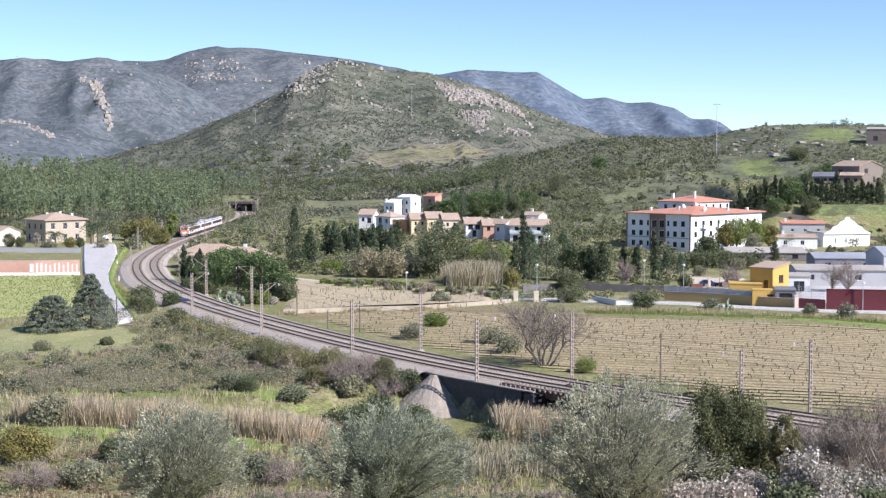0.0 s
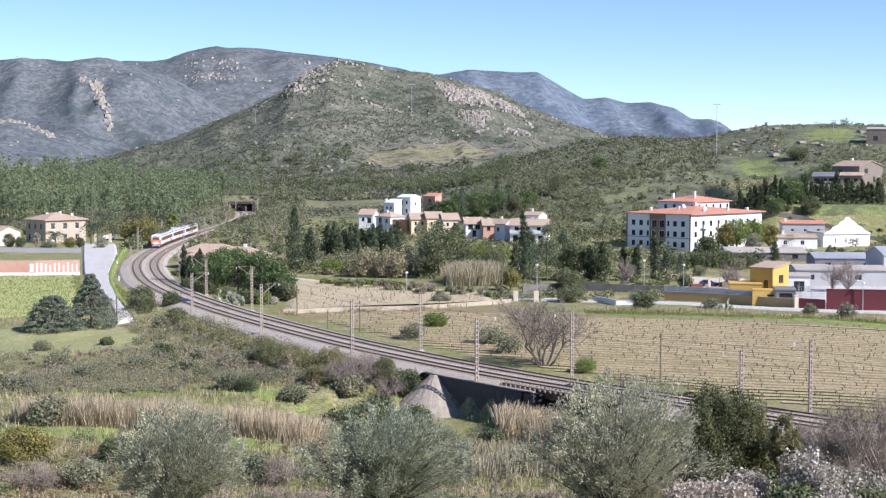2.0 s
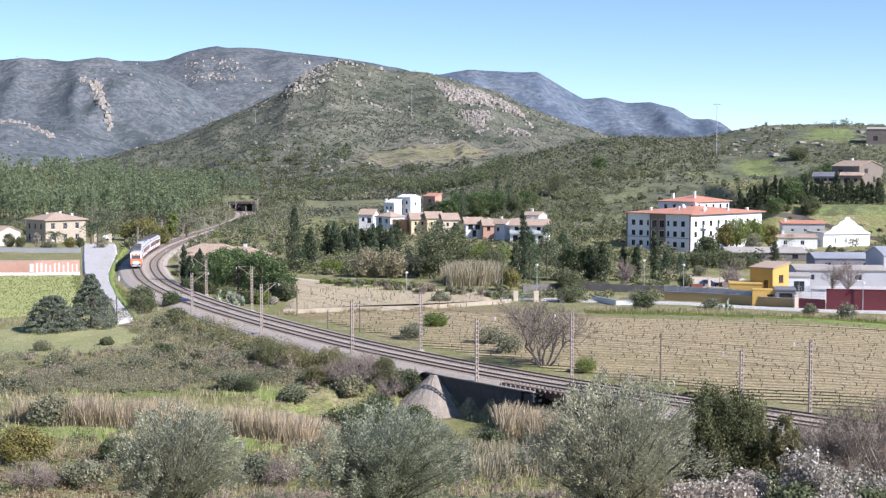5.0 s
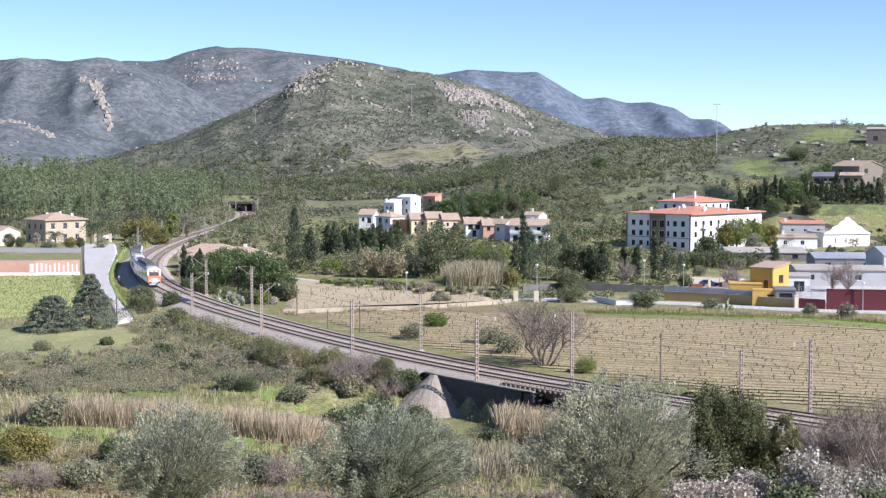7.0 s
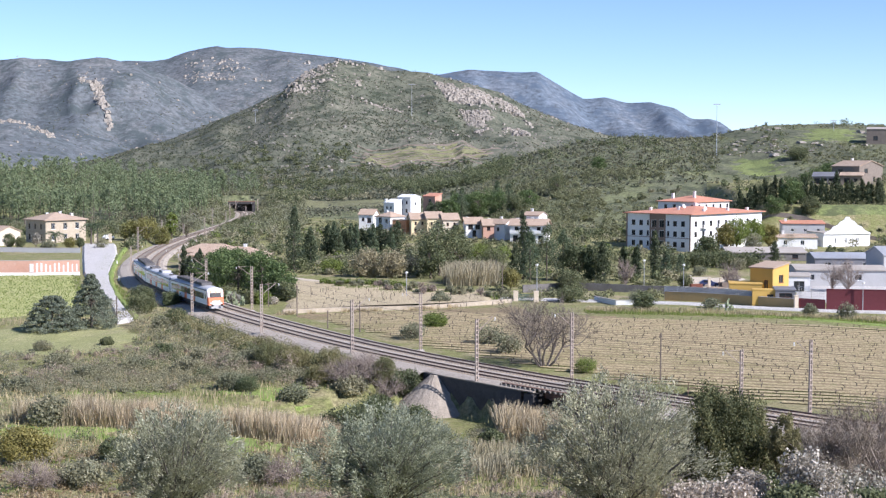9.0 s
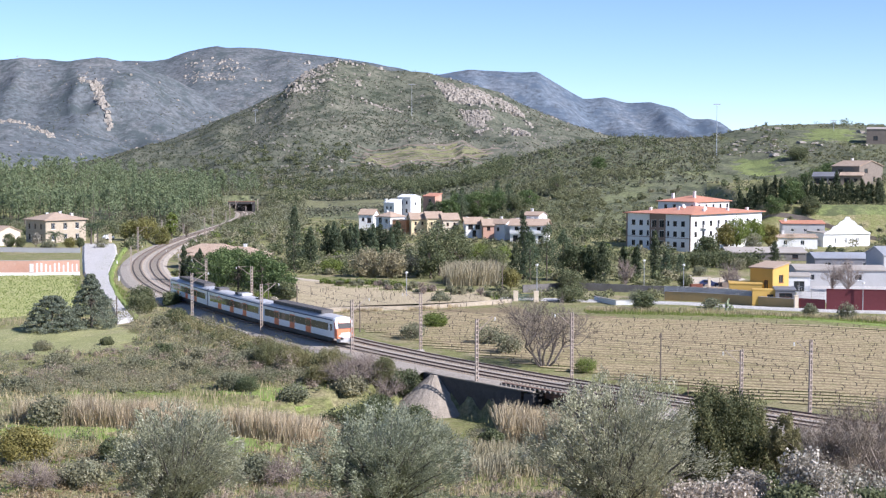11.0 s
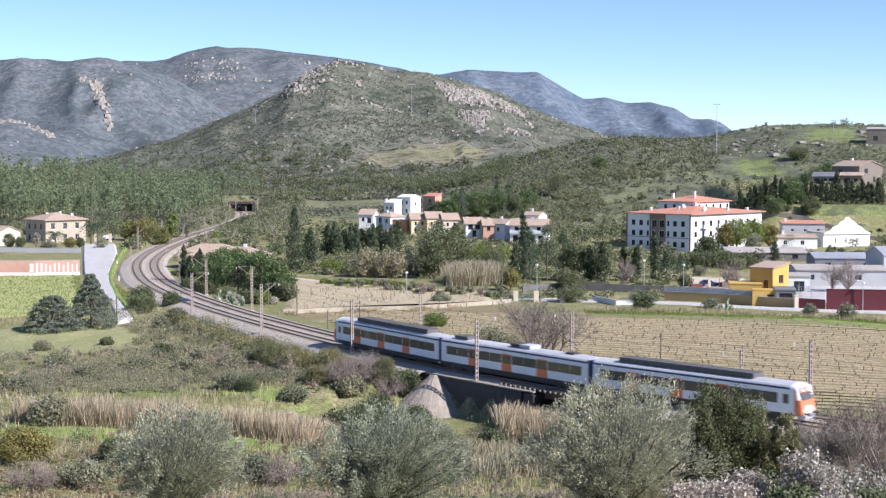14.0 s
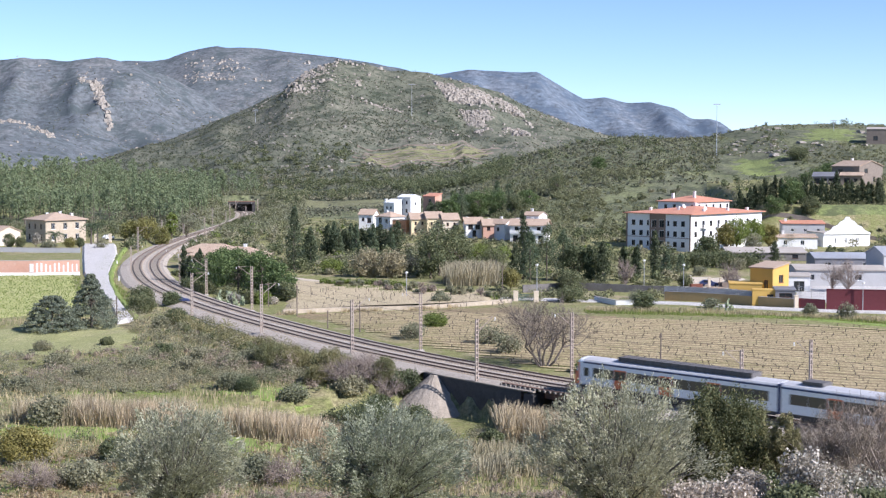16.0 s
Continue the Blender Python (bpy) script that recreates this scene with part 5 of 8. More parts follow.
house("gabled_house", "white house with tall gable end behind the row", 28.8, 434.0, -30, 5.4, 6.0, 7.2, "gable", 1.0, 0.3, "white_wall", "old_roof_tile", {"E": row(1, 3.0, 4, 5.2, 1.0, 1.2)}, [(-2, 2, 1.9)])
# by the railway
house("trackside_house", "low house with broad weathered tile roof", -52.1, 338.0, -8, 18, 9, 4.6, "hip", 1.7, 0.6, "cream_wall", "old_roof_tile", {"S": row(3, 3, 4.5, 0.9, 1.2, 1.3, "shutter")}, [(4, 0, 2.4)])
house("trackside_barn", "low barn with weathered tile roof", -58.6, 352.0, -8, 14, 8, 4.4, "hip", 1.6, 0.6, "cream_wall", "old_roof_tile", {"S": row(2, 3, 5, 0.9, 1.2, 1.3, "shutter")})
# villa on the west side
house("cream_villa", "large beige stone two-storey villa with hipped tile roof", -124.0, 444.0, -46, 13, 14, 7.2, "hip", 2.0, 0.7, "pale_stone", "old_roof_tile",
      {"S": row(3, 2.4, 3.8, 4.3, 1.1, 1.6, "shutter") + row(3, 2.4, 3.8, 0.8, 1.1, 1.8, "shutter"), "E": row(3, 2.6, 4.2, 4.2, 1.3, 2.0) + row(3, 2.6, 4.2, 0.8, 1.3, 1.9)}, [(-2, -2, 1.9), (3, 4, 1.7), (1, 1, 2.3)])
house("cream_cottage", "small cream cottage with tile roof", -136.9, 430.0, -38, 8, 8, 4.2, "gable", 1.6, 0.4, "cream_wall", "old_roof_tile", {"E": row(2, 2, 3, 1, 1, 1.2)})


def low_wall(name, label, knots, h, mat, thick=0.3, cap=None, category="wall"):
    p = np.array(knots, float)
    t = thing(name, label, category, p[0, 0], p[0, 1], gz(*p[0]), kind="")
    inv = t.matrix_basis.inverted()
    for a, c in zip(p, p[1:]):
        n = max(1, int(np.linalg.norm(c - a) / 6))
        for k in range(n):
            u, v = a + (c - a) * k / n, a + (c - a) * (k + 1) / n
            ln = float(np.linalg.norm(v - u))
            zu, zv = gz(*u), gz(*v)
            nx, ny = -(v - u)[1] / ln, (v - u)[0] / ln

            def slab(z0, z1, half):
                q = [(p[0] + sd * nx * half, p[1] + sd * ny * half, zz + dz) for dz in (z0, z1) for p, sd, zz in ((u, -1, zu), (v, -1, zv), (v, 1, zv), (u, 1, zu))]
                return Bag().add(q, BOXQ)
            o = part("wall_panel", slab(-0.8, h, thick / 2), mat, t)
            o.matrix_parent_inverse = inv
            if cap:
                o = part("coping", slab(h, h + 0.1, thick / 2 + 0.04), cap, t)
                o.matrix_parent_inverse = inv
    return t


low_wall("garden_wall", "long ochre garden wall along the street", [(43.6, 271.8), (54.9, 265.3), (65.1, 256.2)], 1.7, "ochre_wall", cap="concrete")
low_wall("yard_wall", "tall dark red works wall", [(70.0, 252.3), (79.7, 248.6), (96.4, 241.4)], 3.9, "red_wall", cap="red_wall")
low_wall("gate_panel", "dark red sliding gate", [(65.7, 255.2), (69.8, 252.3)], 2.0, "red_wall", 0.1)
low_wall("white_yard_wall", "low whitewashed wall beside a lane", [(29.7, 270.7), (32.7, 261.2), (37.0, 261.2)], 0.9, "white_wall", cap="concrete")
low_wall("terrace_wall", "long beige dry-stone terrace wall below an olive orchard", [(-28.6, 245.8), (-18.8, 250.0), (-5.1, 254.3), (9.9, 264.3), (13.2, 266.4)], 0.75, "pale_stone", 0.5)
low_wall("screen_fence", "grey sheet screen standing behind the ochre wall", [(43.7, 272.9), (55.1, 266.4), (59.4, 262.2)], 2.65, "grey_wall", 0.06)
low_wall("street_wall", "dark boundary wall", [(16.6, 288.2), (27.1, 293.2), (36.2, 289.4), (48.4, 284.5)], 1.6, "masonry")
for _k in range(7):
    _v = _k / 6.5
    low_wall("terrace_wall", "dry-stone terrace wall on the hillside", [(-62.0 + 6 * (_k % 2), 926 + 84 * _v), (-14.0, 948 + 80 * _v), (30.0 + 14 * _v - 7 * (_k % 3), 972 + 76 * _v)], 0.9, "stone_wall", 0.6)
for _o in (0, 4):
    low_wall("cable_trough", "pale concrete cable trough beside the railway", [(-42.6, 238.0), (-37.0, 228.2), (-31.0, 217.7)] if not _o else [(-41.2, 233.0), (-35.2, 222.8)], 0.3, "concrete", 0.35, category="cable trough")
low_wall("estate_wall", "long stone wall under the cypress row", [(93.1, 452.0), (116.0, 448.0), (139.0, 440.0)], 1.4, "stone_wall")
low_wall("orchard_wall", "dark stone wall between gardens", [(-29.4, 372.0), (-21.6, 368.0), (-10.9, 362.0), (2.3, 360.0)], 1.6, "masonry")
low_wall("villa_wall", "pale garden wall of a villa", [(-135.8, 405.0), (-118.5, 402.0), (-104.8, 400.0)], 1.3, "grey_wall", cap="concrete")
_gw = low_wall("painted_wall", "long low brick-coloured wall with white painted base", [(-112.9, 327.6), (-97.3, 329.2), (-87.3, 332.5)], 3.4, "brick_wall", cap="concrete")
low_wall("white_plinth", "whitewashed strip of a field wall", [(-112.1, 325.2), (-96.6, 326.8), (-86.6, 330.0)], 0.8, "white_wall", 0.2)
_gi = _gw.matrix_basis.inverted()
for _k in range(11):       # painted letters that cannot be read
    _x, _y = -97.8 + _k * 0.96, 328.93 + _k * 0.322
    _b = Bag()
    _r = random.Random(_k)
    box(_b, _x - 0.44, _x + 0.44, _y - 0.05, _y + 0.25, -0.4 + 0.3 * _r.random(), 1.3 + 0.7 * _r.random())
    _o = part("painted_bar", _b, "white_paint", _gw, "white painted bar")
    _o.matrix_parent_inverse = _gi


def fence(knots, z0, z1, gap=2.2):
    p = np.array(knots, float)
    t = thing("wire_fence", "grey wire-mesh fence on a garden wall", "fence", p[0, 0], p[0, 1], gz(*p[0]))
    inv = t.matrix_basis.inverted()
    for a, c in zip(p, p[1:]):
        n = max(1, int(np.linalg.norm(c - a) / gap))
        for k in range(n):
            u, v = a + (c - a) * k / n, a + (c - a) * (k + 1) / n
            zu, zv = gz(*u), gz(*v)
            b = Bag()
            tube(b, [(u[0], u[1], zu + z0 - 0.1), (u[0], u[1], zu + z1)], [0.04, 0.04], 5)
            part("post", b, "galvanised", t).matrix_parent_inverse = inv
            b = Bag()
            for f in np.linspace(0.05, 0.95, 6):
                tube(b, [(u[0], u[1], zu + z0 + (z1 - z0) * f), (v[0], v[1], zv + z0 + (z1 - z0) * f)], [0.018, 0.018], 4)
            for f in np.linspace(0.1, 0.9, 6):
                w = u + (v - u) * f
                zz = zu + (zv - zu) * f
                tube(b, [(w[0], w[1], zz + z0), (w[0], w[1], zz + z1)], [0.018, 0.018], 4)
            part("mesh_panel", b, "galvanised", t).matrix_parent_inverse = inv


fence([(43.6, 271.8), (54.9, 265.3), (58.9, 261.2)], 1.8, 2.9)
fence([(67.9, 264.3), (72.5, 262.2)], 0.0, 3.4)


def pillar(x, y, h, w=0.6, mat="cream_wall", name="gate_pillar", label="beige rendered gate pillar"):
    b = Bag()
    z = gz(x, y)
    box(b, -w / 2, w / 2, -w / 2, w / 2, -0.5, h)
    box(b, -w / 2 - 0.06, w / 2 + 0.06, -w / 2 - 0.06, w / 2 + 0.06, h, h + 0.12)
    single(name, b, mat, label, "pillar", m=pose(x, y, z))


for _x, _y, _h, _w in ((14.2, 269.6, 1.9, 0.9), (18.1, 268.5, 2.0, 0.9), (53.4, 299.8, 2.4, 0.7), (56.7, 294.5, 2.4, 0.5), (59.6, 297.1, 2.0, 0.5), (65.2, 255.2, 2.4, 0.7), (-109.9, 438.8, 2.6, 0.8), (-105.4, 438.8, 2.6, 0.8)):
    pillar(_x, _y, _h, _w)


def lamp_post(x, y, h, label="grey steel street lamp", arm=0.0):
    t = thing("street_lamp", label, "street lamp", x, y, gz(x, y))
    b = Bag()
    tube(b, [(0, 0, -0.3), (0, 0, h)], [0.09, 0.06], 7)
    part("pole", b, "galvanised", t)
    b = Bag()
    tube(b, [(0, 0, h), (0, 0, h + 0.1), (0, 0, h + 0.35), (0, 0, h + 0.45)], [0.08, 0.28, 0.3, 0.05], 8)
    part("lamp_head", b, "white_paint", t)


for _x, _y, _h in ((19.0, 279.8, 6.2), (-7.3, 276.3, 4.8), (42.8, 294.5, 6.0), (75.8, 249.5, 5.0), (51.0, 293.2, 5)):
    lamp_post(_x, _y, _h)


def telegraph_pole(x, y, h, cross=False, r=0.11):
    t = thing("telegraph_pole", "dark wooden telegraph pole", "utility pole", x, y, gz(x, y), group="telegraph poles")
    b = Bag()
    tube(b, [(0, 0, -0.5), (0, 0, h)], [r, r * 0.75], 7)
    part("pole", b, "pole_wood", t)
    b = Bag()
    w = 2.0 if cross else 0.25
    box(b, -w / 2, w / 2, -0.06, 0.06, h - 0.5, h - 0.36)
    for k in (-1, 0, 1):
        tube(b, [(k * w * 0.42, 0, h - 0.36), (k * w * 0.42, 0, h - 0.2)], [0.05, 0.05], 6)
    part("crossarm", b, "pole_wood", t)


for _x, _y, _h in ((26.7, 169.1, 6.2), (-25.7, 243.2, 5.4), (-18.8, 225.1, 3.0), (-13.2, 219.2, 5.0), (-32.5, 257.2, 4.5), (12.2, 284.5, 6.0), (-55.4, 234.6, 4.4)):
    telegraph_pole(_x, _y, _h)


def pylon(x, y, top, cross=3.0):
    z = gz(x, y)
    t = thing("power_pole", "tall slim steel power pole on the hill", "power pole", x, y, z)
    b = Bag()
    tube(b, [(0, 0, -1), (0, 0, top - z)], [0.22, 0.13], 6)
    part("pole", b, "galvanised", t)
    b = Bag()
    box(b, -cross / 2, cross / 2, -0.15, 0.15, top - z - 0.6, top - z - 0.2)
    part("crossarm", b, "galvanised", t)


pylon(125.8, 640.0, 52.3, 3.4)
pylon(190.7, 680.0, 46.1, 3.4)
pylon(-154.9, 1150.0, 67.7, 5.0)
pylon(-25.7, 1150.0, 88.8, 5.0)


def overpass():
    """Dark road bridge across the far end of the railway."""
    x, y = on_track(180, GAP / 2)
    t = thing("road_overpass", "dark concrete road overpass across the railway", "bridge", float(x), float(y), -0.8, 8)
    b = Bag()
    box(b, -7, 7, -4, 4, 4.6, 5.5)
    part("deck", b, "black_masonry", t)
    for px in (-6.2, 6.2):
        b = Bag()
        box(b, px - 0.8, px + 0.8, -3.6, 3.6, -1, 4.6)
        part("pier", b, "black_masonry", t)
    b = Bag()
    box(b, -7, 7, -4.2, -4.0, 5.5, 6.0)
    part("parapet", b, "girder", t)
    # added dark sheet closing the opening, stands in for the shade inside
    b = Bag()
    box(b, -7, 7, 3.6, 4.4, -1, 4.6)
    part("back_wall", b, "train_dark", t, "dark panel added for the opening's shade")


overpass()


def timber_stack(x, y, rz, w, n, mat):
    """Boards piled in layers."""
    t = thing("timber_stack", "pile of boards and blocks in a yard", "stack", x, y, gz(x, y), rz)
    for k in range(n):
        for i in range(3):
            b = Bag()
            box(b, -w / 2 + 0.05 * ((k * 7 + i) % 3), w / 2 - 0.06 * ((k + i) % 2), i * 0.42 - 0.62, i * 0.42 - 0.24, k * 0.28, k * 0.28 + 0.22)
            part("board", b, mat, t)


for _x, _y, _r, _w, _n, _m in ((53.9, 294.5, 10, 2.6, 4, "rust_wood"), (56.3, 298.4, -20, 2.0, 3, "cream_wall"), (59.9, 294.5, 30, 2.4, 5, "pole_wood"), (62.8, 303.8, -5, 2.2, 3, "grey_wall"), (51.0, 289.4, 5, 3.0, 3, "concrete"), (56.9, 289.4, 5, 3.4, 3, "old_roof_tile")):
    timber_stack(_x, _y, _r, _w, _n, _m)


def prickly_pear(x, y, h, seed):
    """A clump of flat fleshy pads growing out of one another."""
    r = random.Random(seed)
    t = thing("prickly_pear", "clump of pale green prickly pear cactus", "cactus", x, y, gz(x, y), group="prickly pears")
    heads = [(r.uniform(-0.9, 0.9) * h, r.uniform(-0.5, 0.5) * h, 0.0) for _ in range(9)]
    for k in range(44):
        ox, oy, oz = heads[r.randrange(len(heads))]
        size = h * r.uniform(0.12, 0.17)
        a, lean, turn = r.uniform(0, 6.28), r.uniform(-0.7, 0.7), r.uniform(0, 3.14)
        up = Vector((math.sin(lean) * math.cos(a), math.sin(lean) * math.sin(a), math.cos(lean)))
        side = up.cross(Vector((math.cos(turn), math.sin(turn), 0.3))).normalized()
        nor = up.cross(side)
        c = Vector((ox, oy, oz)) + up * size
        b, rims = Bag(), []
        for d in (-1, 1):
            rims.append([c + side * (math.cos(q * 0.785) * size * 0.72) + up * (math.sin(q * 0.785) * size) + nor * (d * 0.09 * size) for q in range(8)])
        v = [tuple(p) for p in rims[0] + rims[1]]
        b.add(v, [(q, (q + 1) % 8, 8 + (q + 1) % 8, 8 + q) for q in range(8)] + [(0, 1, 2, 3), (0, 3, 4, 7), (4, 5, 6, 7), (8, 9, 10, 11), (8, 11, 12, 15), (12, 13, 14, 15)])
        part("pad", b, "pear_pad", t)
        tip = c + up * size * 0.85
        if tip.z < h:
            heads.append(tuple(tip))


for _k, (_x, _y, _h) in enumerate(((-43.0, 265.6, 1.9), (-40.6, 262.6, 2.2), (-38.6, 258.9, 1.6), (51.0, 250.6, 1.8))):
    prickly_pear(_x, _y, _h, _k)

# green gate between two pillars at the field's end
_gt = thing("field_gate", "closed green metal field gate between pillars", "gate", 16.2, 269.0, gz(16.2, 269.0), -15)
for _z in (0.25, 0.8, 1.35):
    _b = Bag()
    box(_b, -1.6, 1.6, -0.03, 0.03, _z - 0.04, _z + 0.04)
    part("crossbar", _b, "gate_green", _gt)
for _k in range(15):
    _b = Bag()
    box(_b, -1.55 + 0.22 * _k, -1.45 + 0.22 * _k, -0.02, 0.02, 0.1, 1.5)
    part("slat", _b, "gate_green", _gt)

# white marker posts beside the railway
for _s, _o in ((543, -5.2), (590, -4.9), (628, -5.0), (520, GAP + 5.4)):
    _x, _y = on_track(_s, _o)
    _b = Bag()
    box(_b, -0.12, 0.12, -0.12, 0.12, -0.4, 1.0)
    box(_b, -0.16, 0.16, -0.16, 0.16, 1.0, 1.12)
    single("marker_post", _b, "white_paint", "short white marker post beside the railway", "post", group="marker posts", m=pose(float(_x), float(_y), gz(float(_x), float(_y))))


def satellite_dish(parent, x, y, z, turn):
    """A round dish on a short arm, part of the block that carries it."""
    b = Bag()
    ring0 = [(0.0, math.cos(q * 0.524) * 0.55, math.sin(q * 0.524) * 0.55) for q in range(12)]
    for q in range(0, 12, 2):
        b.add([(-0.14, 0, 0), ring0[q], ring0[q + 1], ring0[(q + 2) % 12]], [(0, 1, 2, 3)])
    tube(b, [(-0.5, 0, -0.5), (-0.14, 0, 0)], [0.03, 0.03], 5)
    o = part("satellite_dish", b, "white_paint", parent, "white satellite dish")
    o.matrix_basis = pose(x, y, z, 0, -20, turn)


satellite_dish(_blk, 12.3, -11.0, 7.4, 0)
satellite_dish(_blk, 2.6, -9.4, 12.6, -20)
satellite_dish(_blk, 8.0, -6.0, 12.0, -10)

# ---- parked cars ----
def parked_car(x, y, rz, paint, label):
    t = thing("parked_car", label, "car", x, y, gz(x, y) + 0.2, rz)
    sec = []
    for cx, z0, z1, w in ((-2.05, 0.35, 0.75, 0.75), (-1.9, 0.25, 0.95, 0.84), (-1.2, 0.22, 1.42, 0.8), (0.3, 0.22, 1.45, 0.8), (0.95, 0.22, 0.98, 0.85), (1.9, 0.25, 0.8, 0.8), (2.05, 0.35, 0.6, 0.7)):
        sec.append([(cx, -w, z0), (cx, w, z0), (cx, w, min(z1, 0.85)), (cx, w * 0.82, z1), (cx, -w * 0.82, z1), (cx, -w, min(z1, 0.85))])
    part("body", loft(sec), paint, t)
    b = Bag()
    box(b, -1.15, 0.35, -0.82, 0.82, 0.92, 1.36)
    part("side_glass", b, "car_glass", t)
    for wx in (-1.3, 1.25):
        for s in (-1, 1):
            b = Bag()
            tube(b, [(wx, s * 0.66, 0.3), (wx, s * 0.68, 0.3), (wx, s * 0.86, 0.3), (wx, s * 0.88, 0.3)], [0.05, 0.3, 0.3, 0.05], 12)
            part("wheel", b, "rubber", t)


for _x, _y, _r, _p, _l in ((-50.0, 261.2, 20, "train_blue", "dark grey car parked beside the railway"), (-108.7, 450.3, 60, "white_paint", "white car parked by a gate"), (57.4, 298.4, -5, "train_blue", "dark car parked in a yard"),
                           (63.8, 302.5, 10, "grey_wall", "grey car parked in a yard")):
    parked_car(_x, _y, _r, _p, _l)


# ---- planting ----
def crown_clumps(rng, n, rx, ry, rz, z0, shell=0.55):
    d = rng.normal(size=(n, 3))
    d /= np.linalg.norm(d, axis=1)[:, None]
    r = shell + (1 - shell) * rng.random((n, 1))
    p = d * r * np.array([rx, ry, rz])
    p[:, 2] += z0
    return p


def limbs(bag, rng, base_r, trunk_h, tips, wiggle=0.25, sides=6, lean=0.0, start=0.35):
    top = np.array([lean, 0, trunk_h])
    tube(bag, [(0, 0, -0.6), (0, 0, 0.05), (lean * 0.4, 0, trunk_h * 0.5), top], [base_r * 1.5, base_r * 1.15, base_r, base_r * 0.7], sides + 2)
    for tip in tips:
        tip = np.asarray(tip, float)
        s = top * (start + (1 - start) * rng.random())
        mid = s * 0.5 + tip * 0.5 + rng.normal(size=3) * wiggle * np.linalg.norm(tip - s) * 0.4
        q = s * 0.2 + mid * 0.5 + tip * 0.3 + rng.normal(size=3) * wiggle * 0.2
        tube(bag, [s, mid, q * 0.3 + tip * 0.7, tip], [base_r * 0.5, base_r * 0.32, base_r * 0.2, base_r * 0.06], sides - 1)


def tree_meshes(kind, h, w, seed, detail=1.0, leaf=0.3):
    """Trunk and crown of a tree h metres high and w wide."""
    rng = np.random.default_rng(seed)
    tk, cr = Bag(), Bag()
    bark, tone = "bark", "oak_leaf"
    if kind == "olive":
        bark, tone = "olive_bark", "olive_leaf"
        full = min(1.0, detail / 7)
        n = int(20 + 600 * full)
        m = int(16 + 64 * full)
        az = np.arange(m) * 2.399
        se = 0.03 + 0.97 * (np.arange(m) + 0.5) / m
        ce = np.sqrt(1 - np.clip(se, 0, 0.999) ** 2)
        reach = 0.86 + 0.2 * rng.random(m)
        tips = np.stack([np.cos(az) * ce * w * 0.47 * reach, np.sin(az) * ce * w * 0.47 * reach, h * (0.36 + 0.59 * se) * (0.8 + 0.2 * reach)], 1)
        foot = np.stack([np.cos(az), np.sin(az), 0 * az], 1) * 0.03 * w * rng.random((m, 1))
        bend = tips * np.array([[0.34, 0.34, 0.5]]) + rng.normal(size=(m, 3)) * 0.03 * w
        bend[:, 2] += 0.04 * h
        for k in range(m):
            u = np.linspace(0, 1, 6)[:, None]
            q = foot[k] * (1 - u) ** 2 + 2 * bend[k] * u * (1 - u) + tips[k] * u * u
            r = (0.012 if full > 0.5 else 0.02) * h * (1.0 + 0.9 * (k % 9 == 0))
            tube(tk, [(foot[k][0], foot[k][1], -0.6)] + list(q), [r * 1.2] + list(r * (1.05 - u[:, 0])), 5)
        j = rng.integers(0, m, n)
        u = (1 - (0.72 if h < 0.78 * w else 0.55) * rng.random(n) ** 1.2)[:, None]
        c = foot[j] * (1 - u) ** 2 + 2 * bend[j] * u * (1 - u) + tips[j] * u * u + rng.normal(size=(n, 3)) * np.array([0.05 * w, 0.05 * w, 0.05 * h])
        c[:, 2] = np.maximum(c[:, 2], h * (0.12 if h < 0.78 * w else 0.22))
        rad = w * (0.025 + 0.035 * rng.random((n, 1))) * np.array([[1, 1, 1.35]])
        way = (tips - bend)[j] * u + (bend - foot)[j] * (1 - u)
        leaves(cr, c, rad, int(2 + 14 * detail), leaf, leaf * 0.32, rng, fill=0.15, along=way)
    elif kind in ("round", "bright", "yellow", "grey", "blossom", "willow"):
        tone = {"round": "oak_leaf", "bright": "bright_leaf", "yellow": "yellow_leaf", "grey": "grey_leaf", "blossom": "blossom", "willow": "willow_leaf"}[kind]
        n = int(44 * min(2.0, detail ** 0.5))
        low = h < 0.95 * w
        c = crown_clumps(rng, n, w * 0.37, w * 0.37, h * (0.40 if low else 0.36), h * (0.42 if low else 0.56), 0.6)
        c[:, 2] = np.maximum(c[:, 2], h * 0.10)
        limbs(tk, rng, 0.026 * h, h * 0.35, c[: n // 2], 0.3)
        rad = w * (0.10 + 0.10 * rng.random((n, 1))) * np.array([[1, 1, 0.85]])
        thin = 0.45 if kind in ("grey", "blossom") else 1.0
        leaves(cr, c, rad, int(28 * detail * thin), leaf * 1.2, leaf * 0.95, rng)
    elif kind in ("juniper", "evergreen"):
        tone = kind + "_leaf"
        n = 110 if kind == "juniper" else 190
        c = crown_clumps(rng, n, w * 0.40, w * 0.40, h * 0.42, h * 0.48, 0.5)
        c[:, 2] = np.maximum(c[:, 2], h * 0.08)
        limbs(tk, rng, 0.02 * h, h * 0.3, c[: n // 3], 0.2, start=0.05)
        rad = w * (0.07 + 0.07 * rng.random((n, 1))) * np.array([[1, 1, 1.4]])
        leaves(cr, c, rad, int(24 * detail), leaf * 1.2, leaf * (0.36 if kind == "juniper" else 0.5), rng, up=1.0, fill=0.25)
    elif kind == "cypress":
        tone = "cypress_leaf"
        n = 26
        zz = np.linspace(0.06, 0.98, n)
        prof = w * 0.5 * np.sin(np.pi * np.clip(zz * 0.86 + 0.10, 0, 1)) ** 0.7
        a = rng.random(n) * 6.28
        c = np.stack([np.cos(a) * prof * 0.35, np.sin(a) * prof * 0.35, zz * h], 1)
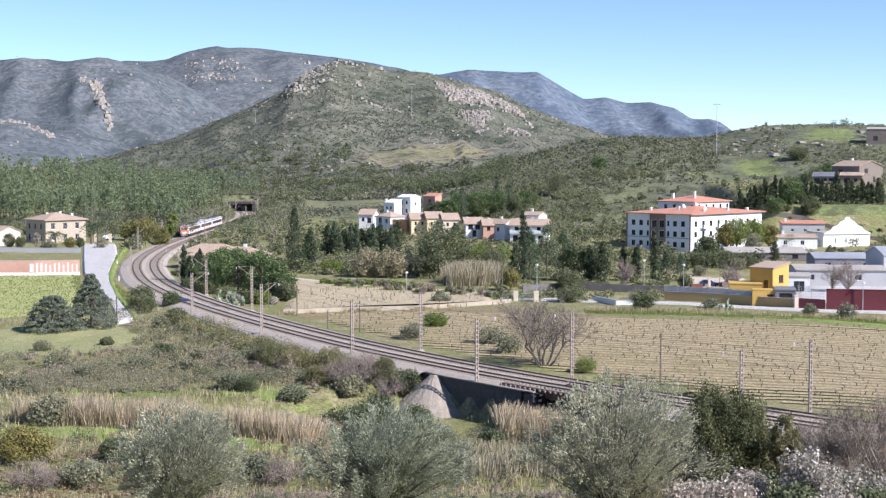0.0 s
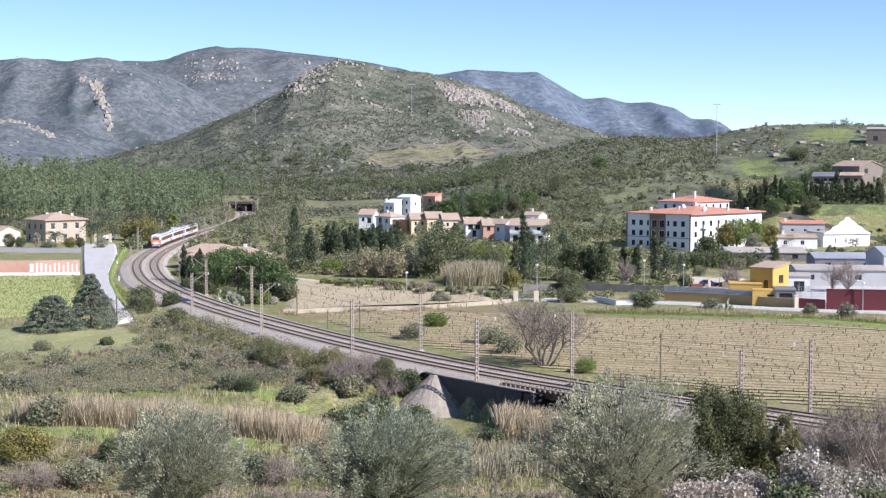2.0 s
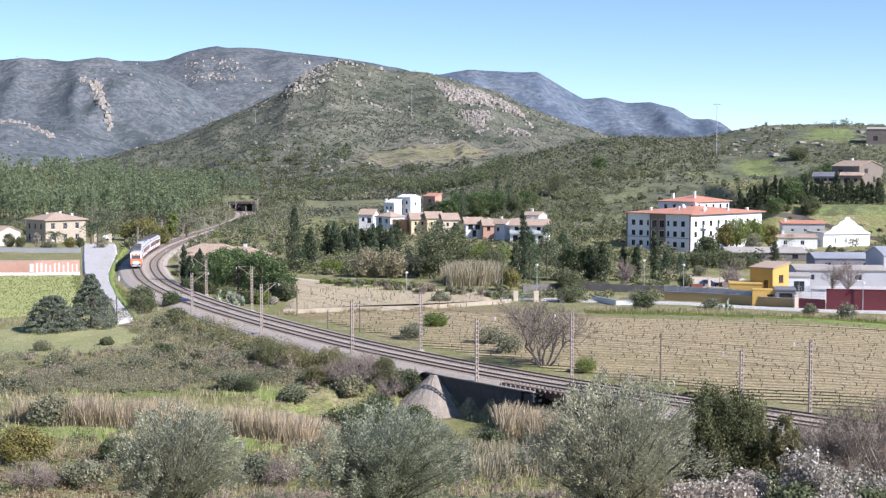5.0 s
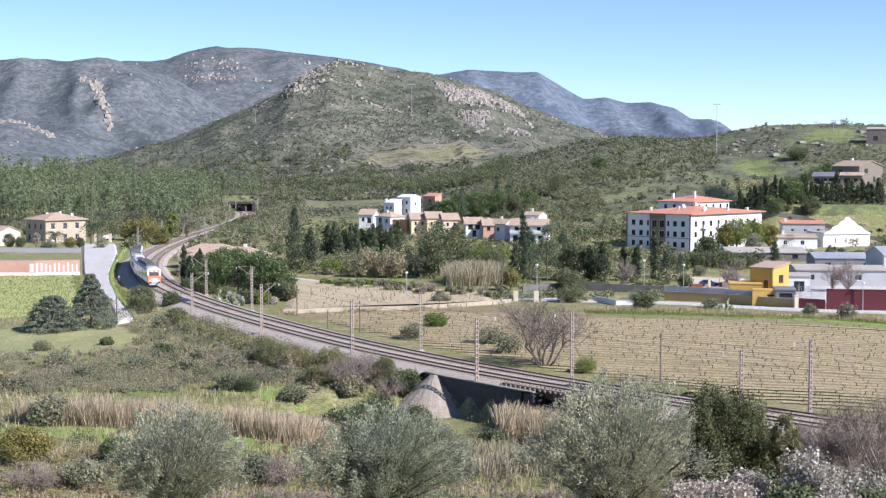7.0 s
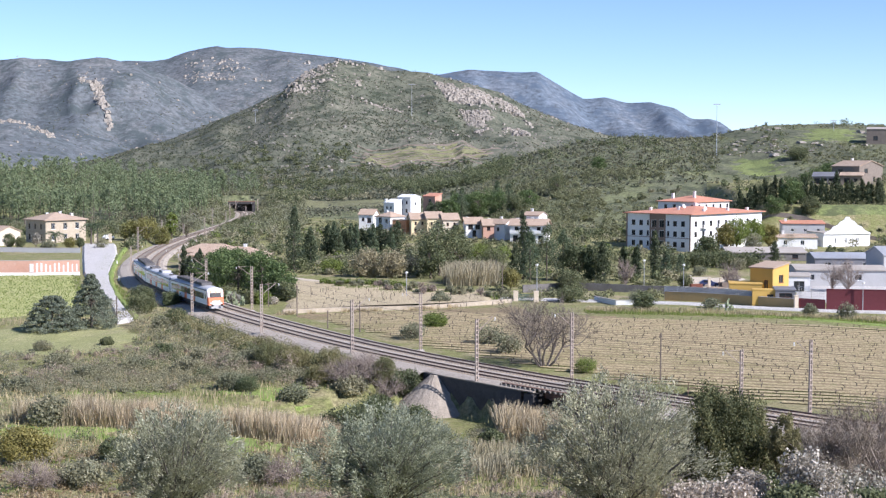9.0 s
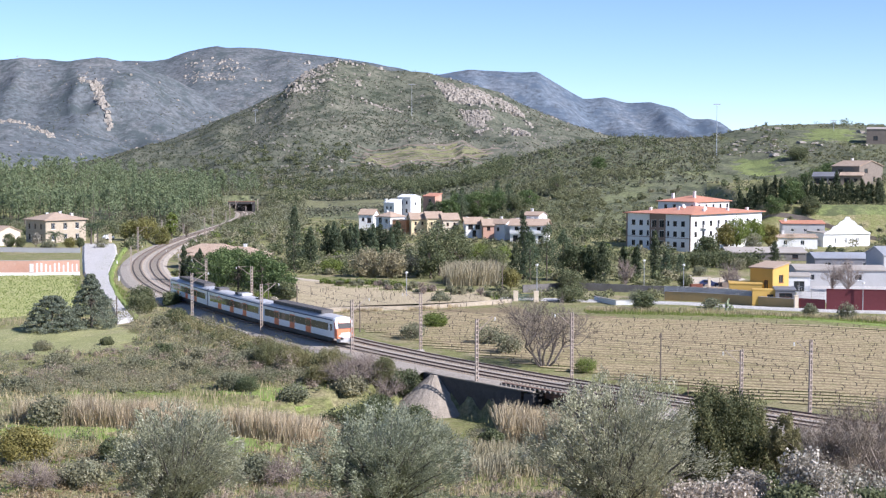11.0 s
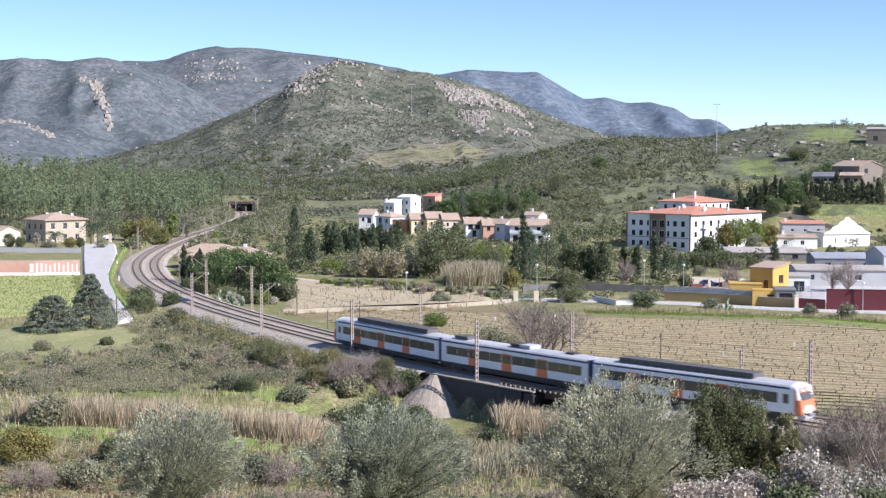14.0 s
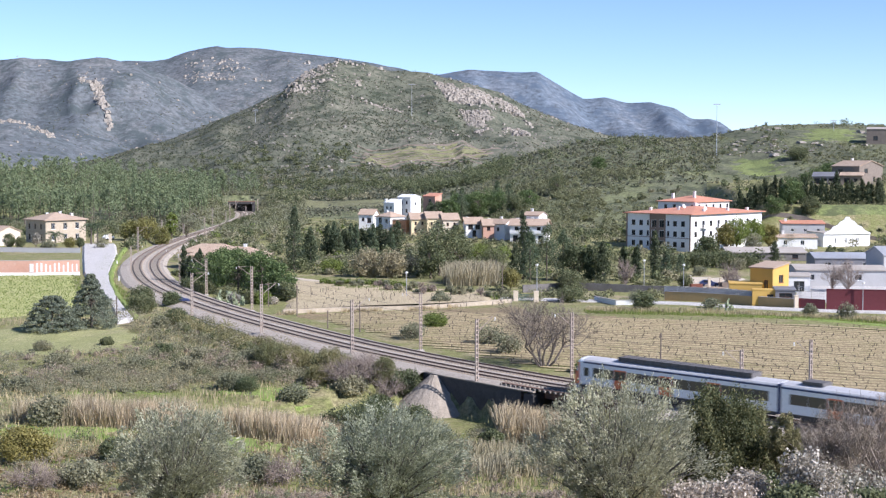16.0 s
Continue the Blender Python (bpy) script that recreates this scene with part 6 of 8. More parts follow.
        tube(tk, [(0, 0, -0.5), (0, 0, h * 0.3), (0, 0, h * 0.9)], [0.03 * h * 0.6, 0.02 * h * 0.6, 0.01], 6)
        leaves(cr, c, np.stack([prof * 0.75, prof * 0.75, np.full(n, h * 0.06)], 1), int(38 * detail), leaf * 1.2, leaf * 0.75, rng, up=1.2)
    elif kind == "pine":
        tone = "pine_leaf"
        n = int(30 * min(2.0, detail ** 0.5))
        c = crown_clumps(rng, n, w * 0.42, w * 0.42, h * 0.43, h * 0.47, 0.55)
        c[:, 2] = np.maximum(c[:, 2], h * 0.1)
        limbs(tk, rng, 0.022 * h, h * 0.6, c[: n // 2], 0.25)
        leaves(cr, c, w * (0.12 + 0.08 * rng.random((n, 1))) * np.array([[1, 1, 0.75]]), int(70 * detail), leaf * 1.1, leaf * 0.75, rng, up=0.4)
    elif kind == "tallpine":
        tone = "dark_pine_leaf"
        n = 60
        zz = 0.10 + 0.90 * rng.random(n)
        prof = w * 0.5 * (1.06 - zz) ** 0.75
        a = rng.random(n) * 6.28
        c = np.stack([np.cos(a) * prof * 0.6, np.sin(a) * prof * 0.6, zz * h * 0.96], 1)
        tube(tk, [(0, 0, -0.5), (0, 0, h * 0.5), (0.1, 0, h * 0.93)], [0.018 * h, 0.013 * h, 0.02], 6)
        leaves(cr, c, np.stack([prof * 0.5, prof * 0.5, np.full(n, h * 0.07)], 1), int(30 * detail), leaf * 0.9, leaf * 0.55, rng, up=0.5)
    elif kind == "cedar":
        tone = "cedar_leaf"
        n = 340
        zz = (np.floor(rng.random(n) ** 0.9 * 11) + 0.35 * rng.random(n)) / 11
        point = 0.95 if h > 0.8 * w else 0.5
        prof = w * 0.47 * np.clip(1.02 - zz, 0, 1) ** point * (0.75 + 0.25 * np.clip(zz * 6, 0, 1))
        a = rng.random(n) * 6.28
        rr = 0.45 + 0.62 * rng.random(n) ** 0.7
        c = np.stack([np.cos(a) * prof * rr, np.sin(a) * prof * rr, 0.05 * h + zz * h * 0.93 - 0.06 * h * rr * (1 - zz)], 1)
        limbs(tk, rng, 0.022 * h, h * 0.85, c[:20], 0.1, start=0.1)
        leaves(cr, c, np.stack([w * 0.065 * (1.3 - zz), w * 0.065 * (1.3 - zz), np.full(n, h * 0.04)], 1), int(20 * detail), leaf, leaf * 0.4, rng, up=0.3)
    elif kind == "fig":
        bark, tone = "fig_bark", "bare_twigs"

        def grow(p, d, ln, r, depth):
            q = p + d * ln * 0.5 + rng.normal(size=3) * ln * 0.07
            e = p + d * ln + rng.normal(size=3) * ln * 0.08
            tube(tk, [p, q, e], [r, r * 0.85, r * 0.62], 5 if depth > 2 else 3)
            if depth == 0:
                return
            for _ in range(3 if depth > 1 else 4):
                nd = d + rng.normal(size=3) * 0.45 + np.array([0, 0, 0.08])
                nd /= np.linalg.norm(nd)
                grow(e if rng.random() < 0.7 else q, nd, ln * (0.62 + 0.2 * rng.random()), r * 0.58, depth - 1)
        for k in range(6):
            a = k * 1.05 + 0.4 * rng.random()
            d = np.array([math.cos(a) * 0.62, math.sin(a) * 0.62, 1.0])
            grow(np.array([math.cos(a) * 0.5, math.sin(a) * 0.5, -0.3]), d / np.linalg.norm(d), h * 0.36, 0.2, 5)
        leaves(cr, crown_clumps(rng, 90, w * 0.46, w * 0.46, h * 0.32, h * 0.64, 0.5), np.full((90, 3), w * 0.11), 55, 0.7, 0.03, rng, up=0.9, fill=0.1)
    elif kind == "bare":
        bark, tone = "twig", "bare_twigs"
        n = 26
        c = crown_clumps(rng, n, w * 0.45, w * 0.45, h * 0.34, h * 0.62, 0.6)
        limbs(tk, rng, 0.03 * h, h * 0.3, c, 0.4, start=0.15)
        for p in c:
            for _ in range(7):
                q = p + rng.normal(size=3) * w * 0.10 + np.array([0, 0, h * 0.04])
                o = p * 0.75 + np.array([0, 0, h * 0.1]) * 0.25 + rng.normal(size=3) * 0.1
                tube(tk, [o, (o + q) / 2 + rng.normal(size=3) * 0.12, q], [0.03, 0.02, 0.008], 4)
        leaves(cr, c, np.full((n, 3), w * 0.16), int(30 * detail), leaf * 1.6, leaf * 0.07, rng, up=0.8, fill=0.1)
    elif kind == "palm":
        tone = "dark_pine_leaf"
        tube(tk, [(0, 0, -0.4), (0.1, 0, h * 0.5), (0, 0, h * 0.82)], [0.3, 0.24, 0.26], 8)
        for k in range(26):
            a, e = rng.random() * 6.28, rng.random() * 1.5 - 0.5
            t = np.linspace(0, 1, 6)
            ln = w * 0.55
            px = np.stack([np.cos(a) * ln * t * math.cos(e * 0.6), np.sin(a) * ln * t * math.cos(e * 0.6), h * 0.82 + ln * (t * math.sin(e) - 0.7 * t * t)], 1)
            leaves(cr, px[1:], np.full((5, 3), 0.16), 10, 0.5, 0.1, rng)
    return tk.mesh("trunk", bark), cr.mesh("crown", tone)


TREE_CACHE, TREE_FIRST = {}, {}
TREE_LABEL = {"round": ("evergreen oak with dense dark green crown", "tree"), "olive": ("olive tree with silvery grey-green crown", "olive tree"), "bright": ("tree in fresh bright green leaf", "tree"),
              "yellow": ("tree with yellowish spring foliage", "tree"), "grey": ("grey-brown tree with thin foliage", "tree"), "blossom": ("small tree in pale blossom", "tree"),
              "willow": ("pale grey-brown tree with budding twigs", "tree"), "cypress": ("slender dark green cypress", "cypress"), "pine": ("broad green umbrella pine", "pine tree"), "tallpine": ("tall dark green pine", "pine tree"),
              "evergreen": ("dense dark evergreen bush", "bush"), "cedar": ("blue-green conifer reaching down to the grass", "conifer"), "bare": ("leafless tree with brown twigs", "tree"), "juniper": ("dark green juniper bush", "bush"), "fig": ("spreading leafless fig tree", "tree"), "palm": ("palm with drooping dark fronds", "palm")}


def plant(kind, x, y, h, w, variant=0, label="", detail=1.0, leaf=None, own=False, z=None, turn=None):
    """A tree; alike ones share their meshes."""
    key = (kind, variant, round(h / w, 1)) if not own else (kind, variant, h, w)
    rz = (x * 37 + y * 61) % 360 if turn is None else turn
    if key not in TREE_CACHE:
        TREE_CACHE[key] = (*tree_meshes(kind, h, w, hash((len(kind), variant, round(h * 10))) % 9999, detail if leaf else 2.2 * detail, leaf or max(0.18, min(0.32, h * 0.04))), h)
    tk, cr, h0 = TREE_CACHE[key]
    lab, cat = TREE_LABEL[kind]
    name = {"olive": "olive_tree", "cypress": "cypress", "pine": "pine_tree", "tallpine": "pine_tree", "cedar": "conifer", "palm": "palm_tree"}.get(kind, "tree")
    t = thing(name, label or lab, cat, x, y, gz(x, y) if z is None else z, rz, scale=h / h0)
    part("trunk", tk, None, t)
    part("crown", cr, None, t)
    return t


# olives and bushes on the slope below the camera
OLIVE_A = plant("olive", 7.9, 62.0, 7.0, 8.8, 1, "large silvery olive tree on the near slope", 7.0, 0.135, True, turn=0, z=gz(7.9, 62.0) - 0.7)
OLIVE_B = plant("olive", -2.5, 64.0, 5.0, 8.4, 2, "bushy silvery olive tree on the near slope", 7.0, 0.135, True, turn=0)
OLIVE_C = plant("olive", -12.8, 66.0, 5.6, 7.4, 3, "grey-green olive tree on the near slope", 7.0, 0.135, True, turn=0)
plant("evergreen", 15.4, 76.0, 7.6, 5.6, 4, "dark evergreen bush on the near slope", 9.0, 0.125, True)
plant("evergreen", 13.8, 74.0, 6.2, 3.4, 8, "dark evergreen bush on the near slope", 7.0, 0.125, True)
plant("juniper", 17.6, 78.0, 7.0, 3.4, 9, "dark evergreen bush on the near slope", 5.0, 0.16, True)
plant("juniper", 18.5, 74.0, 6.2, 2.5, 5, "upright dark green juniper bush", 6.0, 0.14, True)
for _k, (_x, _y, _h, _w) in enumerate(((12.9, 58.0, 2.4, 2.6), (15.0, 56.0, 3.0, 3.0), (17.8, 58.0, 2.8, 3.2), (11.6, 60.0, 1.8, 2.6), (14.6, 50.0, 1.6, 3.0), (10.5, 58.0, 1.7, 2.6), (11.6, 55.0, 1.6, 2.6))):
    plant("blossom", _x, _y, _h, _w, 10 + _k, "wild shrub with white blossom on the near slope", 4.0, 0.10, True)
for _k, (_x, _y, _h, _w) in enumerate(((14.3, 60.0, 2.2, 3.0), (16.9, 60.0, 2.6, 3.0), (14.0, 54.0, 1.6, 2.6), (16.4, 52.0, 1.8, 3.0))):
    plant("round", _x, _y, _h, _w, 30 + _k, "low dark shrub on the near slope", 4.0, 0.12, True)
for _k, (_x, _y, _h, _w) in enumerate(((22.7, 78.0, 6.6, 5.0), (23.8, 76.0, 7.0, 6.0), (22.1, 80.0, 6.2, 4.5), (26.2, 78.0, 7.0, 6.0), (21.3, 70.0, 5.6, 4.5), (19.8, 70.0, 4.8, 4.0))):
    plant("bare", _x, _y, _h, _w, 20 + _k, "leafless purple-brown shrub on the near slope", 5.0, 0.3, True)
# single bushes along the railway bank and on the rough meadow
for _k, (_kind, _x, _y, _h, _w) in enumerate((
        ("juniper", -23.7, 188.7, 4.0, 5.6), ("grey", -26.3, 192.4, 2.6, 5.0), ("juniper", -19.7, 185.7, 3.6, 5.0), ("juniper", -14.9, 182.7, 4.0, 5.0), ("juniper", -12.9, 182.7, 3.0, 3.6), ("bare", -11.3, 173.7, 4.0, 6.4), ("juniper", -16.1, 175.3, 2.4, 4.2),
        ("bare", -13.3, 174.2, 3.2, 5.0), ("juniper", -7.5, 175.7, 4.0, 3.6), ("bare", -9.3, 175.7, 4.0, 5.5), ("round", -4.7, 174.6, 4.0, 4.6), ("round", -9.0, 151.8, 5.0, 8.6), ("round", -12.4, 154.9, 3.4, 5.0),
        ("round", -5.3, 152.7, 4.0, 5.5), ("grey", -18.1, 166.8, 2.2, 4.0), ("grey", -26.2, 170.9, 2.2, 4.4), ("round", -23.9, 169.2, 2.2, 3.4), ("grey", -41.8, 187.2, 2.0, 4.4), ("grey", -34.4, 184.7, 2.2, 4.8),
        ("grey", -53.2, 189.8, 2.0, 4.2), ("round", -51.6, 211.9, 1.4, 2.2), ("grey", -59.7, 205.6, 1.8, 3.6), ("round", -53.9, 246.6, 3.6, 6.0), ("round", -44.5, 230.2, 3.0, 4.4), ("grey", -46.4, 227.2, 2.0, 3.6),
        ("grey", -42.3, 148.1, 3.0, 6.0), ("yellow", -39.4, 129.6, 3.6, 6.4), ("round", -30.5, 129.1, 2.6, 4.0), ("grey", -16.3, 122.2, 2.4, 5.0), ("bare", -14.1, 120.0, 2.4, 5.0), ("round", 5.3, 150.3, 2.2, 3.2),
        ("grey", -31.4, 120.0, 2.4, 5.0), ("bare", -35.2, 118.0, 2.2, 5.0), ("round", 4.1, 131.8, 2.0, 3.6), ("grey", 8.1, 134.2, 2.0, 4.0), ("bare", -9.4, 178.1, 3.6, 6.0), ("bare", -6.7, 172.8, 3.4, 5.0), ("round", -3.2, 160.9, 3.0, 4.4), ("round", -8.0, 167.0, 3.2, 5.0), ("grey", -11.6, 172.1, 2.4, 5.0), ("grey", -16.3, 176.9, 2.0, 4.4), ("round", -0.9, 148.3, 2.4, 4.0), ("grey", 1.8, 144.1, 1.8, 4.0), ("grey", -33.9, 195.1, 2.0, 4.6), ("grey", -46.8, 179.9, 1.8, 4.2), ("grey", -52.9, 170.9, 1.8, 4.2), ("round", -40.7, 200.8, 1.8, 3.6), ("grey", -28.7, 187.2, 2.2, 4.6))):
    plant(_kind, _x, _y, _h, _w, 40 + _k % 5 + (50 if _y < 142 else 0), {"round": "rounded dark green bush on rough ground", "grey": "grey-green bush on rough ground", "bare": "leafless brown bush on rough ground", "yellow": "yellow-green bush on rough ground", "juniper": "feathery olive-green broom bush on the railway bank"}[_kind], *((5.0, 0.15) if _y < 142 else (4.0, 0.16)))
plant("cedar", -63.4, 224.0, 5.9, 9.6, 1, "broad blue-green conifer on the meadow", 3.0, 0.3, True)
plant("cedar", -58.3, 229.0, 9.2, 10.6, 2, "pointed blue-green conifer on the meadow", 3.0, 0.3, True)
plant("fig", 13.4, 183.1, 9.0, 13.0, 30, "spreading many-stemmed leafless fig tree beside the railway", 3.0, 0.35, True)
# terraced olive orchard
for _k in range(24):
    _x, _y = ((-22.4, 300.0), (-12.0, 290.0), (-6.0, 282.0))[_k % 3]
    _j = _k // 3
    plant("bare" if _k % 4 == 1 else "grey", _x + 2.6 * _j + 0.7 * math.sin(_k * 7.1), _y - 0.4 * _j + 1.2 * math.sin(_k * 3.7), 1.7 + 0.4 * math.sin(_k * 5.3), 2.3, 5 + _k % 2, "small pruned tree in a terraced orchard", 1.0, 0.24)
# umbrella pines by the railway
for _k, (_x, _y, _h, _w) in enumerate(((-49.6, 296.0, 8.2, 9), (-42.2, 285.0, 9.6, 11), (-36.4, 278.0, 9.4, 10), (-32.3, 272.0, 7.4, 7), (-48.3, 305.0, 9.0, 9), (-42.0, 300.0, 10.0, 10))):
    plant("pine", _x, _y, _h, _w, _k % 3, "broad umbrella pine beside the railway", 2.0, 0.34)
for _x, _y, _h, _w in ((-57.1, 305.0, 8.5, 2.0), (-54.9, 300.0, 6.5, 2.2), (-53.7, 302.0, 7, 2.4), (-54.5, 310.0, 7.5, 2.4)):
    plant("cypress", _x, _y, _h, _w, 1)
# gardens
for _kind, _x, _y, _h, _w, _v in (
        ("cypress", -36.5, 338.0, 15.5, 4.2, 2), ("tallpine", -36.9, 345.0, 16.0, 6.5, 1), ("cypress", -33.1, 345.0, 10.0, 3.6, 3), ("tallpine", -33.5, 350.0, 10.5, 5.5, 2),
        ("bright", -27.1, 335.0, 4.2, 7.0, 1), ("willow", -18.0, 326.0, 7.5, 9.5, 1), ("willow", -11.9, 324.0, 7.6, 9.0, 2), ("grey", -8.0, 335.0, 6.0, 7.0, 3),
        ("round", -0.8, 330.0, 13.0, 12.5, 1), ("tallpine", -4.6, 509.0, 8.4, 9.0, 2), ("tallpine", -2.0, 507.0, 8.8, 9.0, 1), ("pine", -0.5, 511.0, 9.4, 7.0, 1), ("pine", 2.6, 506.0, 11.0, 8.0, 1), ("tallpine", 7.0, 512.0, 13.0, 8.0, 2), ("pine", 13.0, 520.0, 12.0, 9.0, 2), ("pine", 19.0, 524.0, 12.0, 10.0, 1), ("round", 27.0, 520.0, 9.0, 8.0, 1), ("pine", 33.0, 530.0, 9.0, 9.0, 2), ("round", -2.9, 322.0, 9.0, 8.0, 2), ("round", 3.5, 335.0, 10.0, 8.5, 1), ("yellow", 14.2, 292.0, 5.0, 5.2, 2),
        ("cypress", 18.5, 320.0, 15.5, 3.0, 1), ("tallpine", 19.6, 312.0, 12.0, 8.5, 1), ("tallpine", 23.6, 315.0, 13.0, 10.0, 2), ("tallpine", 27.6, 318.0, 11.5, 9.5, 3), ("cypress", 16.1, 310.0, 8.5, 2.6, 2),
        ("round", 30.3, 315.0, 9.0, 7.5, 1), ("cypress", 32.8, 312.0, 8.0, 3.0, 2), ("round", 36.4, 318.0, 8.0, 7.0, 2), ("cypress", 35.8, 310.0, 9.2, 3.0, 3), ("round", 26.7, 290.0, 5.0, 6.5, 2),
        ("cypress", 41.4, 318.0, 7.5, 2.6, 1), ("cypress", 49.3, 322.0, 11.0, 2.6, 2), ("cypress", 44.2, 316.0, 8.0, 2.4, 3), ("bare", 39.6, 300.0, 6.5, 5.0, 1), ("tallpine", 52.4, 325.0, 6.4, 4.4, 2), ("tallpine", 55.0, 320.0, 6.0, 4.2, 1),
        ("bright", 85.2, 402.0, 10.5, 10.0, 3), ("bright", 91.5, 408.0, 9.5, 8.0, 1), ("yellow", 81.6, 400.0, 9.0, 7.0, 1), ("round", 73.3, 385.0, 6.2, 6.2, 3), ("yellow", 96.9, 412.0, 8.0, 7.0, 2),
        ("pine", 114.1, 455.0, 10.0, 9.0, 1), ("pine", 107.7, 450.0, 7.0, 7.0, 2), ("round", 119.2, 450.0, 7.0, 8.0, 1), ("grey", 86.3, 385.0, 7.0, 6.5, 1), ("bare", 61.8, 300.0, 5.5, 6.0, 2),
        ("grey", 69.6, 238.0, 3.2, 4.2, 3), ("grey", 64.6, 243.0, 2.4, 3.2, 2), ("grey", 49.6, 255.0, 2.0, 4.4, 1), ("round", 65.7, 362.0, 3.6, 6.0, 1), ("round", 69.0, 360.0, 3.6, 7.0, 2), ("round", 74.2, 364.0, 3.4, 7.0, 1), ("cypress", 86.2, 360.0, 6.0, 2.6, 2), ("grey", 36.9, 262.0, 3.0, 4.5, 3), ("round", 57.7, 345.0, 4.5, 5.0, 2), ("round", 52.6, 300.0, 3.0, 4.0, 1), ("bare", 60.9, 290.0, 4.5, 4.0, 2), ("grey", 73.9, 345.0, 3.6, 5.0, 1), ("round", 77.8, 350.0, 3.2, 5.0, 2), ("grey", 61.2, 330.0, 2.6, 5.0, 3), ("round", -53.4, 292.0, 3.0, 5.0, 1), ("round", -48.4, 282.0, 3.2, 5.5, 2), ("round", -42.5, 272.0, 2.8, 5.5, 1), ("round", -35.9, 266.0, 2.6, 5.0, 2), ("blossom", -39.7, 263.0, 2.4, 3.4, 2), ("blossom", -32.4, 262.0, 1.6, 3.0, 1), ("round", -30.4, 268.0, 4.0, 5.0, 1), ("grey", 7.8, 315.0, 5.0, 7.0, 2), ("round", 11.6, 330.0, 7.0, 7.0, 1), ("bright", 10.2, 380.0, 5.0, 8.0, 2), ("bright", 16.2, 375.0, 4.0, 7.0, 1), ("round", 4.2, 400.0, 8.0, 6.0, 2), ("tallpine", 21.3, 545.0, 11.0, 8.0, 1), ("tallpine", 25.5, 540.0, 10.0, 9.0, 2), ("pine", 12.1, 530.0, 9.0, 11.0, 1), ("pine", 6.8, 535.0, 10.0, 9.0, 2), ("round", 45.8, 560.0, 9.0, 9.0, 1), ("pine", 67.4, 600.0, 8.0, 7.0, 1), ("grey", 104.0, 415.0, 5.0, 6.5, 2), ("bare", 80.2, 285.0, 6.5, 6.0, 3), ("bare", 83.6, 285.0, 7.0, 7.0, 1),
        ("yellow", -101.4, 448.0, 7.4, 8.0, 1), ("yellow", -95.3, 445.0, 8.6, 10.0, 2), ("yellow", -89.5, 440.0, 7.0, 7.5, 1), ("bright", -92.0, 470.0, 10.0, 5.0, 2), ("grey", -88.7, 480.0, 9.0, 9.0, 1),
        ("palm", -107.9, 425.0, 7.5, 6.0, 1), ("palm", -106.6, 428.0, 7.5, 5.0, 1), ("palm", -116.9, 418.0, 5.0, 5.5, 1), ("round", -128.3, 410.0, 5.0, 4.6, 2), ("round", -124.5, 408.0, 4.4, 4.0, 3), ("blossom", -121.9, 415.0, 5.0, 3.6, 1), ("grey", -115.2, 405.0, 4.0, 5.5, 2),
        ("yellow", -109.9, 408.0, 4.2, 4.4, 2), ("round", -107.5, 410.0, 4.0, 3.0, 1), ("grey", -101.6, 412.0, 4.0, 4.5, 3), ("round", -58.0, 266.0, 3.6, 6.0, 2), ("round", -50.8, 258.0, 3.0, 4.6, 1), ("bright", -34.0, 262.0, 2.6, 4.0, 1), ("round", -36.3, 263.0, 3.0, 4.0, 2),
        ("bright", -1.3, 226.0, 2.4, 5.0, 2), ("bright", 18.5, 178.0, 2.2, 4.0, 1), ("grey", 6.8, 205.0, 3.4, 6.0, 3), ("grey", -4.6, 210.0, 2.8, 5.0, 1), ("grey", 9.3, 196.0, 3.0, 5.0, 2),
        ("round", 155.7, 610.0, 7.0, 11.0, 1), ("round", 36.5, 252.0, 3.4, 5.0, 1), ("grey", -0.4, 265.0, 2.6, 5.0, 2), ("round", 24.7, 268.0, 3.6, 6.4, 3)):
    plant(_kind, _x, _y, _h, _w, _v)
# row of conifers behind the gardens
for _k in range(13):
    plant("tallpine" if _k % 3 else "cypress", -32.0 + _k * 1.6, 385 + 3 * math.sin(_k * 2.1), 8.6 + 1.2 * math.sin(_k * 1.7), 4.4, 1 + _k % 3)
# trees that screen the far railway
for _k in range(15):
    _x, _y = on_track(322 + 5.5 * _k, GAP + 4.8 + 2.2 * math.sin(_k * 2.0))
    plant(("grey", "round", "grey")[_k % 3], float(_x), float(_y), 3.2 + 0.6 * math.sin(_k * 4.0), 5.0, 1 + _k % 3, "rounded bush beside the far railway")
for _x, _y, _h, _w in ((159.6, 575.0, 6.0, 9.0), (152.6, 568.0, 5.0, 7.0), (158.2, 560.0, 6.0, 8.0), (145.9, 560.0, 4.5, 6.0)):
    plant("pine", _x, _y, _h, _w, 1, "rounded green pine on the grassy hill")
# cypress row under the stone house
for _k in range(30):
    plant("cypress", 97.5 + _k * 1.7, 464 + 0.9 * math.sin(_k * 3.3), 7.4 + 1.2 * math.sin(_k * 2.3) + (2.5 if _k in (1, 8, 20) else 0), 2.7, 1 + _k % 3)


# ---- wild growth: nobody could count it ----
def free(x, y, edge=7.0):
    d, along = track_offset(x, y)
    ok = np.abs(d) > edge
    ok &= ~((np.abs(along - BRIDGE_S + 6) < 24) & (d < 0) & (d > -13))
    for hx, hy, hr in NOGO:
        ok &= np.hypot(x - hx, y - hy) > hr
    return ok, d


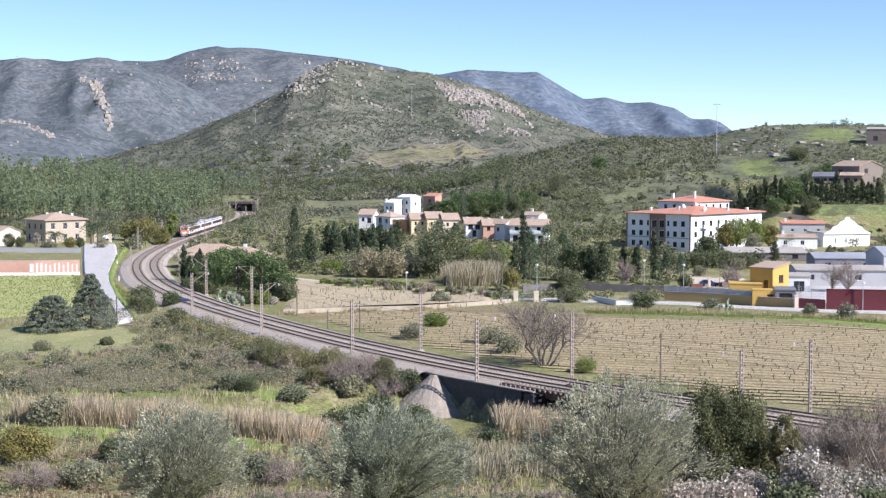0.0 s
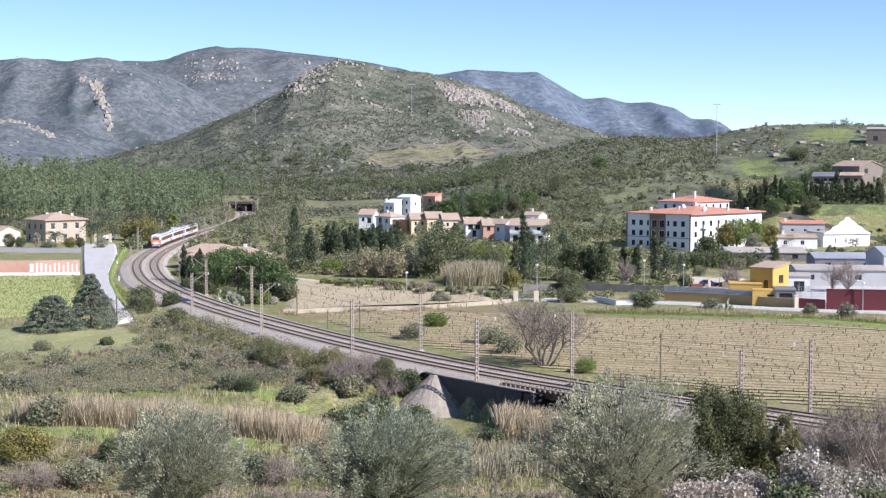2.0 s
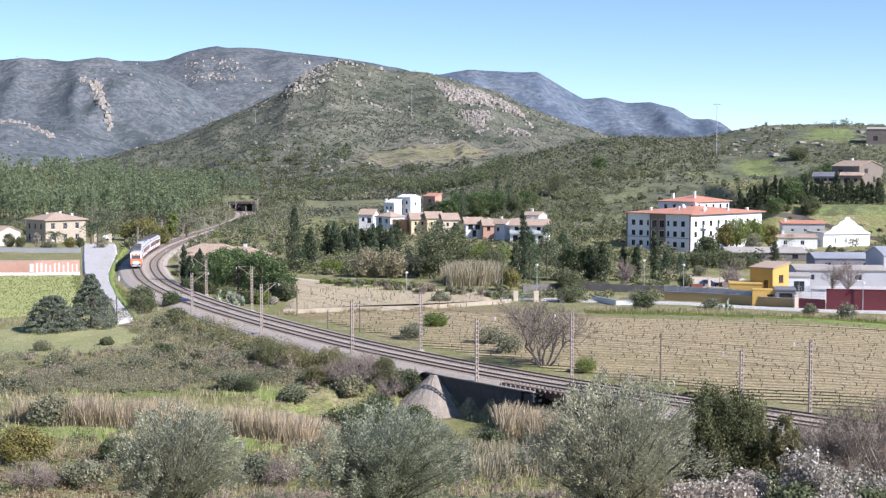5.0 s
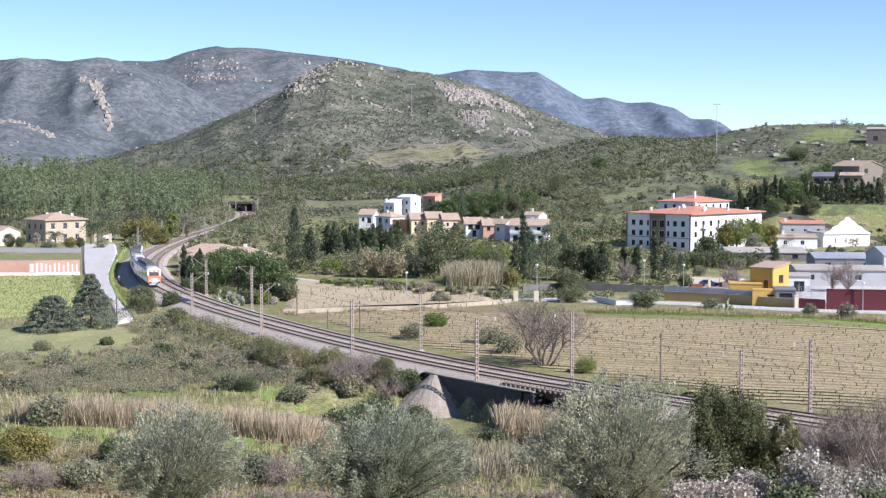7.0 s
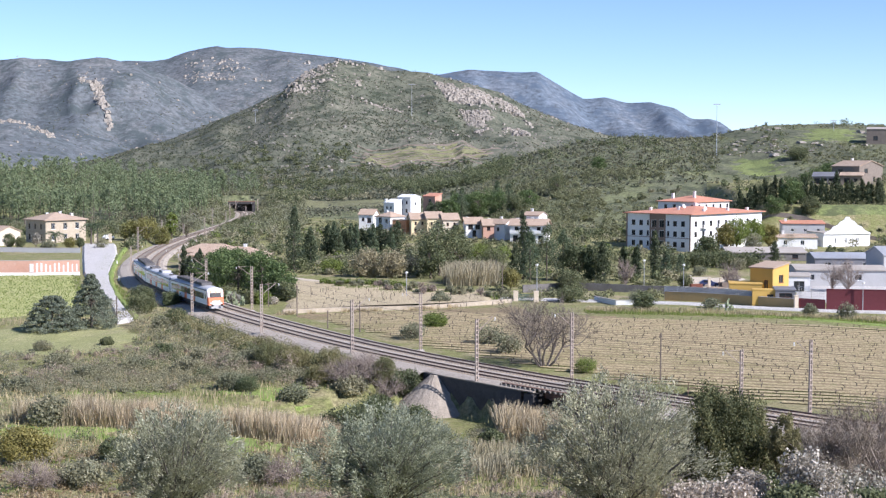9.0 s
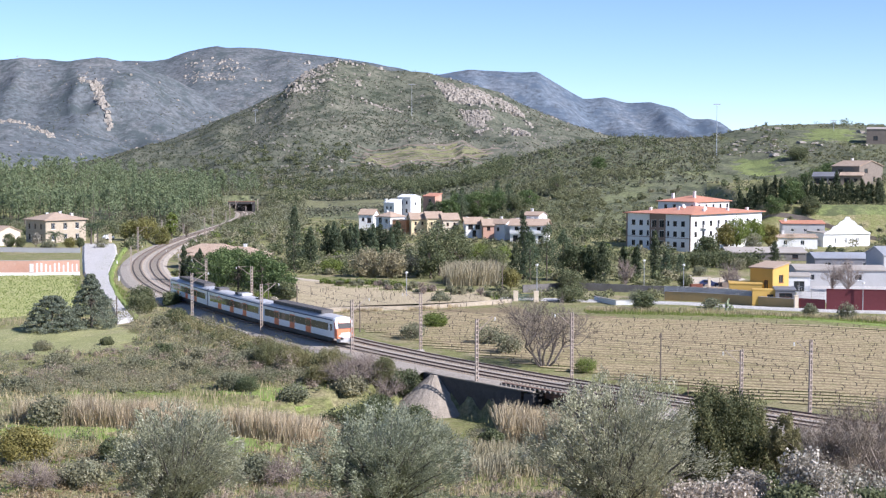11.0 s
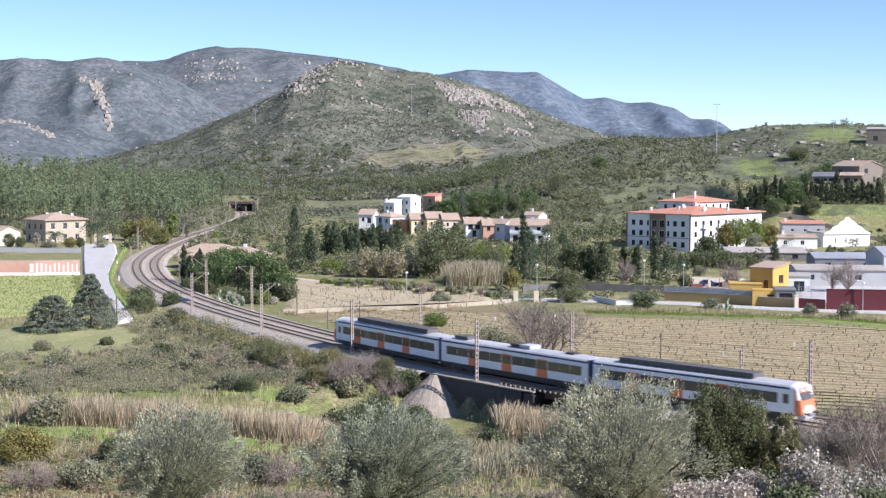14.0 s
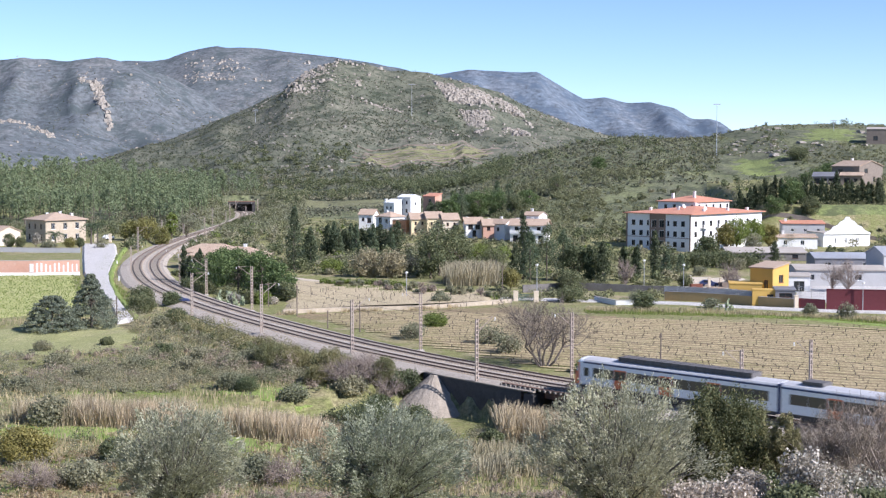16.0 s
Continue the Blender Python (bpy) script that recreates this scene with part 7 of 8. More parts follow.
def inside(x, y, poly):
    p = np.array(poly, float)
    ok = np.zeros(len(x), bool)
    j = len(p) - 1
    for i in range(len(p)):
        c = ((p[i, 1] > y) != (p[j, 1] > y)) & (x < (p[j, 0] - p[i, 0]) * (y - p[i, 1]) / (p[j, 1] - p[i, 1] + 1e-9) + p[i, 0])
        ok ^= c
        j = i
    return ok


FIELD_V = [(-12.9, 219.2), (22.2, 170.9), (65.9, 143.5), (122.0, 267.5), (10.5, 267.5), (9.7, 310.9), (-38.1, 334.1), (-29.7, 246.8)]
FIELD_G = [(-102.3, 230.6), (-63.1, 243.2), (-48.8, 219.2), (-104.8, 459.8), (-203.2, 459.8)]
HILL_FIELDS = ([(-66, 922), (31, 972), (50, 1052), (-60, 1014)], [(114, 586), (147, 578), (158, 622), (129, 640)], [(160, 645), (196, 638), (212, 690), (172, 694)],
               [(122, 446), (152, 446), (153, 457), (124, 457)], [(-65, 632), (-24, 592), (-27, 640), (-70, 684)])
LAWN = [(-88, 194), (-46, 207), (-52, 231), (-86, 229)]
YARD = [(40.6, 257.2), (101.1, 243.2), (149.7, 361.0), (64.3, 361.0)]


def scatter(rng, n, x0, x1, y0, y1, patch=0.0, seed=0, edge=7.0, wedge=True):
    """Random places, thinned by a patchy pattern, clear of tracks, houses, fields and yards."""
    y = y0 + (y1 - y0) * rng.random(n)
    x = (x0 + (x1 - x0) * rng.random(n)) * (y if wedge else 1.0)
    ok, d = free(x, y, edge)
    for poly in (FIELD_V, FIELD_G, YARD, LAWN, *HILL_FIELDS):
        ok &= ~inside(x, y, poly)
    if patch:
        ok &= rough(x, y, patch, 3, seed) + 0.22 * rng.normal(size=n) > 0.0
    return x[ok], y[ok], d[ok]


def bushes(name, label, category, x, y, size, tone, per, leaf, rng, tall=0.8, width=0.6):
    z = terrain(x, y)
    n = len(x)
    s = size[0] + (size[1] - size[0]) * rng.random(n) ** 2
    c = np.stack([x, y, z + s * tall * 0.55], 1)
    k = 4
    cc = np.repeat(c, k, 0) + rng.normal(size=(n * k, 3)) * np.repeat(s, k)[:, None] * np.array([[0.38, 0.38, 0.2]])
    rr = np.repeat(s, k)[:, None] * (0.35 + 0.3 * rng.random((n * k, 1))) * np.array([[1, 1, tall]])
    b = Bag()
    leaves(b, cc, rr, max(1, per // k), leaf, leaf * width, rng)
    return single(name, b, tone, label, category, "stuff")


def wild():
    rng = np.random.default_rng(11)
    # scrub between the camera's hill and the railway
    x, y, d = scatter(rng, 2600, -0.36, 0.36, 122, 268, 18, 31)
    m = (d < -6) & ~((y < 175) & (y > 150) & (x < -4)) & ~((y > 225) & (x < -50))
    bushes("scrub", "low grey-green scrub on rough ground", "scrub", x[m], y[m], (0.5, 2.0), "shrub_leaf", 230, 0.17, rng)
    x, y, d = scatter(rng, 4200, -0.36, 0.02, 165, 238, 14, 37)
    m = (d < -6) & ~((y > 222) & (x < -48))
    bushes("heath", "low grey-green heath over the rough meadow", "heath", x[m], y[m], (0.3, 1.0), "shrub_leaf", 90, 0.16, rng)
    x, y, d = scatter(rng, 240, -0.36, 0.36, 122, 240, 26, 77)
    m = (d < -6) & ~((y < 175) & (y > 150) & (x < -4)) & ~((y > 220) & (x < -48))
    bushes("dark_scrub", "dark green evergreen scrub", "scrub", x[m], y[m], (0.7, 2.2), "oak_leaf", 320, 0.18, rng)
    x, y, d = scatter(rng, 600, -0.33, 0.1, 170, 232, 14, 5)
    m = (d < -6) & (y < 226)
    bushes("brown_scrub", "leafless brown scrub", "scrub", x[m], y[m], (0.5, 1.6), "bare_twigs", 150, 0.5, rng, width=0.12)
    # bushes along the foot of the embankment
    s = np.array([k for k in np.arange(BRIDGE_S - 92, BRIDGE_S - 34, 4.0)])
    bx, by = on_track(s, -8.5 - 5 * rng.random(len(s)))
    bushes("bank_scrub", "dense dark bushes along the railway bank", "scrub", bx, by, (1.0, 2.4), "oak_leaf", 280, 0.26, rng, tall=1.0)
    s = np.array([k for k in np.arange(BRIDGE_S - 120, BRIDGE_S - 34, 2.2)])
    bx, by = on_track(s, -10.5 - 9 * rng.random(len(s)))
    bushes("bank_scrub", "grey-green bushes along the railway bank", "scrub", bx, by, (1.0, 2.6), "shrub_leaf", 260, 0.22, rng, tall=0.95)
    s = np.array([k for k in np.arange(BRIDGE_S - 56, BRIDGE_S - 36, 2.4)])
    bx, by = on_track(s, -12 - 8 * rng.random(len(s)))
    bushes("bank_scrub", "leafless purple-brown bushes by the bridge", "scrub", bx, by, (1.2, 2.6), "bare_twigs", 280, 0.6, rng, tall=1.0, width=0.1)
    s = np.arange(BRIDGE_S - 88, BRIDGE_S - 24, 1.5)
    bx, by = on_track(s, -6.6 - 4.0 * rng.random(len(s)))
    bushes("bank_scrub", "olive-green broom on the railway bank", "scrub", bx, by, (1.2, 2.8), "juniper_leaf", 320, 0.2, rng, tall=0.95)
    # leafless thicket beyond the bridge
    s = BRIDGE_S + 36 + 60 * rng.random(150)
    bx, by = on_track(s, GAP + 5.5 + 7.0 * rng.random(150))
    bushes("thicket", "leafless purple-brown thicket beside the railway", "scrub", bx, by, (1.2, 2.9), "bare_twigs", 420, 0.5, rng, tall=1.0, width=0.07)
    # dense heath on the meadow
    x = -52 + 34 * rng.random(1500)
    y = 168 + 40 * rng.random(1500)
    d, _ = track_offset(x, y)
    m = (d < -10) & (rough(x, y, 16, 3, 83) > -0.08) & ~((y < 176) & (x > -32))
    bushes("heath", "dense grey-green heath on the meadow", "heath", x[m], y[m], (0.5, 1.5), "grey_leaf", 150, 0.15, rng)
    # on the slope below the camera
    x, y, d = scatter(rng, 420, -0.4, 0.4, 92, 128, 10, 41)
    bushes("slope_scrub", "mixed scrub on the near slope", "scrub", x, y, (0.3, 0.9), "shrub_leaf", 160, 0.12, rng)

    # reeds
    def reeds(name, label, x, y, h0, h1, tone="reed", wide=0.05):
        n = len(x)
        z = terrain(x, y)
        h = h0 + (h1 - h0) * rng.random(n)
        lean = (rng.normal(size=(n, 2)) * 0.2 + np.array([[0.06, 0]])) * h[:, None]
        a = rng.random(n) * 3.14
        dx, dy = np.cos(a) * wide, np.sin(a) * wide
        p0, p1 = np.stack([x, y, z - 0.1], 1), np.stack([x + lean[:, 0], y + lean[:, 1], z + h], 1)
        w = np.stack([dx, dy, 0 * dx], 1)
        v = np.stack([p0 - w, p0 + w, p1 + w * 0.4, p1 - w * 0.4], 1).reshape(-1, 3)
        single(name, fast_mesh(name, v, np.arange(4 * n).reshape(-1, 4)), None, label, "reeds", "stuff").data.materials.append(M[tone])

    def bed(poly, n):
        p = np.array(poly, float)
        x = p[:, 0].min() + np.ptp(p[:, 0]) * rng.random(n * 3)
        y = p[:, 1].min() + np.ptp(p[:, 1]) * rng.random(n * 3)
        ok = inside(x, y, poly) & ((track_offset(x, y)[0] < -6.8) | (y > 290)) & (rough(x, y, 5, 2, 8) + 0.25 * rng.random(n * 3) > -0.1)
        return x[ok][:n], y[ok][:n]
    reeds("reed_bed", "dense bed of dry straw-coloured reeds", *bed([(-39.4, 146.5), (-31.8, 144.7), (-13.4, 138.8), (-11.3, 149.7), (-12.2, 156.5), (-23.4, 148.1), (-40.8, 151.7)], 10000), 1.5, 3.1, wide=0.035)
    reeds("reed_bed", "sparse dry reeds at the meadow's edge", *bed([(-46.4, 148.7), (-39.4, 146.5), (-40.6, 151.0), (-47.6, 152.7)], 1400), 1.2, 2.6, wide=0.035)
    x, y, d = scatter(rng, 900, -0.4, 0.40, 100, 130, 8, 43)
    bushes("dry_brush", "pinkish dry brushwood on the near slope", "brushwood", x, y, (0.4, 1.0), "bare_twigs", 110, 0.3, rng, width=0.14)
    x, y, d = scatter(rng, 900, -0.36, 0.0, 112, 138, 7, 47)
    bushes("rust_brush", "rust-brown and olive heath on the near slope", "heath", x, y, (0.4, 1.0), "rust_leaf", 90, 0.17, rng)
    bushes("hedge", "tall dark green garden hedge behind the yellow house", "hedge", np.linspace(60.4, 77.5, 26), 350 + rng.random(26), (2.6, 3.1), "oak_leaf", 260, 0.45, rng, tall=1.15)
    bushes("hedge", "low bright green hedge above the orchard", "hedge", np.linspace(-26.4, -8.6, 22), 306 - 0.2 * np.arange(22) + rng.random(22), (1.0, 1.6), "bright_leaf", 180, 0.35, rng)
    reeds("reed_bed", "dry straw-coloured reeds before the bridge", *bed([(6.3, 150.8), (13.8, 147.8), (14.9, 167.5), (6.5, 165.7)], 4200), 1.6, 3.6)
    reeds("reed_bed", "dry reeds and tall grass on the stream bank", *bed([(-1.2, 122.8), (11.5, 122.8), (13.1, 146.9), (0.4, 148.3)], 6000), 0.7, 1.9)
    reeds("reed_bed", "tall buff reeds among the gardens", *bed([(0.1, 318.0), (12.4, 318.0), (12.4, 302.0), (0.1, 302.0)], 3200), 2.2, 5.0, wide=0.07)
    reeds("dry_grass", "pale dry grass on the near slope", *bed([(10.4, 74.0), (19.8, 74.0), (16.0, 60.0), (8.4, 60.0)], 3500), 0.5, 1.3, "dry_grass", 0.03)
    s = BRIDGE_S - 22 - 200 * rng.random(6000)
    vx, vy = on_track(s, -4.6 - 3.0 * rng.random(6000) ** 0.7)
    ok = rough(vx, vy, 5, 3, 33) + 0.2 * rng.normal(size=6000) > 0.0
    reeds("dry_grass", "dry weeds on the ballast shoulder", vx[ok], vy[ok], 0.15, 0.55, "dry_grass", 0.05)
    u = rng.random(2600)
    wx = np.interp(u, [0, 0.25, 0.55, 0.9, 1], [-28.6, -18.8, -5.1, 9.9, 13.2]) + 0.8 * rng.normal(size=2600)
    wy = np.interp(u, [0, 0.25, 0.55, 0.9, 1], [245.8, 250.0, 254.3, 264.3, 266.4]) - 0.7 - 1.2 * rng.random(2600)
    ok = rough(wx, wy, 4, 2, 71) > -0.05
    reeds("dry_grass", "dry grass at the foot of the terrace wall", wx[ok], wy[ok], 0.2, 0.8, "dry_grass", 0.05)
    u = rng.random(5200)
    wx = -24 + 36 * u
    wy = 300 - 22 * u + 5 * rng.normal(size=5200)
    ok = rough(wx, wy, 6, 2, 72) > 0.0
    reeds("orchard_grass", "grey-green grass in strips between the orchard trees", wx[ok], wy[ok], 0.15, 0.5, "green_grass", 0.06)
    # grass
    x, y, d = scatter(rng, 60000, -0.36, 0.34, 112, 240, 0)
    m = (d < -5) & (rough(x, y, 12, 3, 61) > -0.12)
    reeds("dry_grass", "rough dry grass", x[m], y[m], 0.25, 0.75, "dry_grass", 0.05)
    x, y, d = scatter(rng, 40000, -0.36, 0.34, 112, 240, 0)
    m = (d < -5) & (rough(x, y, 15, 3, 17) > 0.06)
    reeds("green_grass", "fresh green grass", x[m], y[m], 0.2, 0.5, "green_grass", 0.05)
    u, v = rng.random(9000), rng.random(9000)
    cx, cy = quad_patch((-93.5, 232.2), (-64.7, 249.5), (-86.3, 329.2), (-128.5, 319.8))(u, v)
    reeds("crop_tufts", "tufts of young green crop", cx, cy, 0.15, 0.4, "green_grass", 0.12)
    s = BRIDGE_S - 90 - 170 * rng.random(9000)
    vx, vy = on_track(s, -6.2 - 4.5 * rng.random(9000))
    ok = (vx < -45) & (rough(vx, vy, 7, 2, 3) > -0.1)
    reeds("verge_grass", "bright green grass on the railway verge", vx[ok], vy[ok], 0.25, 0.7, "green_grass", 0.06)
    # valley floor behind the railway
    x, y, d = scatter(rng, 2600, -0.34, 0.36, 300, 520, 40, 13)
    bushes("garden_bushes", "mixed bushes among the gardens", "bushes", x, y, (0.8, 2.8), "garden_leaf", 110, 0.42, rng, width=0.9)
    x, y, d = scatter(rng, 1500, -0.34, 0.36, 305, 560, 50, 19)
    m = ~((y > 455) & (x > -80) & (x < 20))
    x, y = x[m], y[m]
    h2 = len(x) // 2
    bushes("garden_trees", "grey-green trees among the gardens", "trees", x[h2:], y[h2:], (1.4, 3.4), "grey_leaf", 150, 0.48, rng, tall=1.0, width=0.8)
    x, y = x[:h2], y[:h2]
    bushes("garden_trees", "dark evergreen trees among the gardens", "trees", x, y, (1.4, 3.8), "oak_leaf", 180, 0.5, rng, tall=1.1, width=0.9)
    x, y, d = scatter(rng, 260, -0.34, 0.30, 320, 520, 50, 29)
    bushes("garden_trees", "bright green bushes among the gardens", "trees", x, y, (1.0, 2.4), "bright_leaf", 130, 0.5, rng, width=0.8)

    x, y, d = scatter(rng, 900, -0.14, 0.20, 268, 330, 20, 23)
    m = d > 9
    bushes("garden_bushes", "low green bushes at the edge of the fields", "bushes", x[m], y[m], (0.5, 1.7), "garden_leaf", 70, 0.34, rng, width=0.8)
    # tall grass along the street and the vineyard's edge
    u = rng.random(9000)
    ex, ey = np.interp(u, [0, 0.33, 1], [25.5, 45.5, 89.4]), np.interp(u, [0, 0.33, 1], [247, 243.5, 224])
    ey = ey + 5.5 * rng.random(9000) - 1.0
    reeds("margin_grass", "rough green grass along the vineyard's edge", ex, ey, 0.1, 0.42, "green_grass", 0.06)
    reeds("margin_grass", "dry grass along the street", ex[::2] + 0.5, ey[::2] + 2.5, 0.2, 0.8, "dry_grass", 0.07)
    # pine wood on the west side
    n = 560
    y = 530 + 260 * rng.random(n)
    x = (-0.36 + 0.225 * rng.random(n)) * y
    d, _ = track_offset(x, y)
    ok = np.abs(d) > 14
    x, y = x[ok], y[ok]
    z = terrain(x, y)
    b, tk = Bag(), Bag()
    h = 9 + 6 * rng.random(len(x))
    for k in range(8):
        f = 0.36 + 0.62 * k / 7
        c = np.stack([x, y, z + h * f], 1) + rng.normal(size=(len(x), 3)) * 0.6
        r = np.full((len(x), 1), 3.2 * (1.1 - f) + 0.5)
        leaves(b, c, r * np.array([[1, 1, 0.75]]), 34, 0.75, 0.4, rng, up=0.9)
    single("pine_wood", b, "wood_leaf", "wood of green pines on the valley side", "pine wood", "stuff")
    for px, py, pz, ph in zip(x, y, z, h):
        tube(tk, [(px, py, pz - 0.5), (px, py, pz + ph * 0.9)], [0.17, 0.05], 4)
    single("pine_trunks", tk, "bark", "reddish trunks of the pine wood", "pine wood", "stuff")

    # banks beside the far railway
    y = 470 + 350 * rng.random(3400)
    x = (-0.235 + 0.135 * rng.random(3400)) * y
    d, _ = track_offset(x, y)
    ok = ((np.abs(d) > 6.5) & (np.abs(d) < 60)) | ((y > 734) & (y < 820))
    x, y = x[ok], y[ok]
    h2 = len(x) // 2
    bushes("bank_scrub", "grey-green scrub beside the far railway", "scrub", x[:h2], y[:h2], (0.8, 3.0), "grey_leaf", 70, 0.5, rng, width=0.8)
    bushes("bank_scrub", "green scrub beside the far railway", "scrub", x[h2:], y[h2:], (0.8, 3.0), "garden_leaf", 70, 0.5, rng, width=0.8)

    # the hills
    x, y, d = scatter(rng, 40000, -0.37, 0.2, 560, 1330, 90, 51, 12)
    m = (y > 740) | ((x > -70) & (y > 560))
    x, y = x[m], y[m]
    bushes("hill_scrub", "dark scrub over the rocky hill", "scrub", x, y, (0.4, 2.0), "hill_leaf", 8, 1.0, rng)
    u = rng.random(1100)
    k = rng.integers(0, 7, 1100)
    tx, ty = -60 + 92 * u, np.interp(u, [0, 0.5, 1], [926, 948, 972]) + 82 * k / 6.5 + 0.8 * rng.normal(size=1100)
    bushes("terrace_scrub", "lines of scrub along the hillside terraces", "scrub", tx, ty, (0.4, 1.1), "hill_leaf", 12, 0.8, rng)
    x, y, d = scatter(rng, 2600, -0.30, 0.16, 620, 1000, 110, 57, 12)
    bushes("hill_trees", "dark evergreen oaks on the lower hillside", "trees", x, y, (1.6, 4.6), "oak_leaf", 80, 0.85, rng, tall=1.0)
    x, y, d = scatter(rng, 5200, -0.17, 0.05, 640, 880, 40, 58, 12)
    m = rough(x, y, 75, 3, 99) > 0.02
    bushes("hill_trees", "clusters of dark holm oaks on the lower hillside", "trees", x[m], y[m], (2.0, 4.8), "oak_leaf", 90, 0.7, rng, tall=1.0)
    x, y, d = scatter(rng, 11000, -0.25, 0.02, 640, 1260, 0, 0, 12)
    bushes("hill_scrub", "grey-green scrub over the hill's flank", "scrub", x, y, (0.5, 2.0), "hill_leaf", 8, 1.0, rng)
    x, y, d = scatter(rng, 900, -0.13, 0.0, 640, 900, 60, 59, 12)
    bushes("hill_trees", "grey olive trees on the lower slope of the hill", "trees", x, y, (1.0, 2.8), "grey_leaf", 50, 0.8, rng, tall=0.9)
    x, y, d = scatter(rng, 12000, 0.02, 0.37, 430, 745, 60, 91)
    bushes("hill_scrub", "green scrub over the grassy hill", "scrub", x, y, (0.4, 1.7), "garden_leaf", 26, 0.55, rng)
    x, y, d = scatter(rng, 620, 0.0, 0.37, 430, 720, 70, 93)
    bushes("hill_trees", "dark green trees on the grassy hill", "trees", x, y, (1.0, 3.2), "oak_leaf", 130, 0.55, rng, tall=1.0)
    x, y, d = scatter(rng, 900, 0.02, 0.16, 440, 600, 40, 97)
    bushes("hill_trees", "green trees at the foot of the grassy hill", "trees", x, y, (1.4, 3.6), "garden_leaf", 150, 0.55, rng, tall=1.0)
    x, y, d = scatter(rng, 9000, -0.40, 0.02, 1300, 2900, 160, 95)
    m = (np.abs(y - 1700) > 60) & (np.abs(y - 2300) > 70)
    bushes("mountain_scrub", "dark scrub on the mountain side", "scrub", x[m], y[m], (0.8, 3.2), "hill_leaf", 10, 1.3, rng)

    # boulders and outcrops
    def boulders(label, x, y, s0, s1, tall=0.7):
        n = len(x)
        z = terrain(x, y)
        s = s0 + (s1 - s0) * rng.random(n) ** 2.5
        base = np.array([(-1, -1, -1), (1, -1, -1), (1, 1, -1), (-1, 1, -1), (-0.7, -0.7, 1), (0.7, -0.7, 1), (0.7, 0.7, 1), (-0.7, 0.7, 1)], float)
        v = base[None] * s[:, None, None] * np.array([1.1, 0.9, tall]) * (0.55 + 0.9 * rng.random((n, 8, 3)))
        a = rng.random(n) * 6.28
        ca, sa = np.cos(a)[:, None], np.sin(a)[:, None]
        vx, vy = v[..., 0] * ca - v[..., 1] * sa, v[..., 0] * sa + v[..., 1] * ca
        v = np.stack([vx + x[:, None], vy + y[:, None], v[..., 2] + z[:, None] + 0.2 * s[:, None]], -1)
        q = np.array(BOXQ)[None] + 8 * np.arange(n)[:, None, None]
        me = fast_mesh("boulders", v.reshape(-1, 3), q.reshape(-1, 4))
        me.materials.append(M["rock"])
        tagged(new("boulders", me), label, "rocks", kind="stuff")
    n = 9000
    v = rng.random(n)
    y = 1110 + 180 * v
    x = (0.026 - 0.036 * v + 0.056 * rng.random(n)) * y
    ok = rough(x, y, 30, 4, 4) + 0.07 * rng.normal(size=n) > 0.13
    boulders("pale granite outcrops on the hilltop", x[ok], y[ok], 0.3, 1.9)
    y = 1150 + 150 * rng.random(1500)
    x = (-0.112 + 0.085 * rng.random(1500)) * y
    ok = rough(x, y, 40, 3, 9) + 0.1 * rng.normal(size=1500) > 0.1
    boulders("granite outcrops along the hill's crest", x[ok], y[ok], 0.3, 1.9)
    y = 900 + 400 * rng.random(900)
    x = (-0.14 + 0.26 * rng.random(900)) * y
    boulders("scattered granite boulders on the hill", x, y, 0.2, 1.3)
    y = 2750 + 240 * rng.random(900)
    x = (-0.185 + 0.09 * rng.random(900)) * y
    ok = rough(x, y, 90, 4, 6) + 0.1 * rng.normal(size=900) > 0.24
    boulders("granite outcrops near the summit", x[ok], y[ok], 0.8, 3.6)
    t = rng.random(420) ** 1.5
    y = 2178 - 150 * t + 5 * rng.normal(size=420)
    x = -544 + 56 * t + 5 * np.sin(t * 9) * t + (5.0 * (1 - t) ** 2 + 1.0) * rng.normal(size=420)
    boulders("pale rock rib on the mountain side", x, y, 0.6, 3.6)
    t = rng.random(60)
    boulders("weathered rock knobs on the mountain side", -570 + 10 * t + 3.0 * rng.normal(size=60), 2220 - 70 * t + 5 * rng.normal(size=60), 0.5, 2.4)
    cx = -545 + 75 * rng.random(170) ** 0.8
    boulders("pale rocks along the crest of the lower spur", cx, 1690 + 9 * rng.normal(size=170), 0.4, 2.0)
    y = 1500 + 1450 * rng.random(1500)
    x = (-0.33 + 0.30 * rng.random(1500)) * y
    ok = rough(x, y, 140, 3, 66) + 0.15 * rng.normal(size=1500) > 0.08
    boulders("scattered pale boulders on the mountain side", x[ok], y[ok], 0.5, 2.2)
    y = 600 + 130 * rng.random(300)
    x = (0.2 + 0.11 * rng.random(300)) * y
    ok = rough(x, y, 30, 2, 14) > 0.1
    boulders("pale rocks on the grassy hill", x[ok], y[ok], 0.4, 1.9, 0.25)


wild()


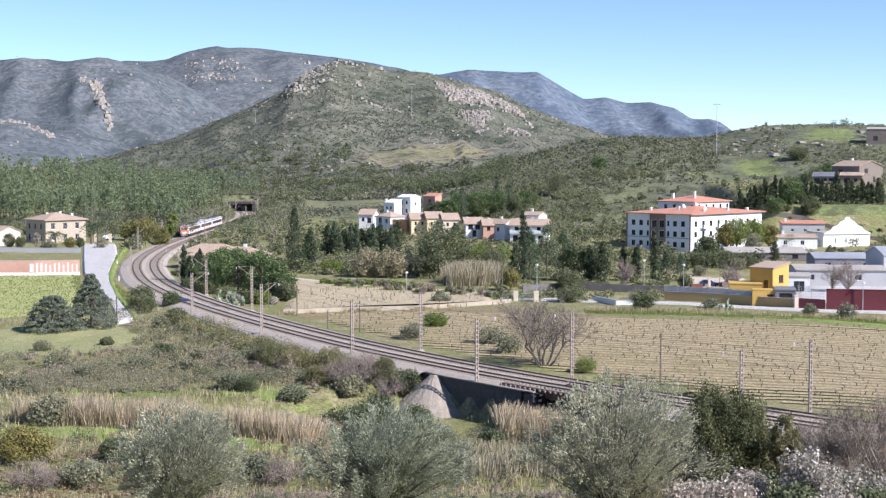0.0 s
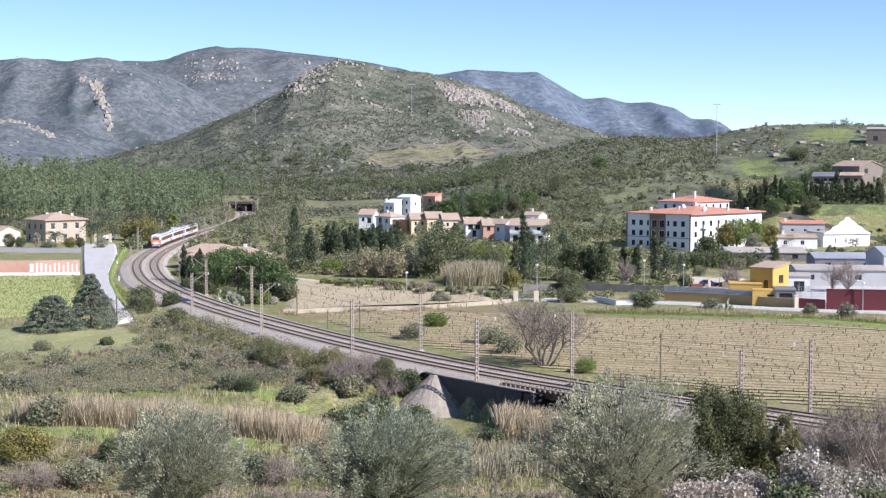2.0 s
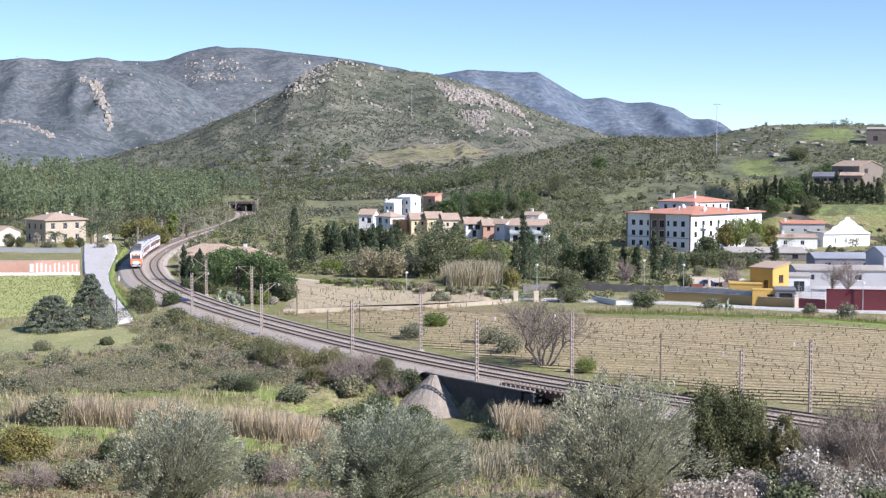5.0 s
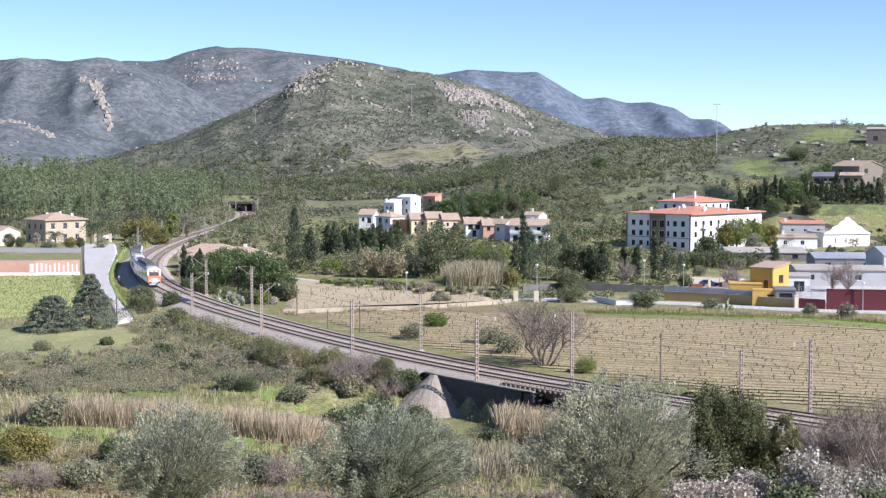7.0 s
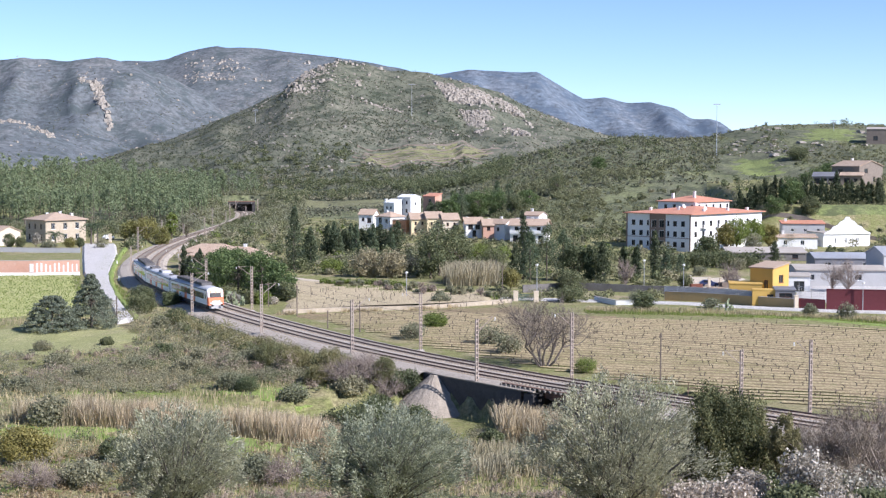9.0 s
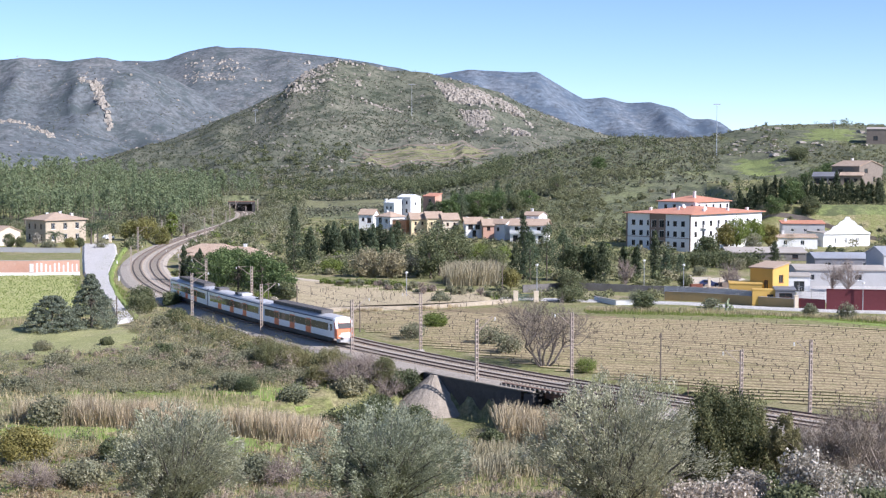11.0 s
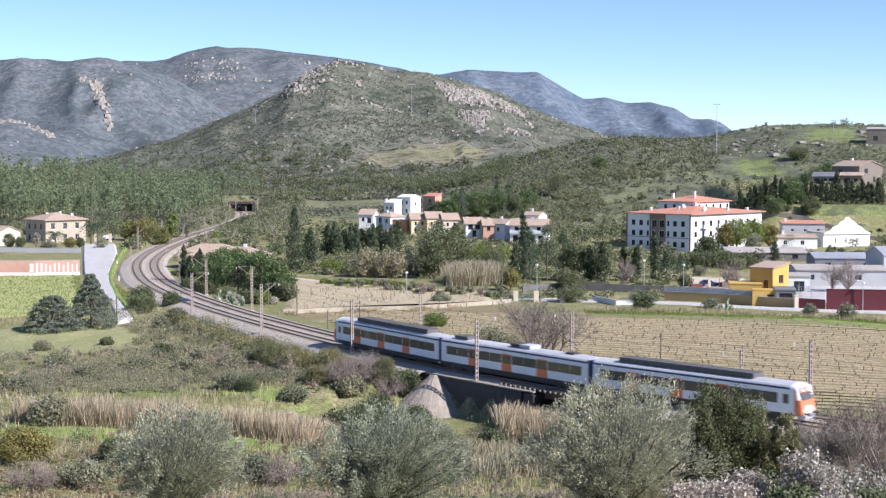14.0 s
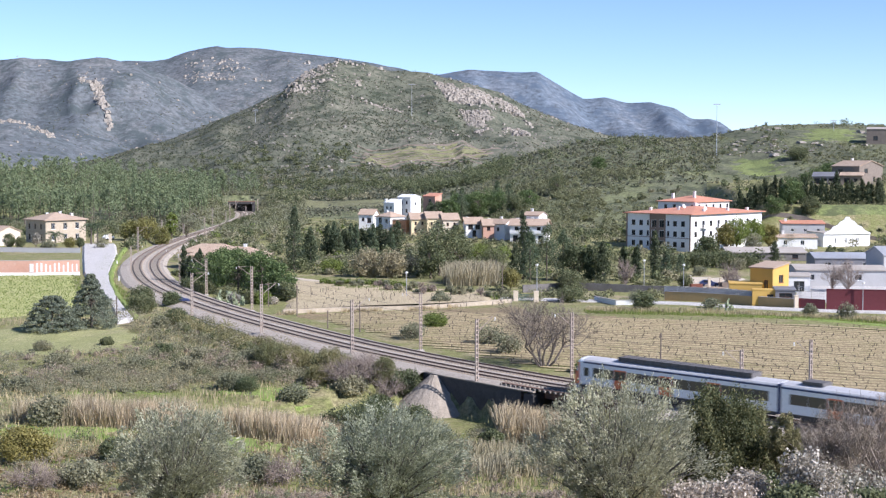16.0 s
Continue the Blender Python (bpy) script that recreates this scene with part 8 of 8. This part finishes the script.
def vineyard():
    """Rows of pruned vine stocks."""
    rng = np.random.default_rng(5)
    b = Bag()
    yard = thing("vineyard", "bare vineyard with earth ridges along its rows", "vineyard", 34.0, 199.6, -1.0)
    inv = yard.matrix_basis.inverted()
    far0, far1 = np.array((-20.0, 256.1)), np.array((89.4, 219.2))
    for k in range(36):
        p0, p1 = far0 - (0, 2.35 * k + 1.5), far1 - (0, 2.35 * k + 1.5)
        q = p0 + (p1 - p0) * np.linspace(0, 1, 200)[:, None]
        dd, _ = track_offset(q[:, 0], q[:, 1])
        good = np.where((dd > 9.5 + 2.0 * rng.random()) & (q[:, 1] < np.interp(q[:, 0], [-20, -5, 10, 14, 30], [246.5, 250.5, 258, 250, 246]) - 1.5 * rng.random()))[0]
        if len(good) < 20:
            continue
        p0, p1 = q[good[0]], q[good[-1]]
        n = int(np.linalg.norm(p1 - p0) / 1.9)
        u = (np.arange(n) + 0.9 * rng.random(n)) / n
        x, y = p0[0] + (p1[0] - p0[0]) * u, p0[1] + (p1[1] - p0[1]) * u + 1.1 + 0.2 * rng.normal(size=n)
        z = terrain(x, y) + 0.1
        for i in range(n):
            if rng.random() < 0.45:
                continue
            h = 0.16 + 0.2 * rng.random()
            t = rng.normal(size=2) * 0.08
            top = (x[i] + t[0], y[i] + t[1], z[i] + h)
            tube(b, [(x[i], y[i], z[i] - 0.1), top], [0.065, 0.05], 5)
            for _ in range(2):
                q = rng.normal(size=2) * 0.16
                tube(b, [top, (top[0] + q[0], top[1] + q[1], top[2] + 0.14)], [0.045, 0.03], 3)
        # ridge of earth along the row
        xs, ys = np.linspace(p0[0], p1[0], 40), np.linspace(p0[1], p1[1], 40) + 0.16 * rng.normal(size=40)
        dn = np.array([-(p1 - p0)[1], (p1 - p0)[0]]) / np.linalg.norm(p1 - p0)
        zz = terrain(xs, ys) + 0.1
        rows = [np.stack([xs + dn[0] * o, ys + dn[1] * o, zz + hgt + (0.03 * rng.random(40) if hgt > 0.05 else 0)], 1) for o, hgt in ((-0.5, 0.005), (-0.15, 0.075), (0.15, 0.075), (0.5, 0.005))]
        vv = np.stack(rows, 1).reshape(-1, 3)
        i, j = np.meshgrid(np.arange(39), np.arange(3), indexing="ij")
        o = part("furrow_ridge", Bag().add(vv, np.stack([i * 4 + j, (i + 1) * 4 + j, (i + 1) * 4 + j + 1, i * 4 + j + 1], -1).reshape(-1, 4)), "row_earth", yard)
        o.matrix_parent_inverse = inv
    for k in range(9):
        for u in np.arange(0, 1, 0.03):
            a0 = np.array((-27.0, 250.5)) * (1 - u) + np.array((11.2, 259.2)) * u
            x1, y1 = a0[0] + 0.4 * rng.normal(), a0[1] + k * 5.2 + 0.4 * rng.normal()
            z1 = gz(x1, y1) + 0.4
            if k < 8 - 3 * u and rng.random() < 0.5:
                tube(b, [(x1, y1, z1 - 0.1), (x1 + 0.1 * rng.normal(), y1, z1 + 0.45)], [0.06, 0.04], 4)
                tube(b, [(x1, y1, z1 + 0.35), (x1 + 0.2 * rng.normal(), y1, z1 + 0.7)], [0.04, 0.015], 4)
    single("vine_stocks", b, "vine_bark", "rows of pruned dark vine stocks", "vines", "stuff")


vineyard()


# ---- what moves ----
# the nose's way along the track, metres, by seconds
NOSE = [(0, 424.8), (1.5, 470.5), (2.5, 497.0), (4.0, 537.5), (6.3, 599.0), (7.5, 629.4), (8.5, 654.2), (9.2, 671.6), (11.5, 732.0), (12.5, 758.5), (13.5, 784.1), (14.5, 809.6), (16.0, 847.0)]


def nose_at(t):
    k = np.array(NOSE, float)
    slope = np.gradient(k[:, 1], k[:, 0])
    i = int(np.clip(np.searchsorted(k[:, 0], t) - 1, 0, len(k) - 2))
    h = k[i + 1, 0] - k[i, 0]
    u = (t - k[i, 0]) / h
    return ((2 * u ** 3 - 3 * u ** 2 + 1) * k[i, 1] + (u ** 3 - 2 * u ** 2 + u) * h * slope[i]
            + (-2 * u ** 3 + 3 * u ** 2) * k[i + 1, 1] + (u ** 3 - u ** 2) * h * slope[i + 1])


def coach_rows(back):
    rows = []
    for i in range(65):
        t = i * 0.25
        s = nose_at(t) - back
        ax, ay = on_track(s + 8.9)
        bx, by = on_track(s - 8.9)
        rows.append((t, pose(float(ax + bx) / 2, float(ay + by) / 2, 0.0, 0, 0, math.degrees(math.atan2(ay - by, ax - bx)))))
    return rows


# gusts that bend the near olive crowns, degrees by seconds
GUSTS = [(0.0, 1.6), (0.5, 2.0), (1.0, 1.5), (1.5, 1.0), (2.0, 1.7), (2.5, 1.2), (3.0, 0.5), (3.5, 0.2), (4.2, -0.1), (6.3, 0.0), (7.5, 0.2), (9.0, -0.1), (11.5, 0.0), (13.0, 0.2), (14.5, 0.1), (16.0, 0.3)]


def gust_rows(share):
    return [(t, pose(0, 0, 0, 0, a * share, 0)) for t, a in GUSTS]


def motions():
    walk(FRONT_COACH, coach_rows(12.95))
    walk(MIDDLE_COACH, coach_rows(39.0))
    walk(REAR_COACH, coach_rows(65.05))
    for tree, share in ((OLIVE_A, 1.0), (OLIVE_B, 0.8), (OLIVE_C, 0.7)):
        for child in tree.children:
            if child.name.startswith("crown"):
                walk(child, gust_rows(share))


motions()
